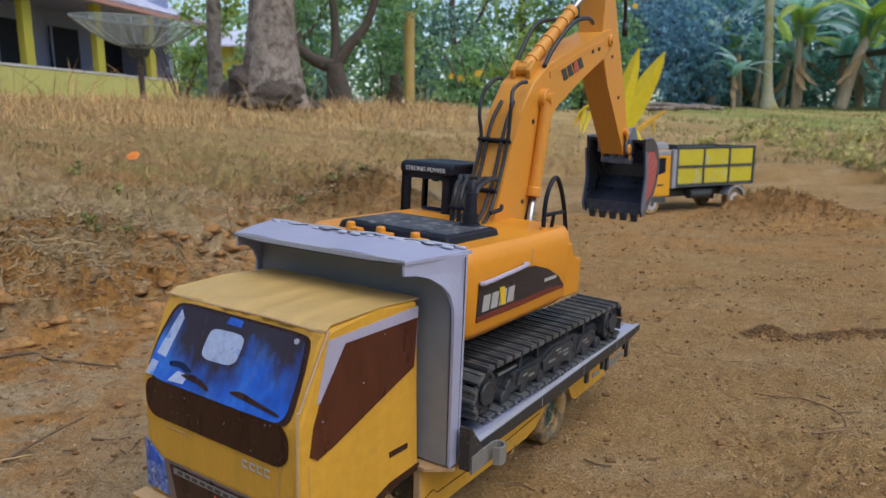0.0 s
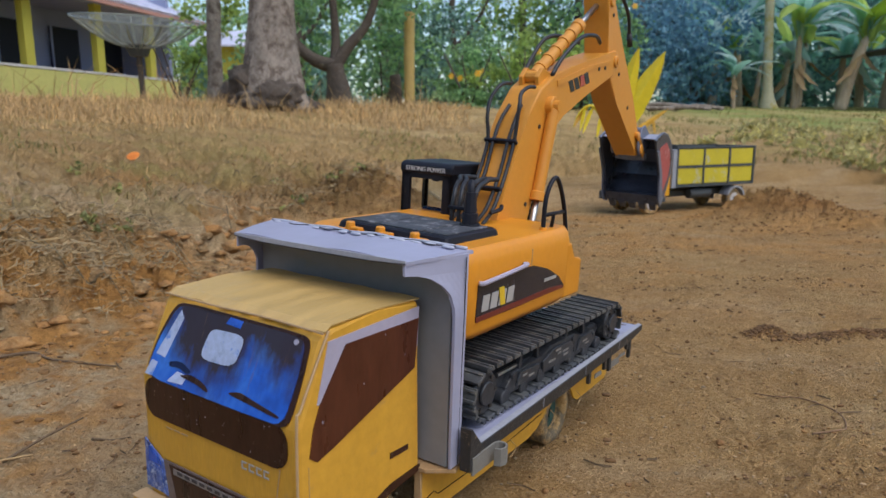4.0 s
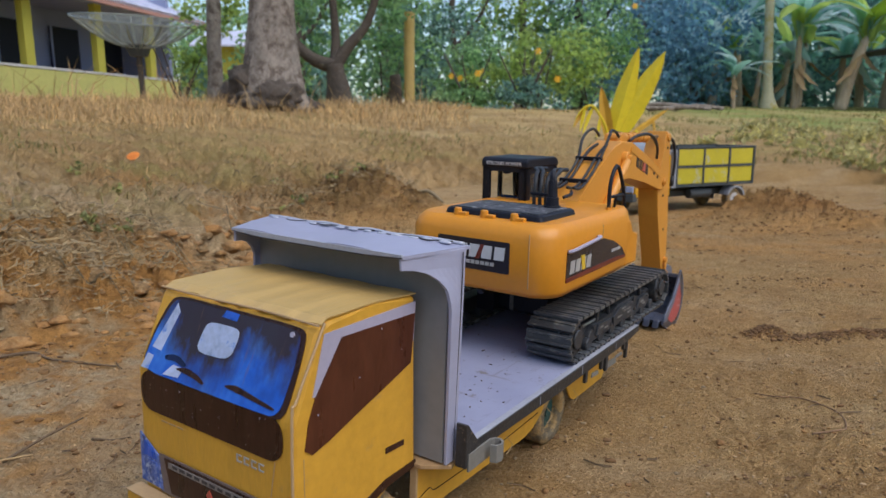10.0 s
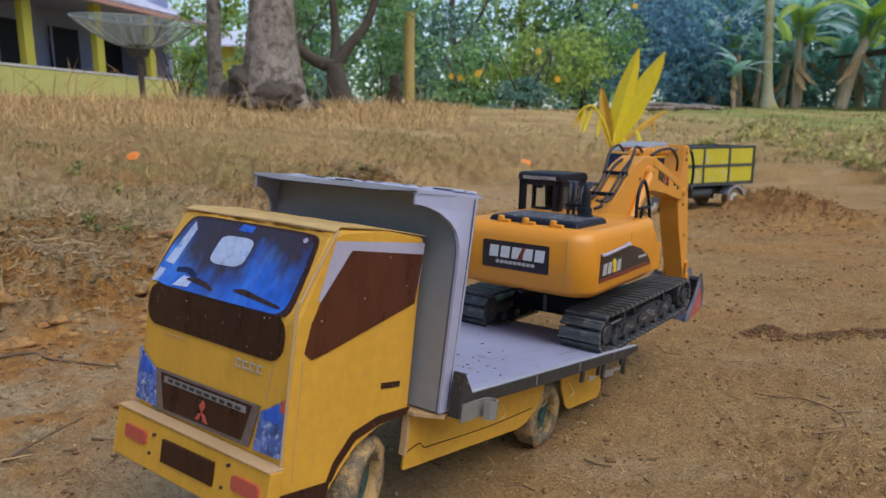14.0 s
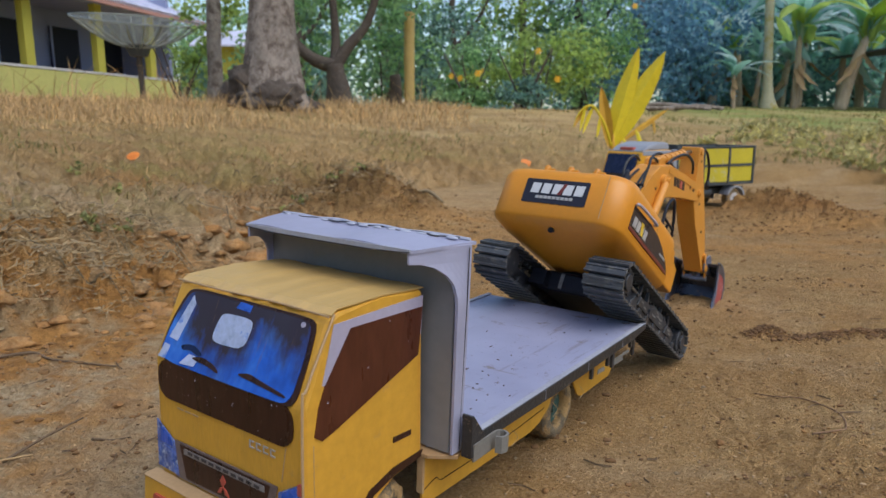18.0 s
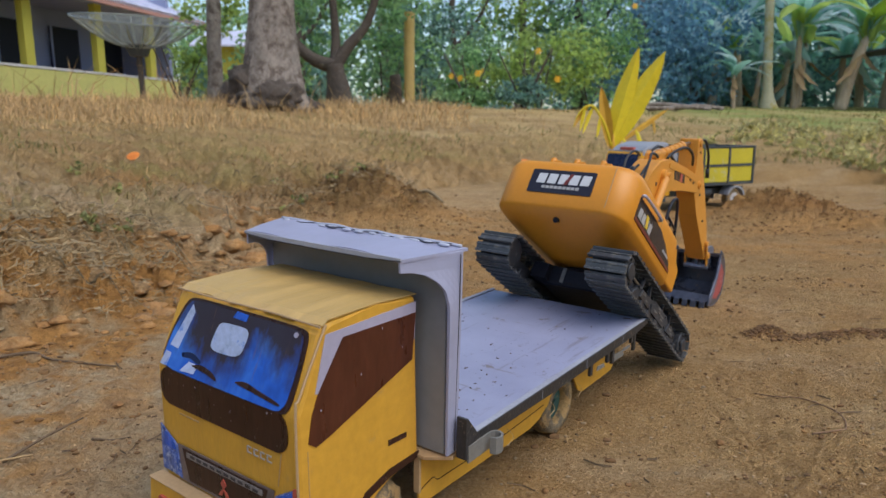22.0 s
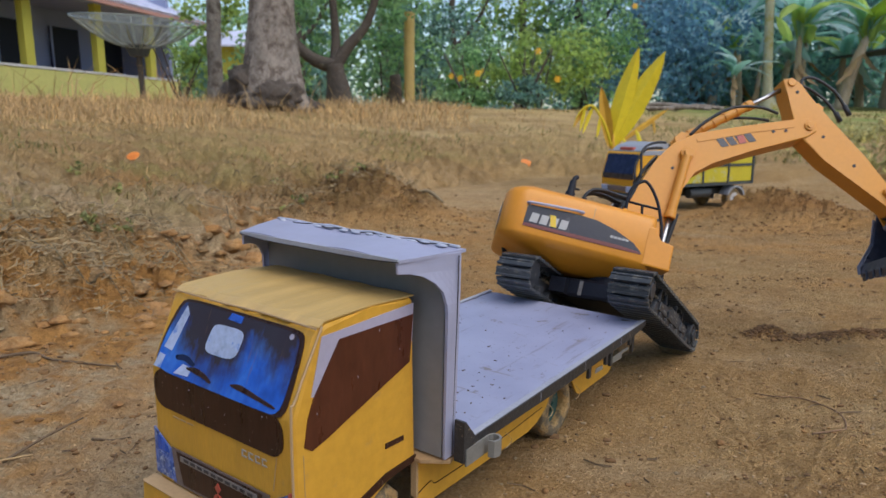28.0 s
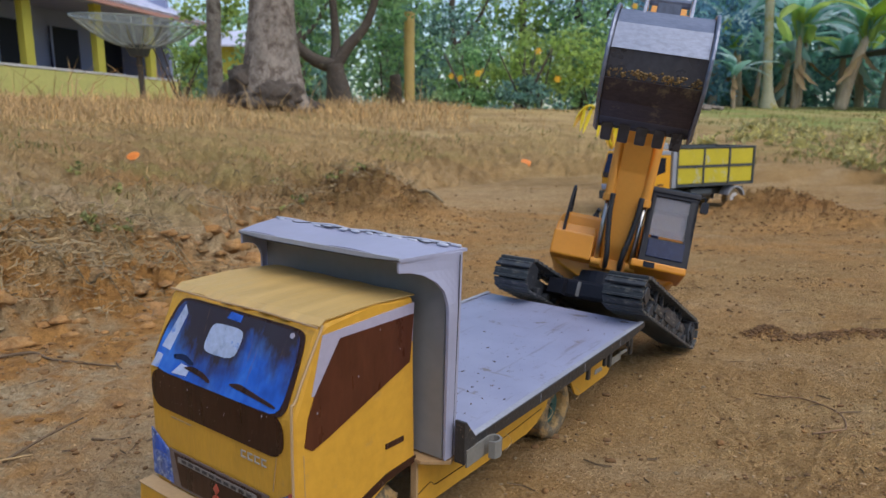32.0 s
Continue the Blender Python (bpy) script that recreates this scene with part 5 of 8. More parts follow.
    seat = box(0.002, 0.032, y0 + 0.018, y1 - 0.018, 0.115, 0.138, 0.004)
    box(0.002, 0.010, y0 + 0.020, y1 - 0.020, 0.135, 0.172, 0.004, seat)
    box(0.050, 0.075, y0 + 0.012, y0 + 0.024, 0.115, 0.150, 0.003, seat)
    tpart("seat", seat, "glass_navy", house, "dark cab seat and console")
    tpart("mirror", prism(rounded(y1 + 0.004, y1 + 0.016, 0.196, 0.214, 0.003, 2), x1 - 0.008, x1 - 0.003, "x"), "black_plastic", house)
    tpart("mirror_arm", tube([(x1 - 0.004, y1, 0.218), (x1 - 0.005, y1 + 0.008, 0.222), (x1 - 0.005, y1 + 0.010, 0.212)], 0.0012, 5), "black_plastic", house)
    tpart("front_plate", box(0.097, 0.0995, 0.045, 0.062, 0.088, 0.0965), "black_plastic", house)
    # hose bundle from the house to the arm's foot
    for k in range(4):
        y, w = -0.036 + 0.0085 * k, (-0.020, -0.011, 0.011, 0.019)[k]
        hs = tube([(-0.076, y, 0.165), (-0.078, y, 0.184), (-0.075, y, 0.200 + 0.002 * (k % 2)), (-0.062, y * 0.8 + w * 0.2, 0.2110), (-0.042, (y + w) / 2, 0.2145), (-0.020, w, 0.2155), (0.000, w, 0.2150)], 0.0022, 7, None, 9, None, 0.34)
        tpart("hose", hs, "rubber", house, "black corrugated hose", True)
    tpart("hose_clamp", box(-0.081, -0.074, -0.040, -0.006, 0.186, 0.190, 0.001), "black_plastic", house)
    tpart("cable_plug", tube([(-0.030, -0.030, 0.180), (-0.016, -0.034, 0.183), (-0.006, -0.030, 0.186)], 0.0024, 7), "black_plastic", house)
    # boom
    hb = 0.0225
    out = [(-0.040, 0.004), (-0.040, 0.030), (-0.020, 0.046), (0.02, 0.062), (0.115, 0.100), (0.158, 0.113), (0.200, 0.1185), (0.245, 0.108), (0.330, 0.062), (0.405, 0.0195), (0.4185, 0.012), (0.4225, -0.002), (0.4130, -0.0150), (0.392, -0.0130), (0.300, 0.026), (0.232, 0.052), (0.195, 0.058), (0.150, 0.046), (0.045, -0.012), (0.012, -0.021), (-0.010, -0.014)]
    boom = tpart("boom", prism(out, -hb, hb, bevel=0.0022), "orange_arm", e, "orange bent boom")
    for x, z, r, w in ((0.2047, 0.0882, 0.0120, 0.031), (0, 0, 0.013, 0.029), (BOOM_LEN, 0, 0.0085, 0.0255)):
        bm = rod((x, -w, z), (x, w, z), r, seg=18, bevel=0.001)
        rod((x, -w - 0.002, z), (x, w + 0.002, z), r * 0.5, seg=12, bm=bm)
        tpart("pin", bm, "orange_arm", boom)
    for s in (-1, 1):
        tpart("cylinder_lug", prism([(0.205, 0.110), (0.214, 0.126), (0.231, 0.1265), (0.244, 0.106)], s * 0.008, s * 0.014, bevel=0.001), "orange_arm", boom)
        tpart("side_rib", sheet([(0.235, 0.094), (0.33, 0.046), (0.385, 0.014), (0.388, 0.017), (0.332, 0.052), (0.238, 0.101)], s, "y", s * hb, 0.0012), "orange_arm", boom)
        bars_word(0.262, 0.062, 0.058, 0.017, 4, "y", s * hb, s * 0.0006, "decal_dark", boom, "dark_bar", 0.1, 0.5)
        tpart("red_mark", sheet([(0.290, 0.049), (0.302, 0.043), (0.306, 0.056), (0.296, 0.062)], s, "y", s * hb, 0.0011), "print_red", boom)
        for x, z in ((0.09, 0.03), (0.17, 0.085), (0.352, 0.03), (0.37, 0.018)):
            tpart("screw", rod((x, s * (hb - 0.001), z), (x, s * (hb + 0.0012), z), 0.0028, seg=8), "tar_strip", boom)
    for k, y in enumerate((-0.018, -0.010, 0.010, 0.018)):
        path = [(0.002, y * 1.2 - 0.006, 0.092), (0.035, y * 1.1 - 0.003, 0.083), (0.080, y, 0.0885), (0.118, y, 0.1065)]
        if k in (0, 3):
            path += [(0.138, y * 1.15, 0.128), (0.148 + 0.003 * k, y * 1.2, 0.138), (0.164 + 0.003 * k, y, 0.142), (0.182 + 0.002 * k, y, 0.136), (0.194 + 0.002 * k, y, 0.126)]
        else:
            path += [(0.145, y, 0.1155), (0.170, y * 0.8, 0.1185)]
        hose = tube(path, 0.0021, 7, None, 10, None, 0.18)
        tpart("hose", hose, "rubber", boom, "black hose looping over the boom", True)
    for y in (-1, 1):
        hose = tube([(0.006, y * 0.012, -0.030), (0.036, y * 0.012, -0.032), (0.070, y * 0.018, -0.012), (0.100, y * 0.022, 0.006), (0.122, y * 0.0225, 0.020)], 0.0040, 8, None, 9, None, 0.2)
        tpart("hose", hose, "rubber", boom, "black ribbed hose beside the boom's foot", True)
    for x, z in ((0.060, 0.0860), (0.118, 0.1065)):
        tpart("hose_clip", box(x - 0.002, x + 0.002, -0.022, 0.022, z - 0.003, z + 0.0035, 0.001), "black_plastic", boom)
    for y in (-0.020, 0.020):
        hose = tube([(0.235, y, 0.112), (0.27, y * 1.1, 0.114), (0.32, y * 1.3, 0.106), (0.362, y * 1.2, 0.078), (0.385, y * 0.8, 0.050)], 0.0028, 6, None, 5)
        tpart("hose", hose, "rubber", boom, "black hose arching towards the stick", True)
    # stick
    hs_ = 0.0190
    out = [(-0.088, 0.036), (-0.080, 0.050), (-0.062, 0.054), (-0.030, 0.046), (0.010, 0.040), (0.105, 0.030), (0.190, 0.0145), (0.2045, 0.009), (0.2080, -0.003), (0.2000, -0.0125), (0.180, -0.0130), (0.060, -0.0260), (0.006, -0.0230), (-0.020, -0.0120), (-0.060, 0.018)]
    stick = tpart("stick", prism(out, -hs_, hs_, bevel=0.0020), "orange_arm", e, "orange stick")
    for x, z, r, w in ((-0.0737, 0.0425, 0.0075, 0.022), (STICK_LEN, 0, 0.0080, 0.0265), (0.168, 0.006, 0.006, 0.0255), (-0.010, 0.043, 0.006, 0.012)):
        bm = rod((x, -w, z), (x, w, z), r, seg=16, bevel=0.001)
        tpart("pin", bm, "orange_arm", stick)
    for s in (-1, 1):
        for x, z in ((0.03, 0.005), (0.10, 0.003), (-0.055, 0.036)):
            tpart("screw", rod((x, s * (hs_ - 0.001), z), (x, s * (hs_ + 0.0012), z), 0.0028, seg=8), "tar_strip", stick)
        tpart("lug", prism([(-0.022, 0.038), (-0.016, 0.052), (-0.004, 0.052), (0.004, 0.038)], s * 0.008, s * 0.013, bevel=0.001), "orange_arm", stick)
    for y in (-0.014, 0.014):
        hose = tube([(-0.056, y, 0.050), (-0.064, y, 0.066), (-0.050, y * 1.2, 0.080), (-0.012, y * 1.2, 0.086), (0.022, y, 0.078)], 0.0028, 6, None, 5)
        rod((0.018, y, 0.080), (0.036, y, 0.072), 0.0044, seg=8, bm=hose)
        tpart("hose", hose, "rubber", stick, "black hose at the stick's head", True)
    # bucket: an open shell with side plates, teeth and cheek cutters
    bw = BUCKET_W / 2
    shell = [(-0.012, 0.016), (-0.006, 0.040), (0.012, 0.062), (0.038, 0.073), (0.064, 0.068), (0.084, 0.052), (0.100, 0.024), (0.108, 0.0)]
    inner = [(0.104, 0.0), (0.0955, 0.022), (0.0805, 0.0485), (0.0625, 0.0635), (0.0385, 0.0680), (0.0150, 0.0580), (-0.0015, 0.0375), (-0.007, 0.018)]
    bm = bmesh.new()
    for i in range(len(shell) - 1):
        a, b, c, d = shell[i], shell[i + 1], inner[len(inner) - 2 - i], inner[len(inner) - 1 - i]
        prism([a, b, c, d], -bw, bw, bm=bm)
    bmesh.ops.remove_doubles(bm, verts=bm.verts, dist=0.00001)
    bucket = tpart("bucket", bm, "bucket_steel", e, "scuffed blue-black bucket")
    # Back and top painted lighter for sky sheen; the belly is dark and dirty.
    for nm, o, w, mt, lab in (("top_plate", [(-0.0135, 0.014), (-0.0075, 0.041), (-0.0062, 0.0402), (-0.0122, 0.0158)], 0.99, "bucket_pale", "worn top plate of the bucket, pale sky sheen in its colour"), ("back_plate", [(-0.0075, 0.041), (0.0105, 0.0635), (0.0375, 0.0748), (0.0375, 0.0735), (0.0118, 0.0622), (-0.0062, 0.0402)], 0.975, "bucket_worn_sheen", "scuffed back of the bucket, blue-grey sky sheen in its colour"), ("belly_plate", [(0.0660, 0.0690), (0.0862, 0.0532), (0.1000, 0.0285), (0.0990, 0.0265), (0.0850, 0.0515), (0.0650, 0.0675)], 0.985, "bucket_back", "dark dirty belly of the bucket")):
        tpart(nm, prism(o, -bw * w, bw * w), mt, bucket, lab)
    rng = random.Random(12)
    dirt = bmesh.new()
    for k in range(150):
        q = rng.gauss(0, 0.30)
        x = 0.060 + 0.008 * q
        v = bmesh.ops.create_icosphere(dirt, subdivisions=1, radius=rng.uniform(0.0006, 0.0020))["verts"]
        bmesh.ops.translate(dirt, verts=v, vec=(x, rng.uniform(-bw, bw) * 0.96, 0.0700 - max(0, x - 0.058) * 0.45))
    tpart("caked_dirt", dirt, "loose_mud", bucket, "band of caked straw-brown dirt on the bucket's back")
    for s in (-1, 1):
        cheek = [(-0.016, 0.004), (-0.0155, 0.017), (-0.0095, 0.0425), (0.0095, 0.0660), (0.038, 0.0778), (0.0665, 0.0722), (0.0880, 0.0550), (0.1045, 0.0255), (0.112, 0.0), (0.096, -0.004), (0.050, 0.010), (0.010, 0.006)]
        ck = tpart("cheek", prism(cheek, s * bw, s * (bw + 0.0035), bevel=0.0006), "bucket_steel", bucket, "dark bucket cheek")
        tpart("cheek_rim", tube([(x, s * (bw + 0.0018), z) for x, z in cheek[:9]], 0.0021, 6, None, 3), "bucket_worn_sheen", ck, "pale scraped rim")
        tpart("cheek_edge", prism([(0.003, 0.002), (0.050, 0.006), (0.097, -0.009), (0.111, -0.004), (0.100, 0.010), (0.050, 0.017), (0.006, 0.012)], s * (bw + 0.0035), s * (bw + 0.0058), bevel=0.0005), "bucket_worn_sheen", bucket, "pale worn cheek edge")
        tpart("sticker", prism([(0.006, 0.018), (0.092, 0.012), (0.082, 0.044), (0.062, 0.062), (0.036, 0.066), (0.014, 0.052)], s * (bw + 0.0034), s * (bw + 0.0042)), "sticker_red", bucket, "large faded red sticker on the cheek")
        tpart("ear", prism([(-0.022, -0.004), (-0.010, -0.012), (0.004, -0.010), (0.012, 0.004), (0.014, 0.058), (-0.004, 0.044), (-0.030, 0.030), (-0.032, 0.018)], s * 0.0210, s * 0.0245, bevel=0.001), "bucket_worn_sheen", bucket)
    for k in range(5):
        y = -bw + 0.010 + k * (BUCKET_W - 0.020) / 4
        tpart("tooth", prism([(0.092, 0.0005), (0.098, 0.012), (0.110, 0.009), (0.1235, 0.0005), (0.110, -0.0035)], y - 0.0058, y + 0.0058, bevel=0.0012), "bucket_steel", bucket, "worn steel tooth")
    tpart("cutting_edge", prism([(0.090, -0.0015), (0.096, 0.014), (0.109, 0.004), (0.108, -0.0025)], -bw, bw, bevel=0.0006), "bucket_steel", bucket)
    # rams: a barrel and a rod each, aimed at one another
    rams = {}
    for nm, barrel, rod_len, r in (("left", 0.120, 0.115, 0.0078), ("right", 0.120, 0.115, 0.0078), ("stick_ram", 0.150, 0.110, 0.0078), ("bucket_ram", 0.120, 0.110, 0.0068)):
        bm = rod((0, 0, 0.004), (0, 0, barrel), r, seg=14, bevel=0.001)
        rod((0, -r, 0), (0, r, 0), r * 0.95, seg=12, bm=bm)
        rod((0, 0, barrel - 0.012), (0, 0, barrel), r * 1.22, seg=14, bm=bm, bevel=0.001)
        for k in range(5):
            if nm == "stick_ram":
                rod((0, 0, 0.02 + 0.024 * k), (0, 0, 0.026 + 0.024 * k), r * 1.16, seg=14, bm=bm)
        a = tpart("ram_barrel", bm, "orange_arm", e, "orange ram barrel", False)
        bm = rod((0, 0, 0.004), (0, 0, rod_len), r * 0.52, seg=10)
        b = tpart("ram_rod", bm, "chrome", e, "bright ram rod", True)
        tpart("rod_eye", rod((0, -r, 0), (0, r, 0), r * 0.85, seg=12), "orange_arm", b)
        rams[nm] = (a, b)
    plate = [(-0.006, -0.003), (-0.003, 0.005), (0.052, 0.005), (0.055, 0.002), (0.055, -0.002), (0.052, -0.005), (-0.003, -0.005)]
    link = tpart("bucket_link", prism(plate, 0.0215, 0.0245, bevel=0.0008), "orange_arm", e, "orange bucket link of two plates")
    tpart("link_plate", prism(plate, -0.0245, -0.0215, bevel=0.0008), "orange_arm", link)
    bm = box(-0.006, 0.050, -0.012, 0.012, -0.005, 0.005, 0.001)
    rod((0, -0.026, 0), (0, 0.026, 0), 0.0062, seg=12, bm=bm)
    rod((0.047, -0.020, 0), (0.047, 0.020, 0), 0.0055, seg=12, bm=bm)
    toggle = tpart("bucket_toggle", bm, "bucket_worn_sheen", e, "grey bucket toggle")
    return dict(thing=e, house=house, boom=boom, stick=stick, bucket=bucket, rams=rams, link=link, toggle=toggle, tracks=tracks)


def clear_pane(name, clear=1.0):
    m, n, l, p = shader(name)
    # Less clear panes get a grey base that stands for reflected sky.
    p.inputs["Base Color"].default_value = (0.88, 0.92, 0.95, 1) if clear > 0.9 else (0.33, 0.33, 0.38, 1)
    p.inputs["Roughness"].default_value = 0.04
    p.inputs["Transmission Weight"].default_value = clear
    p.inputs["IOR"].default_value = 1.2
    b = n.new("ShaderNodeBump")
    b.inputs["Strength"].default_value, b.inputs["Distance"].default_value = 0.05, 0.001
    l.new(noise_tex(n, l, 60), b.inputs["Height"])
    l.new(b.outputs["Normal"], p.inputs["Normal"])
    return m


M["cab_glass"] = clear_pane("cab_glass")
M["sheen_glass"] = clear_pane("sheen_glass", 0.65)
digger = build_excavator()


# ---- second model truck: a small tipper with a yellow tub ----
def build_tipper():
    t = thing("tipper_truck", "small orange-yellow model tipper truck with a yellow tub", "model truck", m=pose(1.005, 2.50, 0.0, 0, 0, 207.5))

    def p(name, bm, material, parent, label=""):
        return part(name, bm, M[material], parent, label)
    W = 0.083
    cab = p("cab", prism([(0.318, 0.060), (0.470, 0.060), (0.474, 0.130), (0.452, 0.205), (0.440, 0.212), (0.325, 0.214), (0.320, 0.205)], -W, W, bevel=0.004), "truck_yellow", t, "orange-yellow cab")
    p("roof_fairing", prism([(0.325, 0.212), (0.330, 0.236), (0.365, 0.240), (0.415, 0.228), (0.442, 0.211)], -W * 0.94, W * 0.94, bevel=0.006), "fender_grey", cab, "grey roof fairing")
    p("roof_band", box(0.322, 0.448, -W - 0.001, W + 0.001, 0.196, 0.2115, 0.002), "fender_grey", cab)
    p("beacon", prism(rounded(-0.03, 0.03, 0.212, 0.222, 0.003, 2), 0.424, 0.444, "x", 0.002), "print_red", cab, "red roof beacon")
    p("windscreen", prism([(0.4735, 0.136), (0.4775, 0.136), (0.456, 0.200), (0.452, 0.200)], -W * 0.86, W * 0.86, bevel=0.001), "glass_navy", cab, "blue-black windscreen")
    p("front_band", box(0.472, 0.4765, -W * 0.9, W * 0.9, 0.118, 0.136, 0.001), "print_dark", cab)
    p("bumper", box(0.464, 0.482, -W, W, 0.045, 0.072, 0.003), "tub_grey", t, "grey bumper")
    p("grille", box(0.472, 0.4785, -0.045, 0.045, 0.078, 0.095, 0.001), "grille_grey", cab)
    for s in (-1, 1):
        p("headlight", box(0.471, 0.4785, s * 0.06 - 0.016, s * 0.06 + 0.016, 0.076, 0.096, 0.002), "print_pale", cab)
        p("side_window", prism([(0.345, 0.140), (0.345, 0.188), (0.405, 0.188), (0.448, 0.128), (0.400, 0.126)], s * (W - 0.001), s * (W + 0.0015)), "window_dark", cab, "black side window")
        p("small_bars", box(0.352, 0.378, s * W, s * (W + 0.001), 0.096, 0.101), "print_dark", cab)
        p("step", box(0.335, 0.40, s * (W - 0.02), s * W, 0.040, 0.060, 0.002), "tub_grey", t)
    p("chassis", box(-0.10, 0.44, -0.035, 0.035, 0.050, 0.072, 0.002), "tub_grey", t, "dark chassis rails")
    p("tank", rod((0.11, 0.060, 0.062), (0.21, 0.060, 0.062), 0.018, seg=14, bevel=0.002), "tub_grey", t)
    # tub
    x0, x1, z0, z1, w = -0.080, 0.300, 0.088, 0.222, 0.086
    tub = p("tub", box(x0, x1, -w, w, z0, z0 + 0.006), "tub_grey", t, "grey-framed tipper tub with yellow panels")
    for s in (-1, 1):
        p("tub_side", box(x0, x1, s * (w - 0.003), s * w, z0, z1, 0.001), "tub_grey", tub)
        for i in range(3):
            for k in range(2):
                a = x0 + 0.010 + i * 0.1225
                c = z0 + 0.010 + k * 0.062
                p("side_panel", box(a, a + 0.116, s * w, s * (w + 0.0022), c, c + 0.054, 0.0008), "tub_yellow", tub, "faded yellow panel")
        for i in range(4):
            a = x0 + 0.003 + i * 0.1248
            p("tub_rib", box(a - 0.004, a + 0.004, s * w, s * (w + 0.005), z0, z1, 0.001), "tub_grey", tub)
        for c in (z0 + 0.002, z0 + 0.066, z1 - 0.002):
            p("tub_rail", box(x0, x1, s * w, s * (w + 0.0045), c - 0.003, c + 0.003, 0.001), "tub_grey", tub)
    for a in (x0, x1 - 0.003):
        p("tub_end", box(a, a + 0.003, -w, w, z0, z1 + (0.008 if a > 0 else 0), 0.001), "tub_grey", tub)
    p("ladder_edge", box(0.300, 0.318, w - 0.012, w + 0.004, 0.085, 0.214, 0.002), "fender_grey", t, "grey post behind the cab")
    for x in (0.395, 0.0):
        for s in (-1, 1):
            bm = rod((x, s * 0.052, 0.036), (x, s * 0.080, 0.036), 0.036, seg=26, bevel=0.004)
            wh = p("wheel", bm, "tyre_clay", t, "black tyre")
            p("rim", rod((x, s * 0.079, 0.036), (x, s * 0.0815, 0.036), 0.021, seg=18, bevel=0.001), "rim_pale", wh, "pale dusty rim")
            p("hub_cap", rod((x, s * 0.081, 0.036), (x, s * 0.084, 0.036), 0.007, seg=10), "tub_grey", wh)
    for s in (-1, 1):
        arc = [(0.046 * math.cos(radians(a)), 0.036 + 0.046 * math.sin(radians(a))) for a in range(20, 205, 15)]
        arc += [(0.040 * math.cos(radians(a)), 0.036 + 0.040 * math.sin(radians(a))) for a in range(200, 15, -15)]
        p("mudguard", prism(arc, s * 0.048, s * 0.088), "fender_grey", t, "grey mudguard")


build_tipper()


# ---- plants ----
def blades(name, material, spots, label, category, lean=0.5, kind="stuff"):
    """Grass: bent, tapering blades, each an island of its own. spots: x, y, z, height, width."""
    rng = random.Random(len(spots))
    verts, faces = [], []
    for x, y, z, h, w in spots:
        a, b = rng.uniform(0, 6.283), rng.uniform(0.1, lean) * h
        c, s = math.cos(a), math.sin(a)
        turn = rng.uniform(0, 6.283)
        wx, wy = w * math.cos(turn), w * math.sin(turn)
        k = len(verts)
        for f, g in ((0, 1.0), (0.45, 0.8), (0.8, 0.5)):
            ox, oy, oz = x + c * b * f * f, y + s * b * f * f, z - 0.004 + h * f * (1 - 0.15 * f)
            verts += [(ox - wx * g, oy - wy * g, oz), (ox + wx * g, oy + wy * g, oz)]
        droop = rng.uniform(0.75, 1.0)
        verts.append((x + c * b, y + s * b, z + h * droop * 0.92))
        faces += [(k, k + 1, k + 3, k + 2), (k + 2, k + 3, k + 5, k + 4), (k + 4, k + 5, k + 6)]
    tagged(new(name, mesh_of(name, verts, faces, M[material])), label, category, kind=kind)


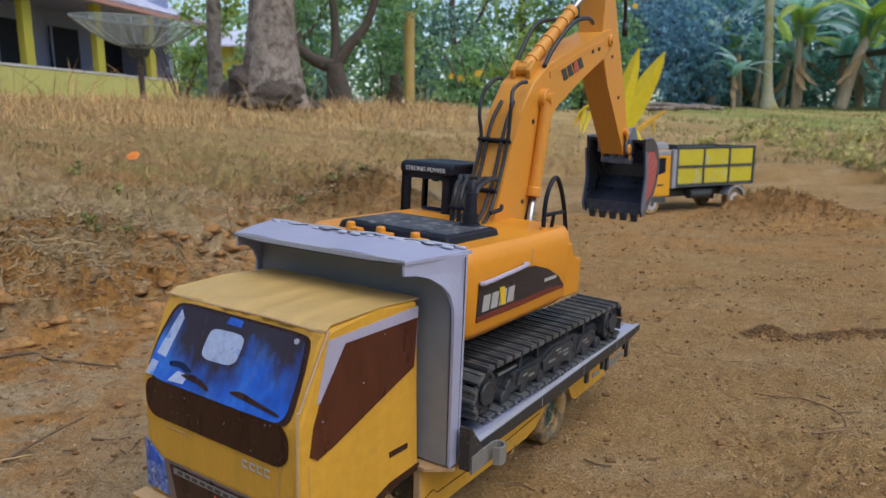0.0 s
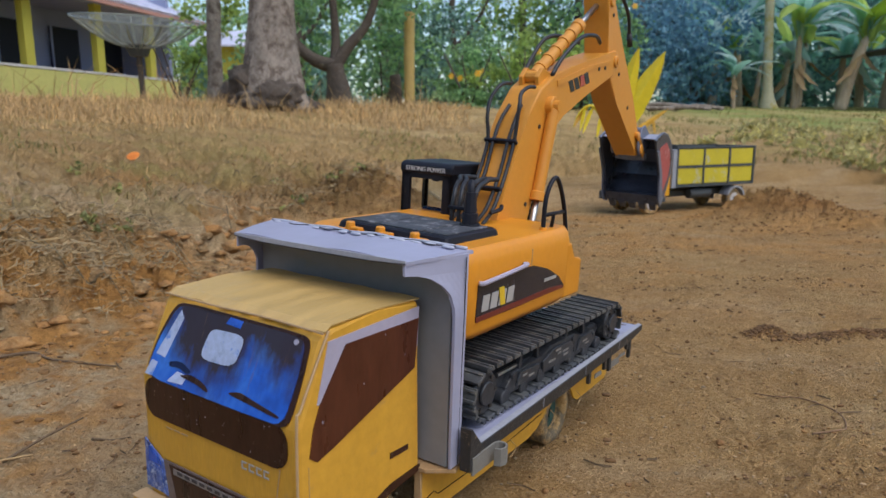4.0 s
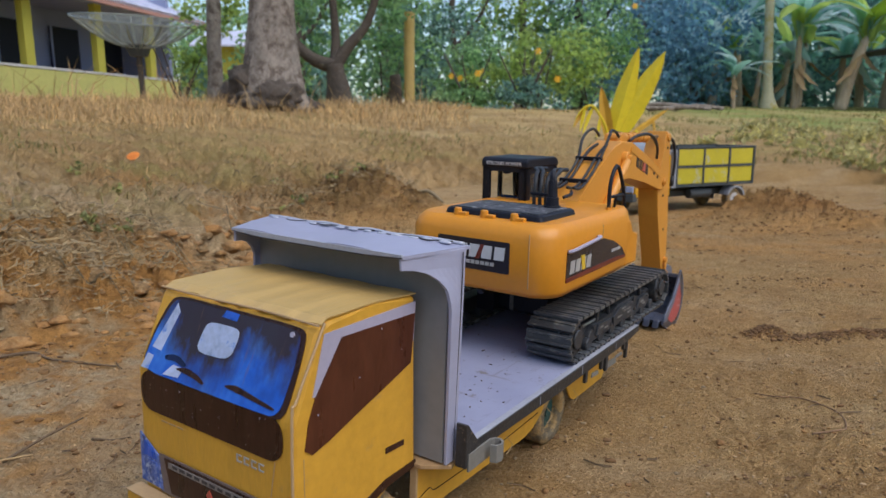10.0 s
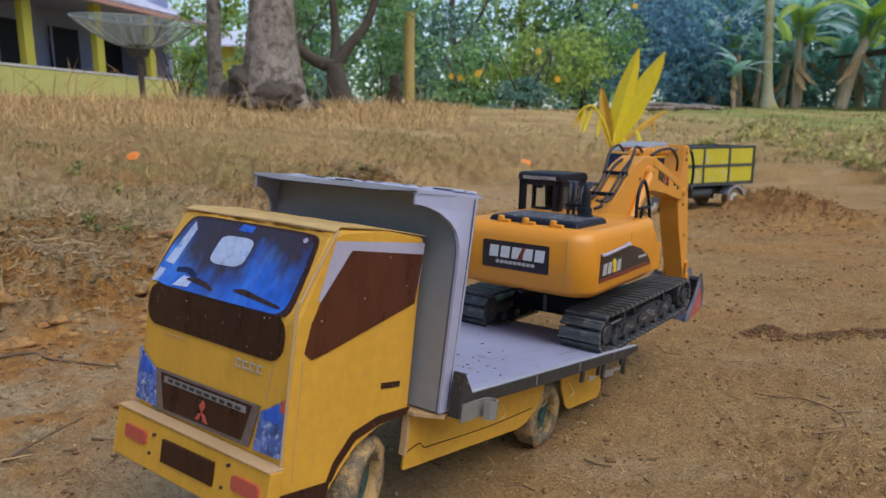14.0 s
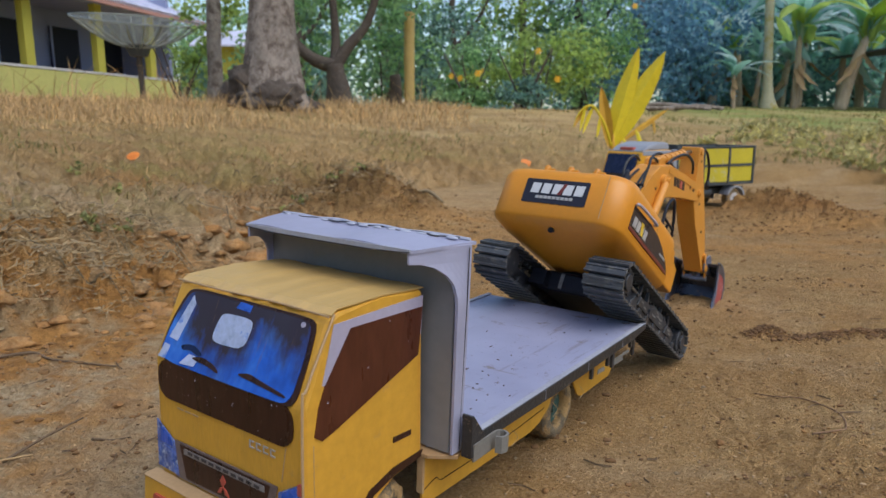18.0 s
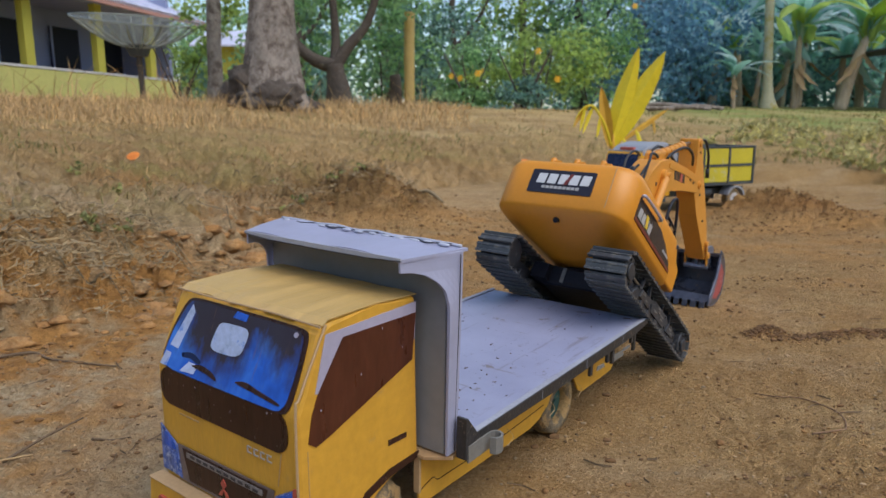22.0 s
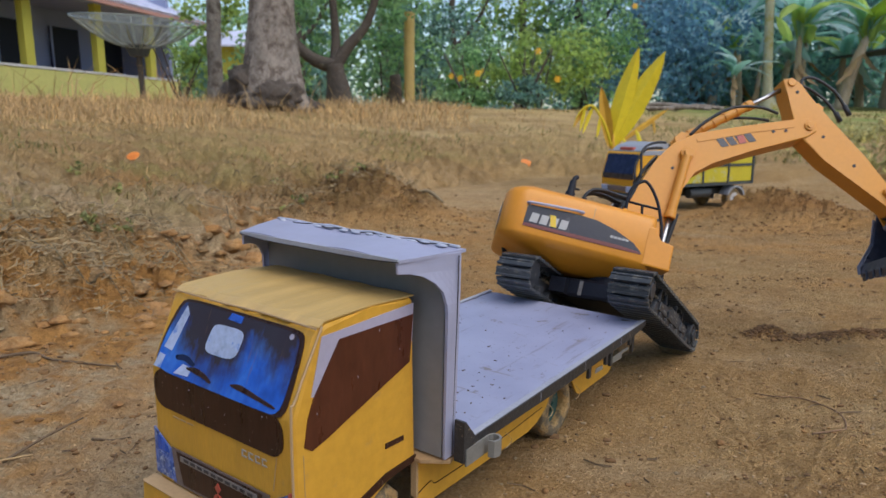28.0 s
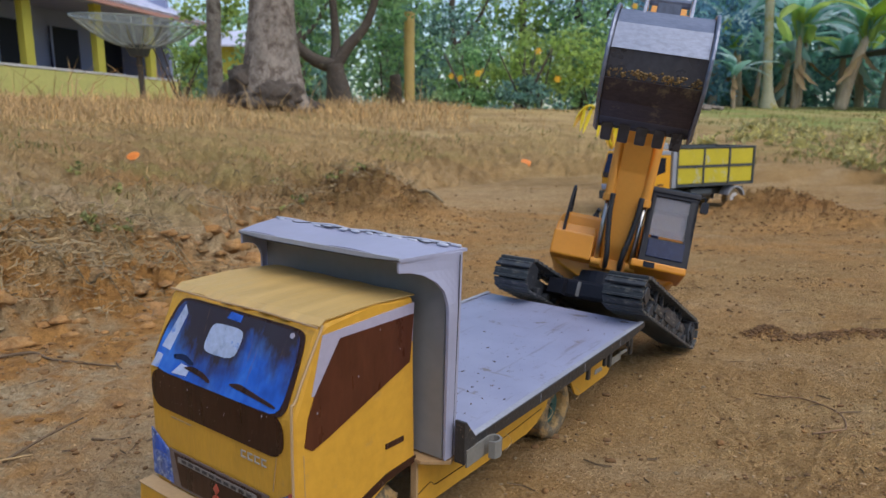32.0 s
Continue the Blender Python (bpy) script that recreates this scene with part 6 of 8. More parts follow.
def grass_everywhere():
    rng = random.Random(11)
    straw, green, weed, low, wisps = [], [], [], [], []
    while len(straw) < 22000:  # dry stand before the house and the old tree
        y = 3.0 + 7.0 * rng.random() ** 1.3
        x = rng.uniform(-0.72, 0.04) * y
        b = beyond_foot(x, y)
        if b < 1.5 or noise.noise(Vector((x * 1.1, y * 1.1, 4))) < rng.uniform(-0.7, 0.3):
            continue
        tall = 0.19 * rng.random() ** 1.4 * step(0.9, 2.4, b) * (0.6 + 0.8 * noise.noise(Vector((x * 0.9, y * 0.9, 14))))
        straw.append((x, y, height(x, y), 0.025 + max(0, tall), 0.0008 + 0.0003 * y))
    while len(low) < 6000:  # short dead tufts on the bank and the field
        y = 1.2 + 8 * rng.random() ** 1.2
        x = rng.uniform(-0.72, 0.70) * y
        b = beyond_foot(x, y)
        if b < 0.18 or noise.noise(Vector((x * 2.3, y * 2.3, 9))) < rng.uniform(-0.3, 0.5) + (0.42 if x > 0.2 * y else 0):
            continue
        low.append((x, y, height(x, y), rng.uniform(0.012, 0.05) * (0.7 if x > 0.2 * y else 1) * step(0.8, 3.0, y), 0.0006 + 0.0004 * y))
    while len(green) < 4200:
        y = 1.6 + 9 * rng.random()
        x = rng.uniform(-0.72, 0.72) * y
        b = beyond_foot(x, y)
        if b < 0.3 or noise.noise(Vector((x * 1.4, y * 1.4, 21))) < rng.uniform(0.0, 0.5) - (0.12 if x > 0.45 * y else -0.12 if x < -0.1 * y else 0):
            continue
        green.append((x, y, height(x, y), rng.uniform(0.015, 0.05), 0.0010 + 0.0005 * y))
    while len(weed) < 700:  # weeds along the yard's far edge
        y = rng.uniform(3.7, 7.5)
        x = rng.uniform(0.40, 0.72) * y
        if beyond_foot(x, y) < 0.1 or noise.noise(Vector((x * 1.7, y * 1.7, 2))) < rng.uniform(-0.1, 0.5):
            continue
        weed.append((x, y, height(x, y), rng.uniform(0.03, 0.12), 0.002 + 0.001 * rng.random()))
    while len(wisps) < 170:  # long bent stalks by the old tree and before the house
        y = rng.uniform(4.4, 7.0)
        x = rng.uniform(-0.68, -0.02) * y
        if noise.noise(Vector((x * 1.6, y * 1.6, 33))) < rng.uniform(-0.1, 0.5):
            continue
        wisps.append((x, y, height(x, y), rng.uniform(0.16, 0.42), 0.003 + 0.001 * rng.random()))
    blades("dry_grass", "straw", straw, "dry straw-coloured grass on the bank", "grass", 0.9)
    blades("dead_tufts", "straw", low, "short dead grass tufts on the bank and field", "grass", 1.2)
    blades("green_grass", "grass", green, "short green grass in patches", "grass", 1.0)
    blades("weeds", "weed", weed, "yellow-green weeds along the yard's edge", "weeds", 1.0)
    blades("tall_stalks", "straw", wisps, "long bent dry stalks by the old tree", "grass", 1.3)


M["weed"] = paint("weed", (0.34, 0.28, 0.09), 0.7, var=0.25, pick="island", spread=0.4)
grass_everywhere()


def leaf_cloud(name, material, blobs, count, size, seed, parent=None, label="", drop=0.25):
    """A crown: many folded leaves set in uneven clumps, thinner towards the middle. blobs: x, y, z, rx, ry, rz."""
    rng = np.random.default_rng(seed)
    verts, faces = [], []
    share_ = np.array([b[3] * b[4] * b[5] for b in blobs]) ** 0.67
    share_ = share_ / share_.sum()
    for b, part_ in zip(blobs, share_):
        n = max(8, int(count * part_))
        clumps = max(5, n // 22)
        way = rng.normal(size=(clumps, 3))
        way /= np.linalg.norm(way, axis=1)[:, None]
        mid = way * (0.45 + 0.6 * rng.random((clumps, 1)))
        pick = rng.integers(0, clumps, n)
        c = (mid[pick] + rng.normal(scale=0.16, size=(n, 3))) * np.array(b[3:6]) + np.array(b[:3])
        d = rng.normal(size=(n, 3))
        d[:, 2] -= drop
        d /= np.linalg.norm(d, axis=1)[:, None]
        s = np.cross(d, rng.normal(size=(n, 3)))
        s /= np.linalg.norm(s, axis=1)[:, None]
        up = np.cross(s, d)
        ln = size * rng.uniform(0.55, 1.35, (n, 1))
        wd = ln * rng.uniform(0.22, 0.34, (n, 1))
        base, tip = c - d * ln * 0.5, c + d * ln * 0.5
        k0 = len(verts)
        q = np.stack([base, c + s * wd + up * wd * 0.35 - d * ln * 0.05, tip, c - s * wd + up * wd * 0.35 - d * ln * 0.05], 1).reshape(-1, 3)
        verts += q.tolist()
        idx = (k0 + 4 * np.arange(n))[:, None]
        faces += np.concatenate([idx + [0, 1, 2], idx + [0, 2, 3]], 1).reshape(-1, 3).tolist()
    me = mesh_of(name, verts, faces, M[material])
    ob = new(name, me)
    ob.parent = parent
    if label:
        ob["label"] = label
    return ob


def limb(parent, pts, r0, r1, material, seg=10, name="limb"):
    return part(name, tube(pts, r0, seg, None, 4, (r0, r1)), M[material], parent, smooth=True)


def tree(x, y, trunk, limbs, r, material, crowns, label, category="tree", seed=0, flare=0.0):
    """A tree: trunk and limbs as points over its foot, crowns as (material, blobs, count, size)."""
    z = height(x, y) - 0.05
    t = thing("tree", label, category, "trees round the yard", pose(x, y, z))
    bm = tube([(0, 0, 0), *trunk], r, 16, None, 5, (r, r * 0.7))
    rng = random.Random(seed)
    for v in bm.verts:
        f = max(0.0, 1 - v.co.z / (5 * r))
        a = math.atan2(v.co.y, v.co.x)
        k = 1 + flare * f * f * (1 + 0.5 * math.sin(a * 4 + seed)) + 0.06 * noise.noise(v.co * (2.5 / r * 0.4)) + 0.03 * rng.uniform(-1, 1)
        v.co.x *= k
        v.co.y *= k
    part("trunk", bm, M[material], t, smooth=True)
    for pts, a, b in limbs:
        limb(t, pts, a, b, material)
    for i, (mt, blobs, n, size) in enumerate(crowns):
        leaf_cloud("crown", mt, blobs, n, size, seed * 10 + i, t)
    return t


def build_trees():
    tree(-1.46, 6.0, [(0.0, 0, 0.5), (0.03, 0, 1.2), (0.0, 0.05, 2.4), (0.1, 0.1, 3.4)], [([(0, 0, 2.4), (-0.8, 0.1, 3.0), (-1.7, 0, 3.5)], 0.12, 0.04), ([(0.05, 0, 2.8), (0.8, 0.2, 3.4), (1.4, 0.1, 4.0)], 0.11, 0.04)], 0.215, "bark", [("leaf_green", [(-1.2, 0.3, 3.4, 1.5, 1.3, 0.9), (0.8, 0.2, 3.9, 1.6, 1.4, 1.0)], 2600, 0.15)], "old tree with a thick pale scarred trunk and dark roots", seed=3, flare=0.55)
    old = scene.objects["tree"]
    for k in range(11):
        a = radians(33 * k + 7 * math.sin(k * 2.3))
        ln = 0.34 + 0.10 * math.sin(k * 1.7)
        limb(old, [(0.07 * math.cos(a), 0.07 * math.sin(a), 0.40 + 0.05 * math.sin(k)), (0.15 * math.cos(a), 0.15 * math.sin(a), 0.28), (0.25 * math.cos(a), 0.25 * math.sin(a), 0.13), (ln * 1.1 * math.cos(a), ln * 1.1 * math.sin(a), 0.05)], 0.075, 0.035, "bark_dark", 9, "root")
    for x, y, z, sx, sz, k in ((-0.13, -0.10, 0.24, 0.21, 0.24, 0), (-0.28, -0.04, 0.14, 0.17, 0.17, 1), (0.06, -0.20, 0.13, 0.22, 0.15, 2), (-0.10, -0.22, 0.08, 0.22, 0.11, 3)):
        bm = bmesh.new()
        bmesh.ops.create_icosphere(bm, subdivisions=4, radius=1)
        for v in bm.verts:
            q = v.co * 1.0
            g = 1 + 0.35 * noise.noise(q * 1.9 + Vector((k * 5, 0, 0))) + 0.22 * noise.noise(q * 4.3) - 0.22 * abs(noise.noise(q * 7 + Vector((0, k, 0))))
            v.co = Vector((q.x * sx, q.y * 0.16, q.z * sz)) * g
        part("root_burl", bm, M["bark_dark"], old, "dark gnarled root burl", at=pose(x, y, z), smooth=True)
    tree(-2.45, 7.5, [(0.02, 0, 0.7), (0.04, 0, 1.6), (0.0, 0, 2.6)], [([(0.03, 0, 1.7), (-0.5, 0.1, 2.1), (-0.9, 0, 2.3)], 0.03, 0.012), ([(0.03, 0, 1.9), (0.5, 0.1, 2.3)], 0.03, 0.012)], 0.085, "bark", [("leaf_light", [(-0.6, 0.2, 1.75, 0.75, 0.5, 0.28), (0.3, 0.2, 1.65, 0.55, 0.4, 0.25), (-0.1, 0, 2.4, 1.1, 0.8, 0.5)], 1500, 0.11)], "slender tree with a grey-brown trunk", seed=5, flare=0.3)
    tree(-1.33, 9.0, [(-0.02, 0, 0.35), (-0.06, 0, 0.62)], [([(-0.06, 0, 0.60), (-0.28, 0, 0.66), (-0.52, 0, 0.85), (-0.75, 0, 1.3)], 0.10, 0.05), ([(-0.05, 0, 0.6), (0.12, 0.05, 0.85), (0.36, 0.1, 1.15), (0.55, 0.1, 1.7)], 0.09, 0.04), ([(-0.06, 0, 0.6), (-0.05, 0.1, 1.0), (-0.10, 0.1, 1.7)], 0.075, 0.04)], 0.15, "bark_dark", [("leaf_green", [(-0.6, 0.6, 1.7, 0.9, 0.6, 0.5), (0.5, 0.8, 1.9, 1.0, 0.7, 0.55), (-0.2, 0.9, 0.9, 0.8, 0.3, 0.3)], 2300, 0.12)], "dark forked tree with spreading low limbs", seed=7, flare=0.35)
    # a wall of mixed trees behind the field
    rows = [
        (-5.4, 26.0, "leaf_light", 2.0, 2.2, 0.2), (-8.5, 26.0, "leaf_green", 1.7, 2.0, 0.17), (-9.5, 28.0, "leaf_light", 2.0, 2.4, 0.2), (-2.7, 13.0, "leaf_green", 1.2, 1.5, 0.12), (-1.2, 14.5, "leaf_green", 1.4, 1.6, 0.12), (0.2, 13.5, "leaf_green", 1.2, 1.5, 0.12),
        (1.5, 14.0, "leaf_light", 1.1, 1.9, 0.12), (2.6, 13.5, "leaf_green", 1.1, 1.9, 0.13), (3.7, 13.0, "leaf_blue_shade", 1.2, 1.9, 0.12), (4.9, 13.8, "leaf_blue_shade", 1.3, 2.0, 0.12), (6.4, 15.0, "leaf_blue_shade", 1.5, 2.1, 0.13), (8.2, 15.5, "leaf_green", 1.5, 2.1, 0.14), (10.2, 15.5, "leaf_green", 1.6, 2.2, 0.14)]
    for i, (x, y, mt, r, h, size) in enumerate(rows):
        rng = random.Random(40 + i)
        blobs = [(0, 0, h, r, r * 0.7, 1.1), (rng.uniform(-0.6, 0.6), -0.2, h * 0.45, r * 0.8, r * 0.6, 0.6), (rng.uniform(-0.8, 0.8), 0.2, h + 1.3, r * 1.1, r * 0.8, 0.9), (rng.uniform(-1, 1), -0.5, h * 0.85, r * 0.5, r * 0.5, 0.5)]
        tree(x, y, [(0.05, 0, 0.8), (rng.uniform(-0.1, 0.1), 0, 1.8), (0, 0, h + 1.2)], [([(0, 0, 1.2), (0.5, 0, 1.8), (0.8, 0, 2.5)], 0.05, 0.02)], rng.uniform(0.07, 0.13), "bark_dark" if i % 2 else "bark", [(mt, blobs, 2900 if 3 < x < 6 else 1900, size), ("leaf_deep_shade" if mt != "leaf_light" else "leaf_green", [(0, 0.5, h * 0.6, r, 0.4, 1.2)], 900 if x < 6 else 250, size * 1.2)], "leafy tree at the edge of the wood" if mt != "leaf_blue_shade" else "dense tree at the edge of the wood, blue shade in its leaf colour", seed=20 + i)


def shrub(x, y, blobs, material, n, size, label, seed, flowers=0):
    z = height(x, y)
    s = thing("shrub", label, "shrub", "shrubs before the wood", pose(x, y, z - 0.02))
    rng = random.Random(seed)
    for k in range(5):
        a = rng.uniform(0, 6.28)
        limb(s, [(0, 0, 0), (0.12 * math.cos(a), 0.1 * math.sin(a), 0.3), (0.34 * math.cos(a), 0.2 * math.sin(a), 0.75)], 0.018, 0.006, "bark_dark", 6, "stem")
    leaf_cloud("crown", material, blobs, n, size, seed, s)
    for k in range(flowers):
        b = rng.choice(blobs)
        bm = bmesh.new()
        for i in range(6):
            a = 6.283 * i / 6
            prism([(0, 0), (0.035 * math.cos(a - 0.4), 0.035 * math.sin(a - 0.4)), (0.05 * math.cos(a), 0.05 * math.sin(a)), (0.035 * math.cos(a + 0.4), 0.035 * math.sin(a + 0.4))], -0.003, 0.003, "y", bm=bm)
        part("flower", bm, M["flower"], s, "orange-yellow flower", at=pose(b[0] + rng.uniform(-0.9, 0.9) * b[3], b[1] - b[4] * 0.95, b[2] + rng.uniform(-0.6, 0.8) * b[5]))


def build_shrubs():
    shrub(1.28, 9.2, [(0, 0, 0.55, 0.55, 0.4, 0.45), (-0.5, 0.2, 0.4, 0.4, 0.3, 0.3), (0.5, 0.2, 0.7, 0.5, 0.4, 0.45)], "leaf_light", 1900, 0.085, "flowering yellow-green shrub before the wood", 60, 4)
    shrub(0.55, 10.2, [(0, 0, 0.6, 0.5, 0.4, 0.55), (-0.4, 0, 0.3, 0.4, 0.3, 0.25)], "leaf_green", 1500, 0.085, "flowering green shrub before the wood", 61, 3)
    shrub(1.0, 8.6, [(0, 0, 0.22, 0.35, 0.2, 0.2)], "leaf_deep_shade", 500, 0.08, "low dark green shrub at the field's edge", 62)
    shrub(0.35, 9.3, [(0, 0, 0.16, 0.5, 0.2, 0.13)], "leaf_green", 600, 0.07, "low spreading green shrub at the field's edge", 63)
    shrub(2.2, 10.5, [(0, 0, 0.6, 0.7, 0.4, 0.6), (0.3, 0, 1.2, 0.6, 0.4, 0.5)], "leaf_green", 1500, 0.1, "tall green shrub before the wood", 64, 1)
    shrub(3.1, 11.0, [(0, 0, 0.6, 0.8, 0.4, 0.6), (0.4, 0, 1.3, 0.8, 0.4, 0.6)], "leaf_blue_shade", 1700, 0.1, "tall shrub with blue-green shade in its leaf colour", 65)
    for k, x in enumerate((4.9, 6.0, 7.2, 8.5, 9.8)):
        shrub(x, 13.6, [(0, 0, 0.3, 0.8, 0.4, 0.5), (0.3, 0, 0.9, 0.8, 0.4, 0.5)], "leaf_green" if k % 2 else "leaf_teal_shade", 1200, 0.13, "shaded green shrub behind the bananas", 90 + k)
    shrub(4.15, 11.6, [(0, 0, 0.6, 0.7, 0.4, 0.6), (0.1, 0, 1.3, 0.8, 0.4, 0.6)], "leaf_blue_shade", 1700, 0.1, "tall shrub with blue-green shade in its leaf colour", 66)
    shrub(-0.3, 11.5, [(0, 0, 0.5, 0.7, 0.4, 0.5), (0.1, 0, 1.2, 0.8, 0.4, 0.6)], "leaf_deep_shade", 1500, 0.1, "shaded green shrub in the undergrowth", 67)
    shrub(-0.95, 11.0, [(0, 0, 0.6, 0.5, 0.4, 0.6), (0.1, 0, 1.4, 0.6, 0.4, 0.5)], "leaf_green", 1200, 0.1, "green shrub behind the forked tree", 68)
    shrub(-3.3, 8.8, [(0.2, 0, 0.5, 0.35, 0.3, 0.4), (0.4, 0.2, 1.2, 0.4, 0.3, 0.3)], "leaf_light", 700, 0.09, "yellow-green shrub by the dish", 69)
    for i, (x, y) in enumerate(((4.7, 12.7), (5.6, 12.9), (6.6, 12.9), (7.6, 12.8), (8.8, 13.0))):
        shrub(x, y, [(0, 0, 0.4, 0.7, 0.4, 0.5), (0.1, 0, 1.2, 0.8, 0.4, 0.7), (0, 0.1, 2.0, 0.8, 0.4, 0.5)], "leaf_teal_shade", 1900, 0.15, "shaded green shrub under the trees", 70 + i)


def big_leaf(parent, m, length, width, arch, material, label="", torn=0.0, seed=0, fold=0.25, thick=True):
    """A long leaf with a midrib, arching over and drooping at its edges."""
    rng = random.Random(seed)
    n = 12
    rows = []
    for k in range(n + 1):
        f = k / n
        w = width * math.sin(math.pi * min(1, 0.06 + f * 0.94)) ** 0.7 * (1 if f < 0.98 else 0.2)
        x = length * (f - 0.10 * arch * f * f)
        z = length * arch * (0.55 * f - 0.95 * f * f)
        e = 1 - torn * rng.random()
        g = 1 - torn * rng.random()
        rows.append([Vector((x - 0.02 * length, w * e, z - fold * w * e)), Vector((x, 0, z)), Vector((x - 0.02 * length, -w * g, z - fold * w * g))])
    if thick:
        bm = slab(rows, (0, 0, -0.004 * length))
    else:
        bm = bmesh.new()
        grid = [[bm.verts.new(p) for p in r] for r in rows]
        for a, b in zip(grid, grid[1:]):
            for k in (0, 1):
                bm.faces.new((a[k], a[k + 1], b[k + 1], b[k]))
    return part("leaf", bm, M[material], parent, label, at=m)


def banana(x, y, lean, h, r, leaves, seed, size=1.0):
    z = height(x, y) - 0.03
    t = thing("banana_plant", "banana plant with broad arching blue-green leaves and a brown stem" if h > 0.8 else "young banana plant with light green leaves", "banana plant", "banana plants", pose(x, y, z))
    limb(t, [(0, 0, 0), (lean * 0.4, 0, h * 0.5), (lean, 0, h)], r, r * 0.6, "banana_stem", 12, "stem")
    rng = random.Random(seed)
    for k in range(leaves):
        a = 360 * k / leaves + rng.uniform(-25, 25)
        up = rng.uniform(30, 85)
        pick = rng.random()
        mt = "banana_pale" if pick < 0.5 else "banana_leaf" if pick < 0.82 else "banana_light"
        big_leaf(t, pose(lean, 0, h * rng.uniform(0.88, 1.0), 0, -up, a), rng.uniform(0.9, 1.4) * size, rng.uniform(0.11, 0.20) * size, rng.uniform(0.5, 1.5), mt, torn=0.35, seed=seed * 20 + k, fold=rng.uniform(0.1, 0.6), thick=False)
    for k in range(3):
        a = rng.uniform(0, 360)
        big_leaf(t, pose(lean * 0.8, 0, h * rng.uniform(0.6, 0.95), 0, 55, a), rng.uniform(0.5, 0.9) * size, 0.09 * size, -0.4, "banana_dead" if k else "banana_pale", "withered brown hanging leaf" if k else "", 0.6, seed * 31 + k)


def build_right_side():
    # smooth-stemmed palm
    z = height(5.1, 11.0)
    t = thing("palm_tree", "slim palm with a yellow-grey lichened trunk", "palm tree", "trees round the yard", pose(5.12, 11.0, z - 0.05))
    bm = tube([(0.02, 0, 0), (-0.02, 0, 0.5), (-0.06, 0, 1.2), (-0.10, 0, 2.2), (-0.12, 0, 4.0)], 0.1, 14, None, 8, (0.075, 0.062))
    for v in bm.verts:
        f = max(0, 1 - v.co.z / 0.5)
        v.co.x *= 1 + 1.2 * f * f
        v.co.y *= 1 + 1.2 * f * f
    part("trunk", bm, M["palm_bark"], t, smooth=True)
    for k in range(9):
        big_leaf(t, pose(-0.12, 0, 4.0, 0, -50, 40 * k), 1.9, 0.22, 0.9, "leaf_green", torn=0.6, seed=k, thick=False)
    banana(6.05, 10.6, 0.30, 1.10, 0.10, 14, 1, 1.0)
    banana(5.55, 11.0, 0.0, 1.20, 0.06, 13, 2, 1.0)
    banana(5.75, 11.3, 0.05, 1.05, 0.07, 9, 6, 0.9)
    banana(7.1, 11.2, 0.1, 1.1, 0.09, 13, 3, 1.0)
    banana(4.55, 10.9, -0.03, 0.55, 0.04, 9, 4, 0.55)
    banana(5.25, 12.4, -0.1, 1.1, 0.09, 11, 5, 1.0)
    banana(4.75, 12.3, 0.05, 0.9, 0.08, 10, 8, 0.95)
    banana(7.9, 10.9, -0.1, 1.1, 0.11, 10, 7, 1.0)
    banana(6.6, 11.6, 0.0, 0.85, 0.07, 10, 9, 0.75)
    banana(5.95, 12.3, 0.1, 0.85, 0.08, 11, 10, 0.9)
    banana(7.3, 12.2, -0.1, 0.9, 0.08, 10, 11, 0.9)
    banana(5.2, 11.6, 0.05, 0.7, 0.05, 9, 12, 0.65)
    # corner of a lean-to
    zb = height(6.2, 10.0)
    s = thing("lean_to", "dark corner of a lean-to shed on a pale post", "shed", m=pose(6.75, 10.0, zb))
    part("post", rod((0, 0, -0.05), (-0.02, 0, 0.95), 0.04, seg=10), M["fender_grey"], s)
    part("post", rod((1.6, 0, -0.05), (1.6, 0, 0.98), 0.04, seg=10), M["fender_grey"], s)
    part("roof", prism([(-0.42, 0.88), (-0.42, 0.90), (2.0, 1.05), (2.0, 1.02)], -0.1, 1.6), M["shed_dark"], s, "dark sheet roof")
    # fallen poles at the field's edge
    for k, (x, y, a, ln) in enumerate(((2.55, 9.0, 4, 0.9), (3.1, 9.1, -6, 0.8), (3.4, 9.25, 8, 0.7), (2.9, 9.35, 2, 1.1))):
        bm = tube([(-ln / 2, 0, 0.04), (0, 0.03, 0.06 + 0.015 * k), (ln / 2, 0, 0.05)], 0.028, 8, None, 4)
        tagged(part("fallen_branch", bm, M["bark"], None, at=pose(x, y, height(x, y), 0, 0, a), smooth=True), "grey fallen branch lying at the wood's edge", "branch", "fallen branches")


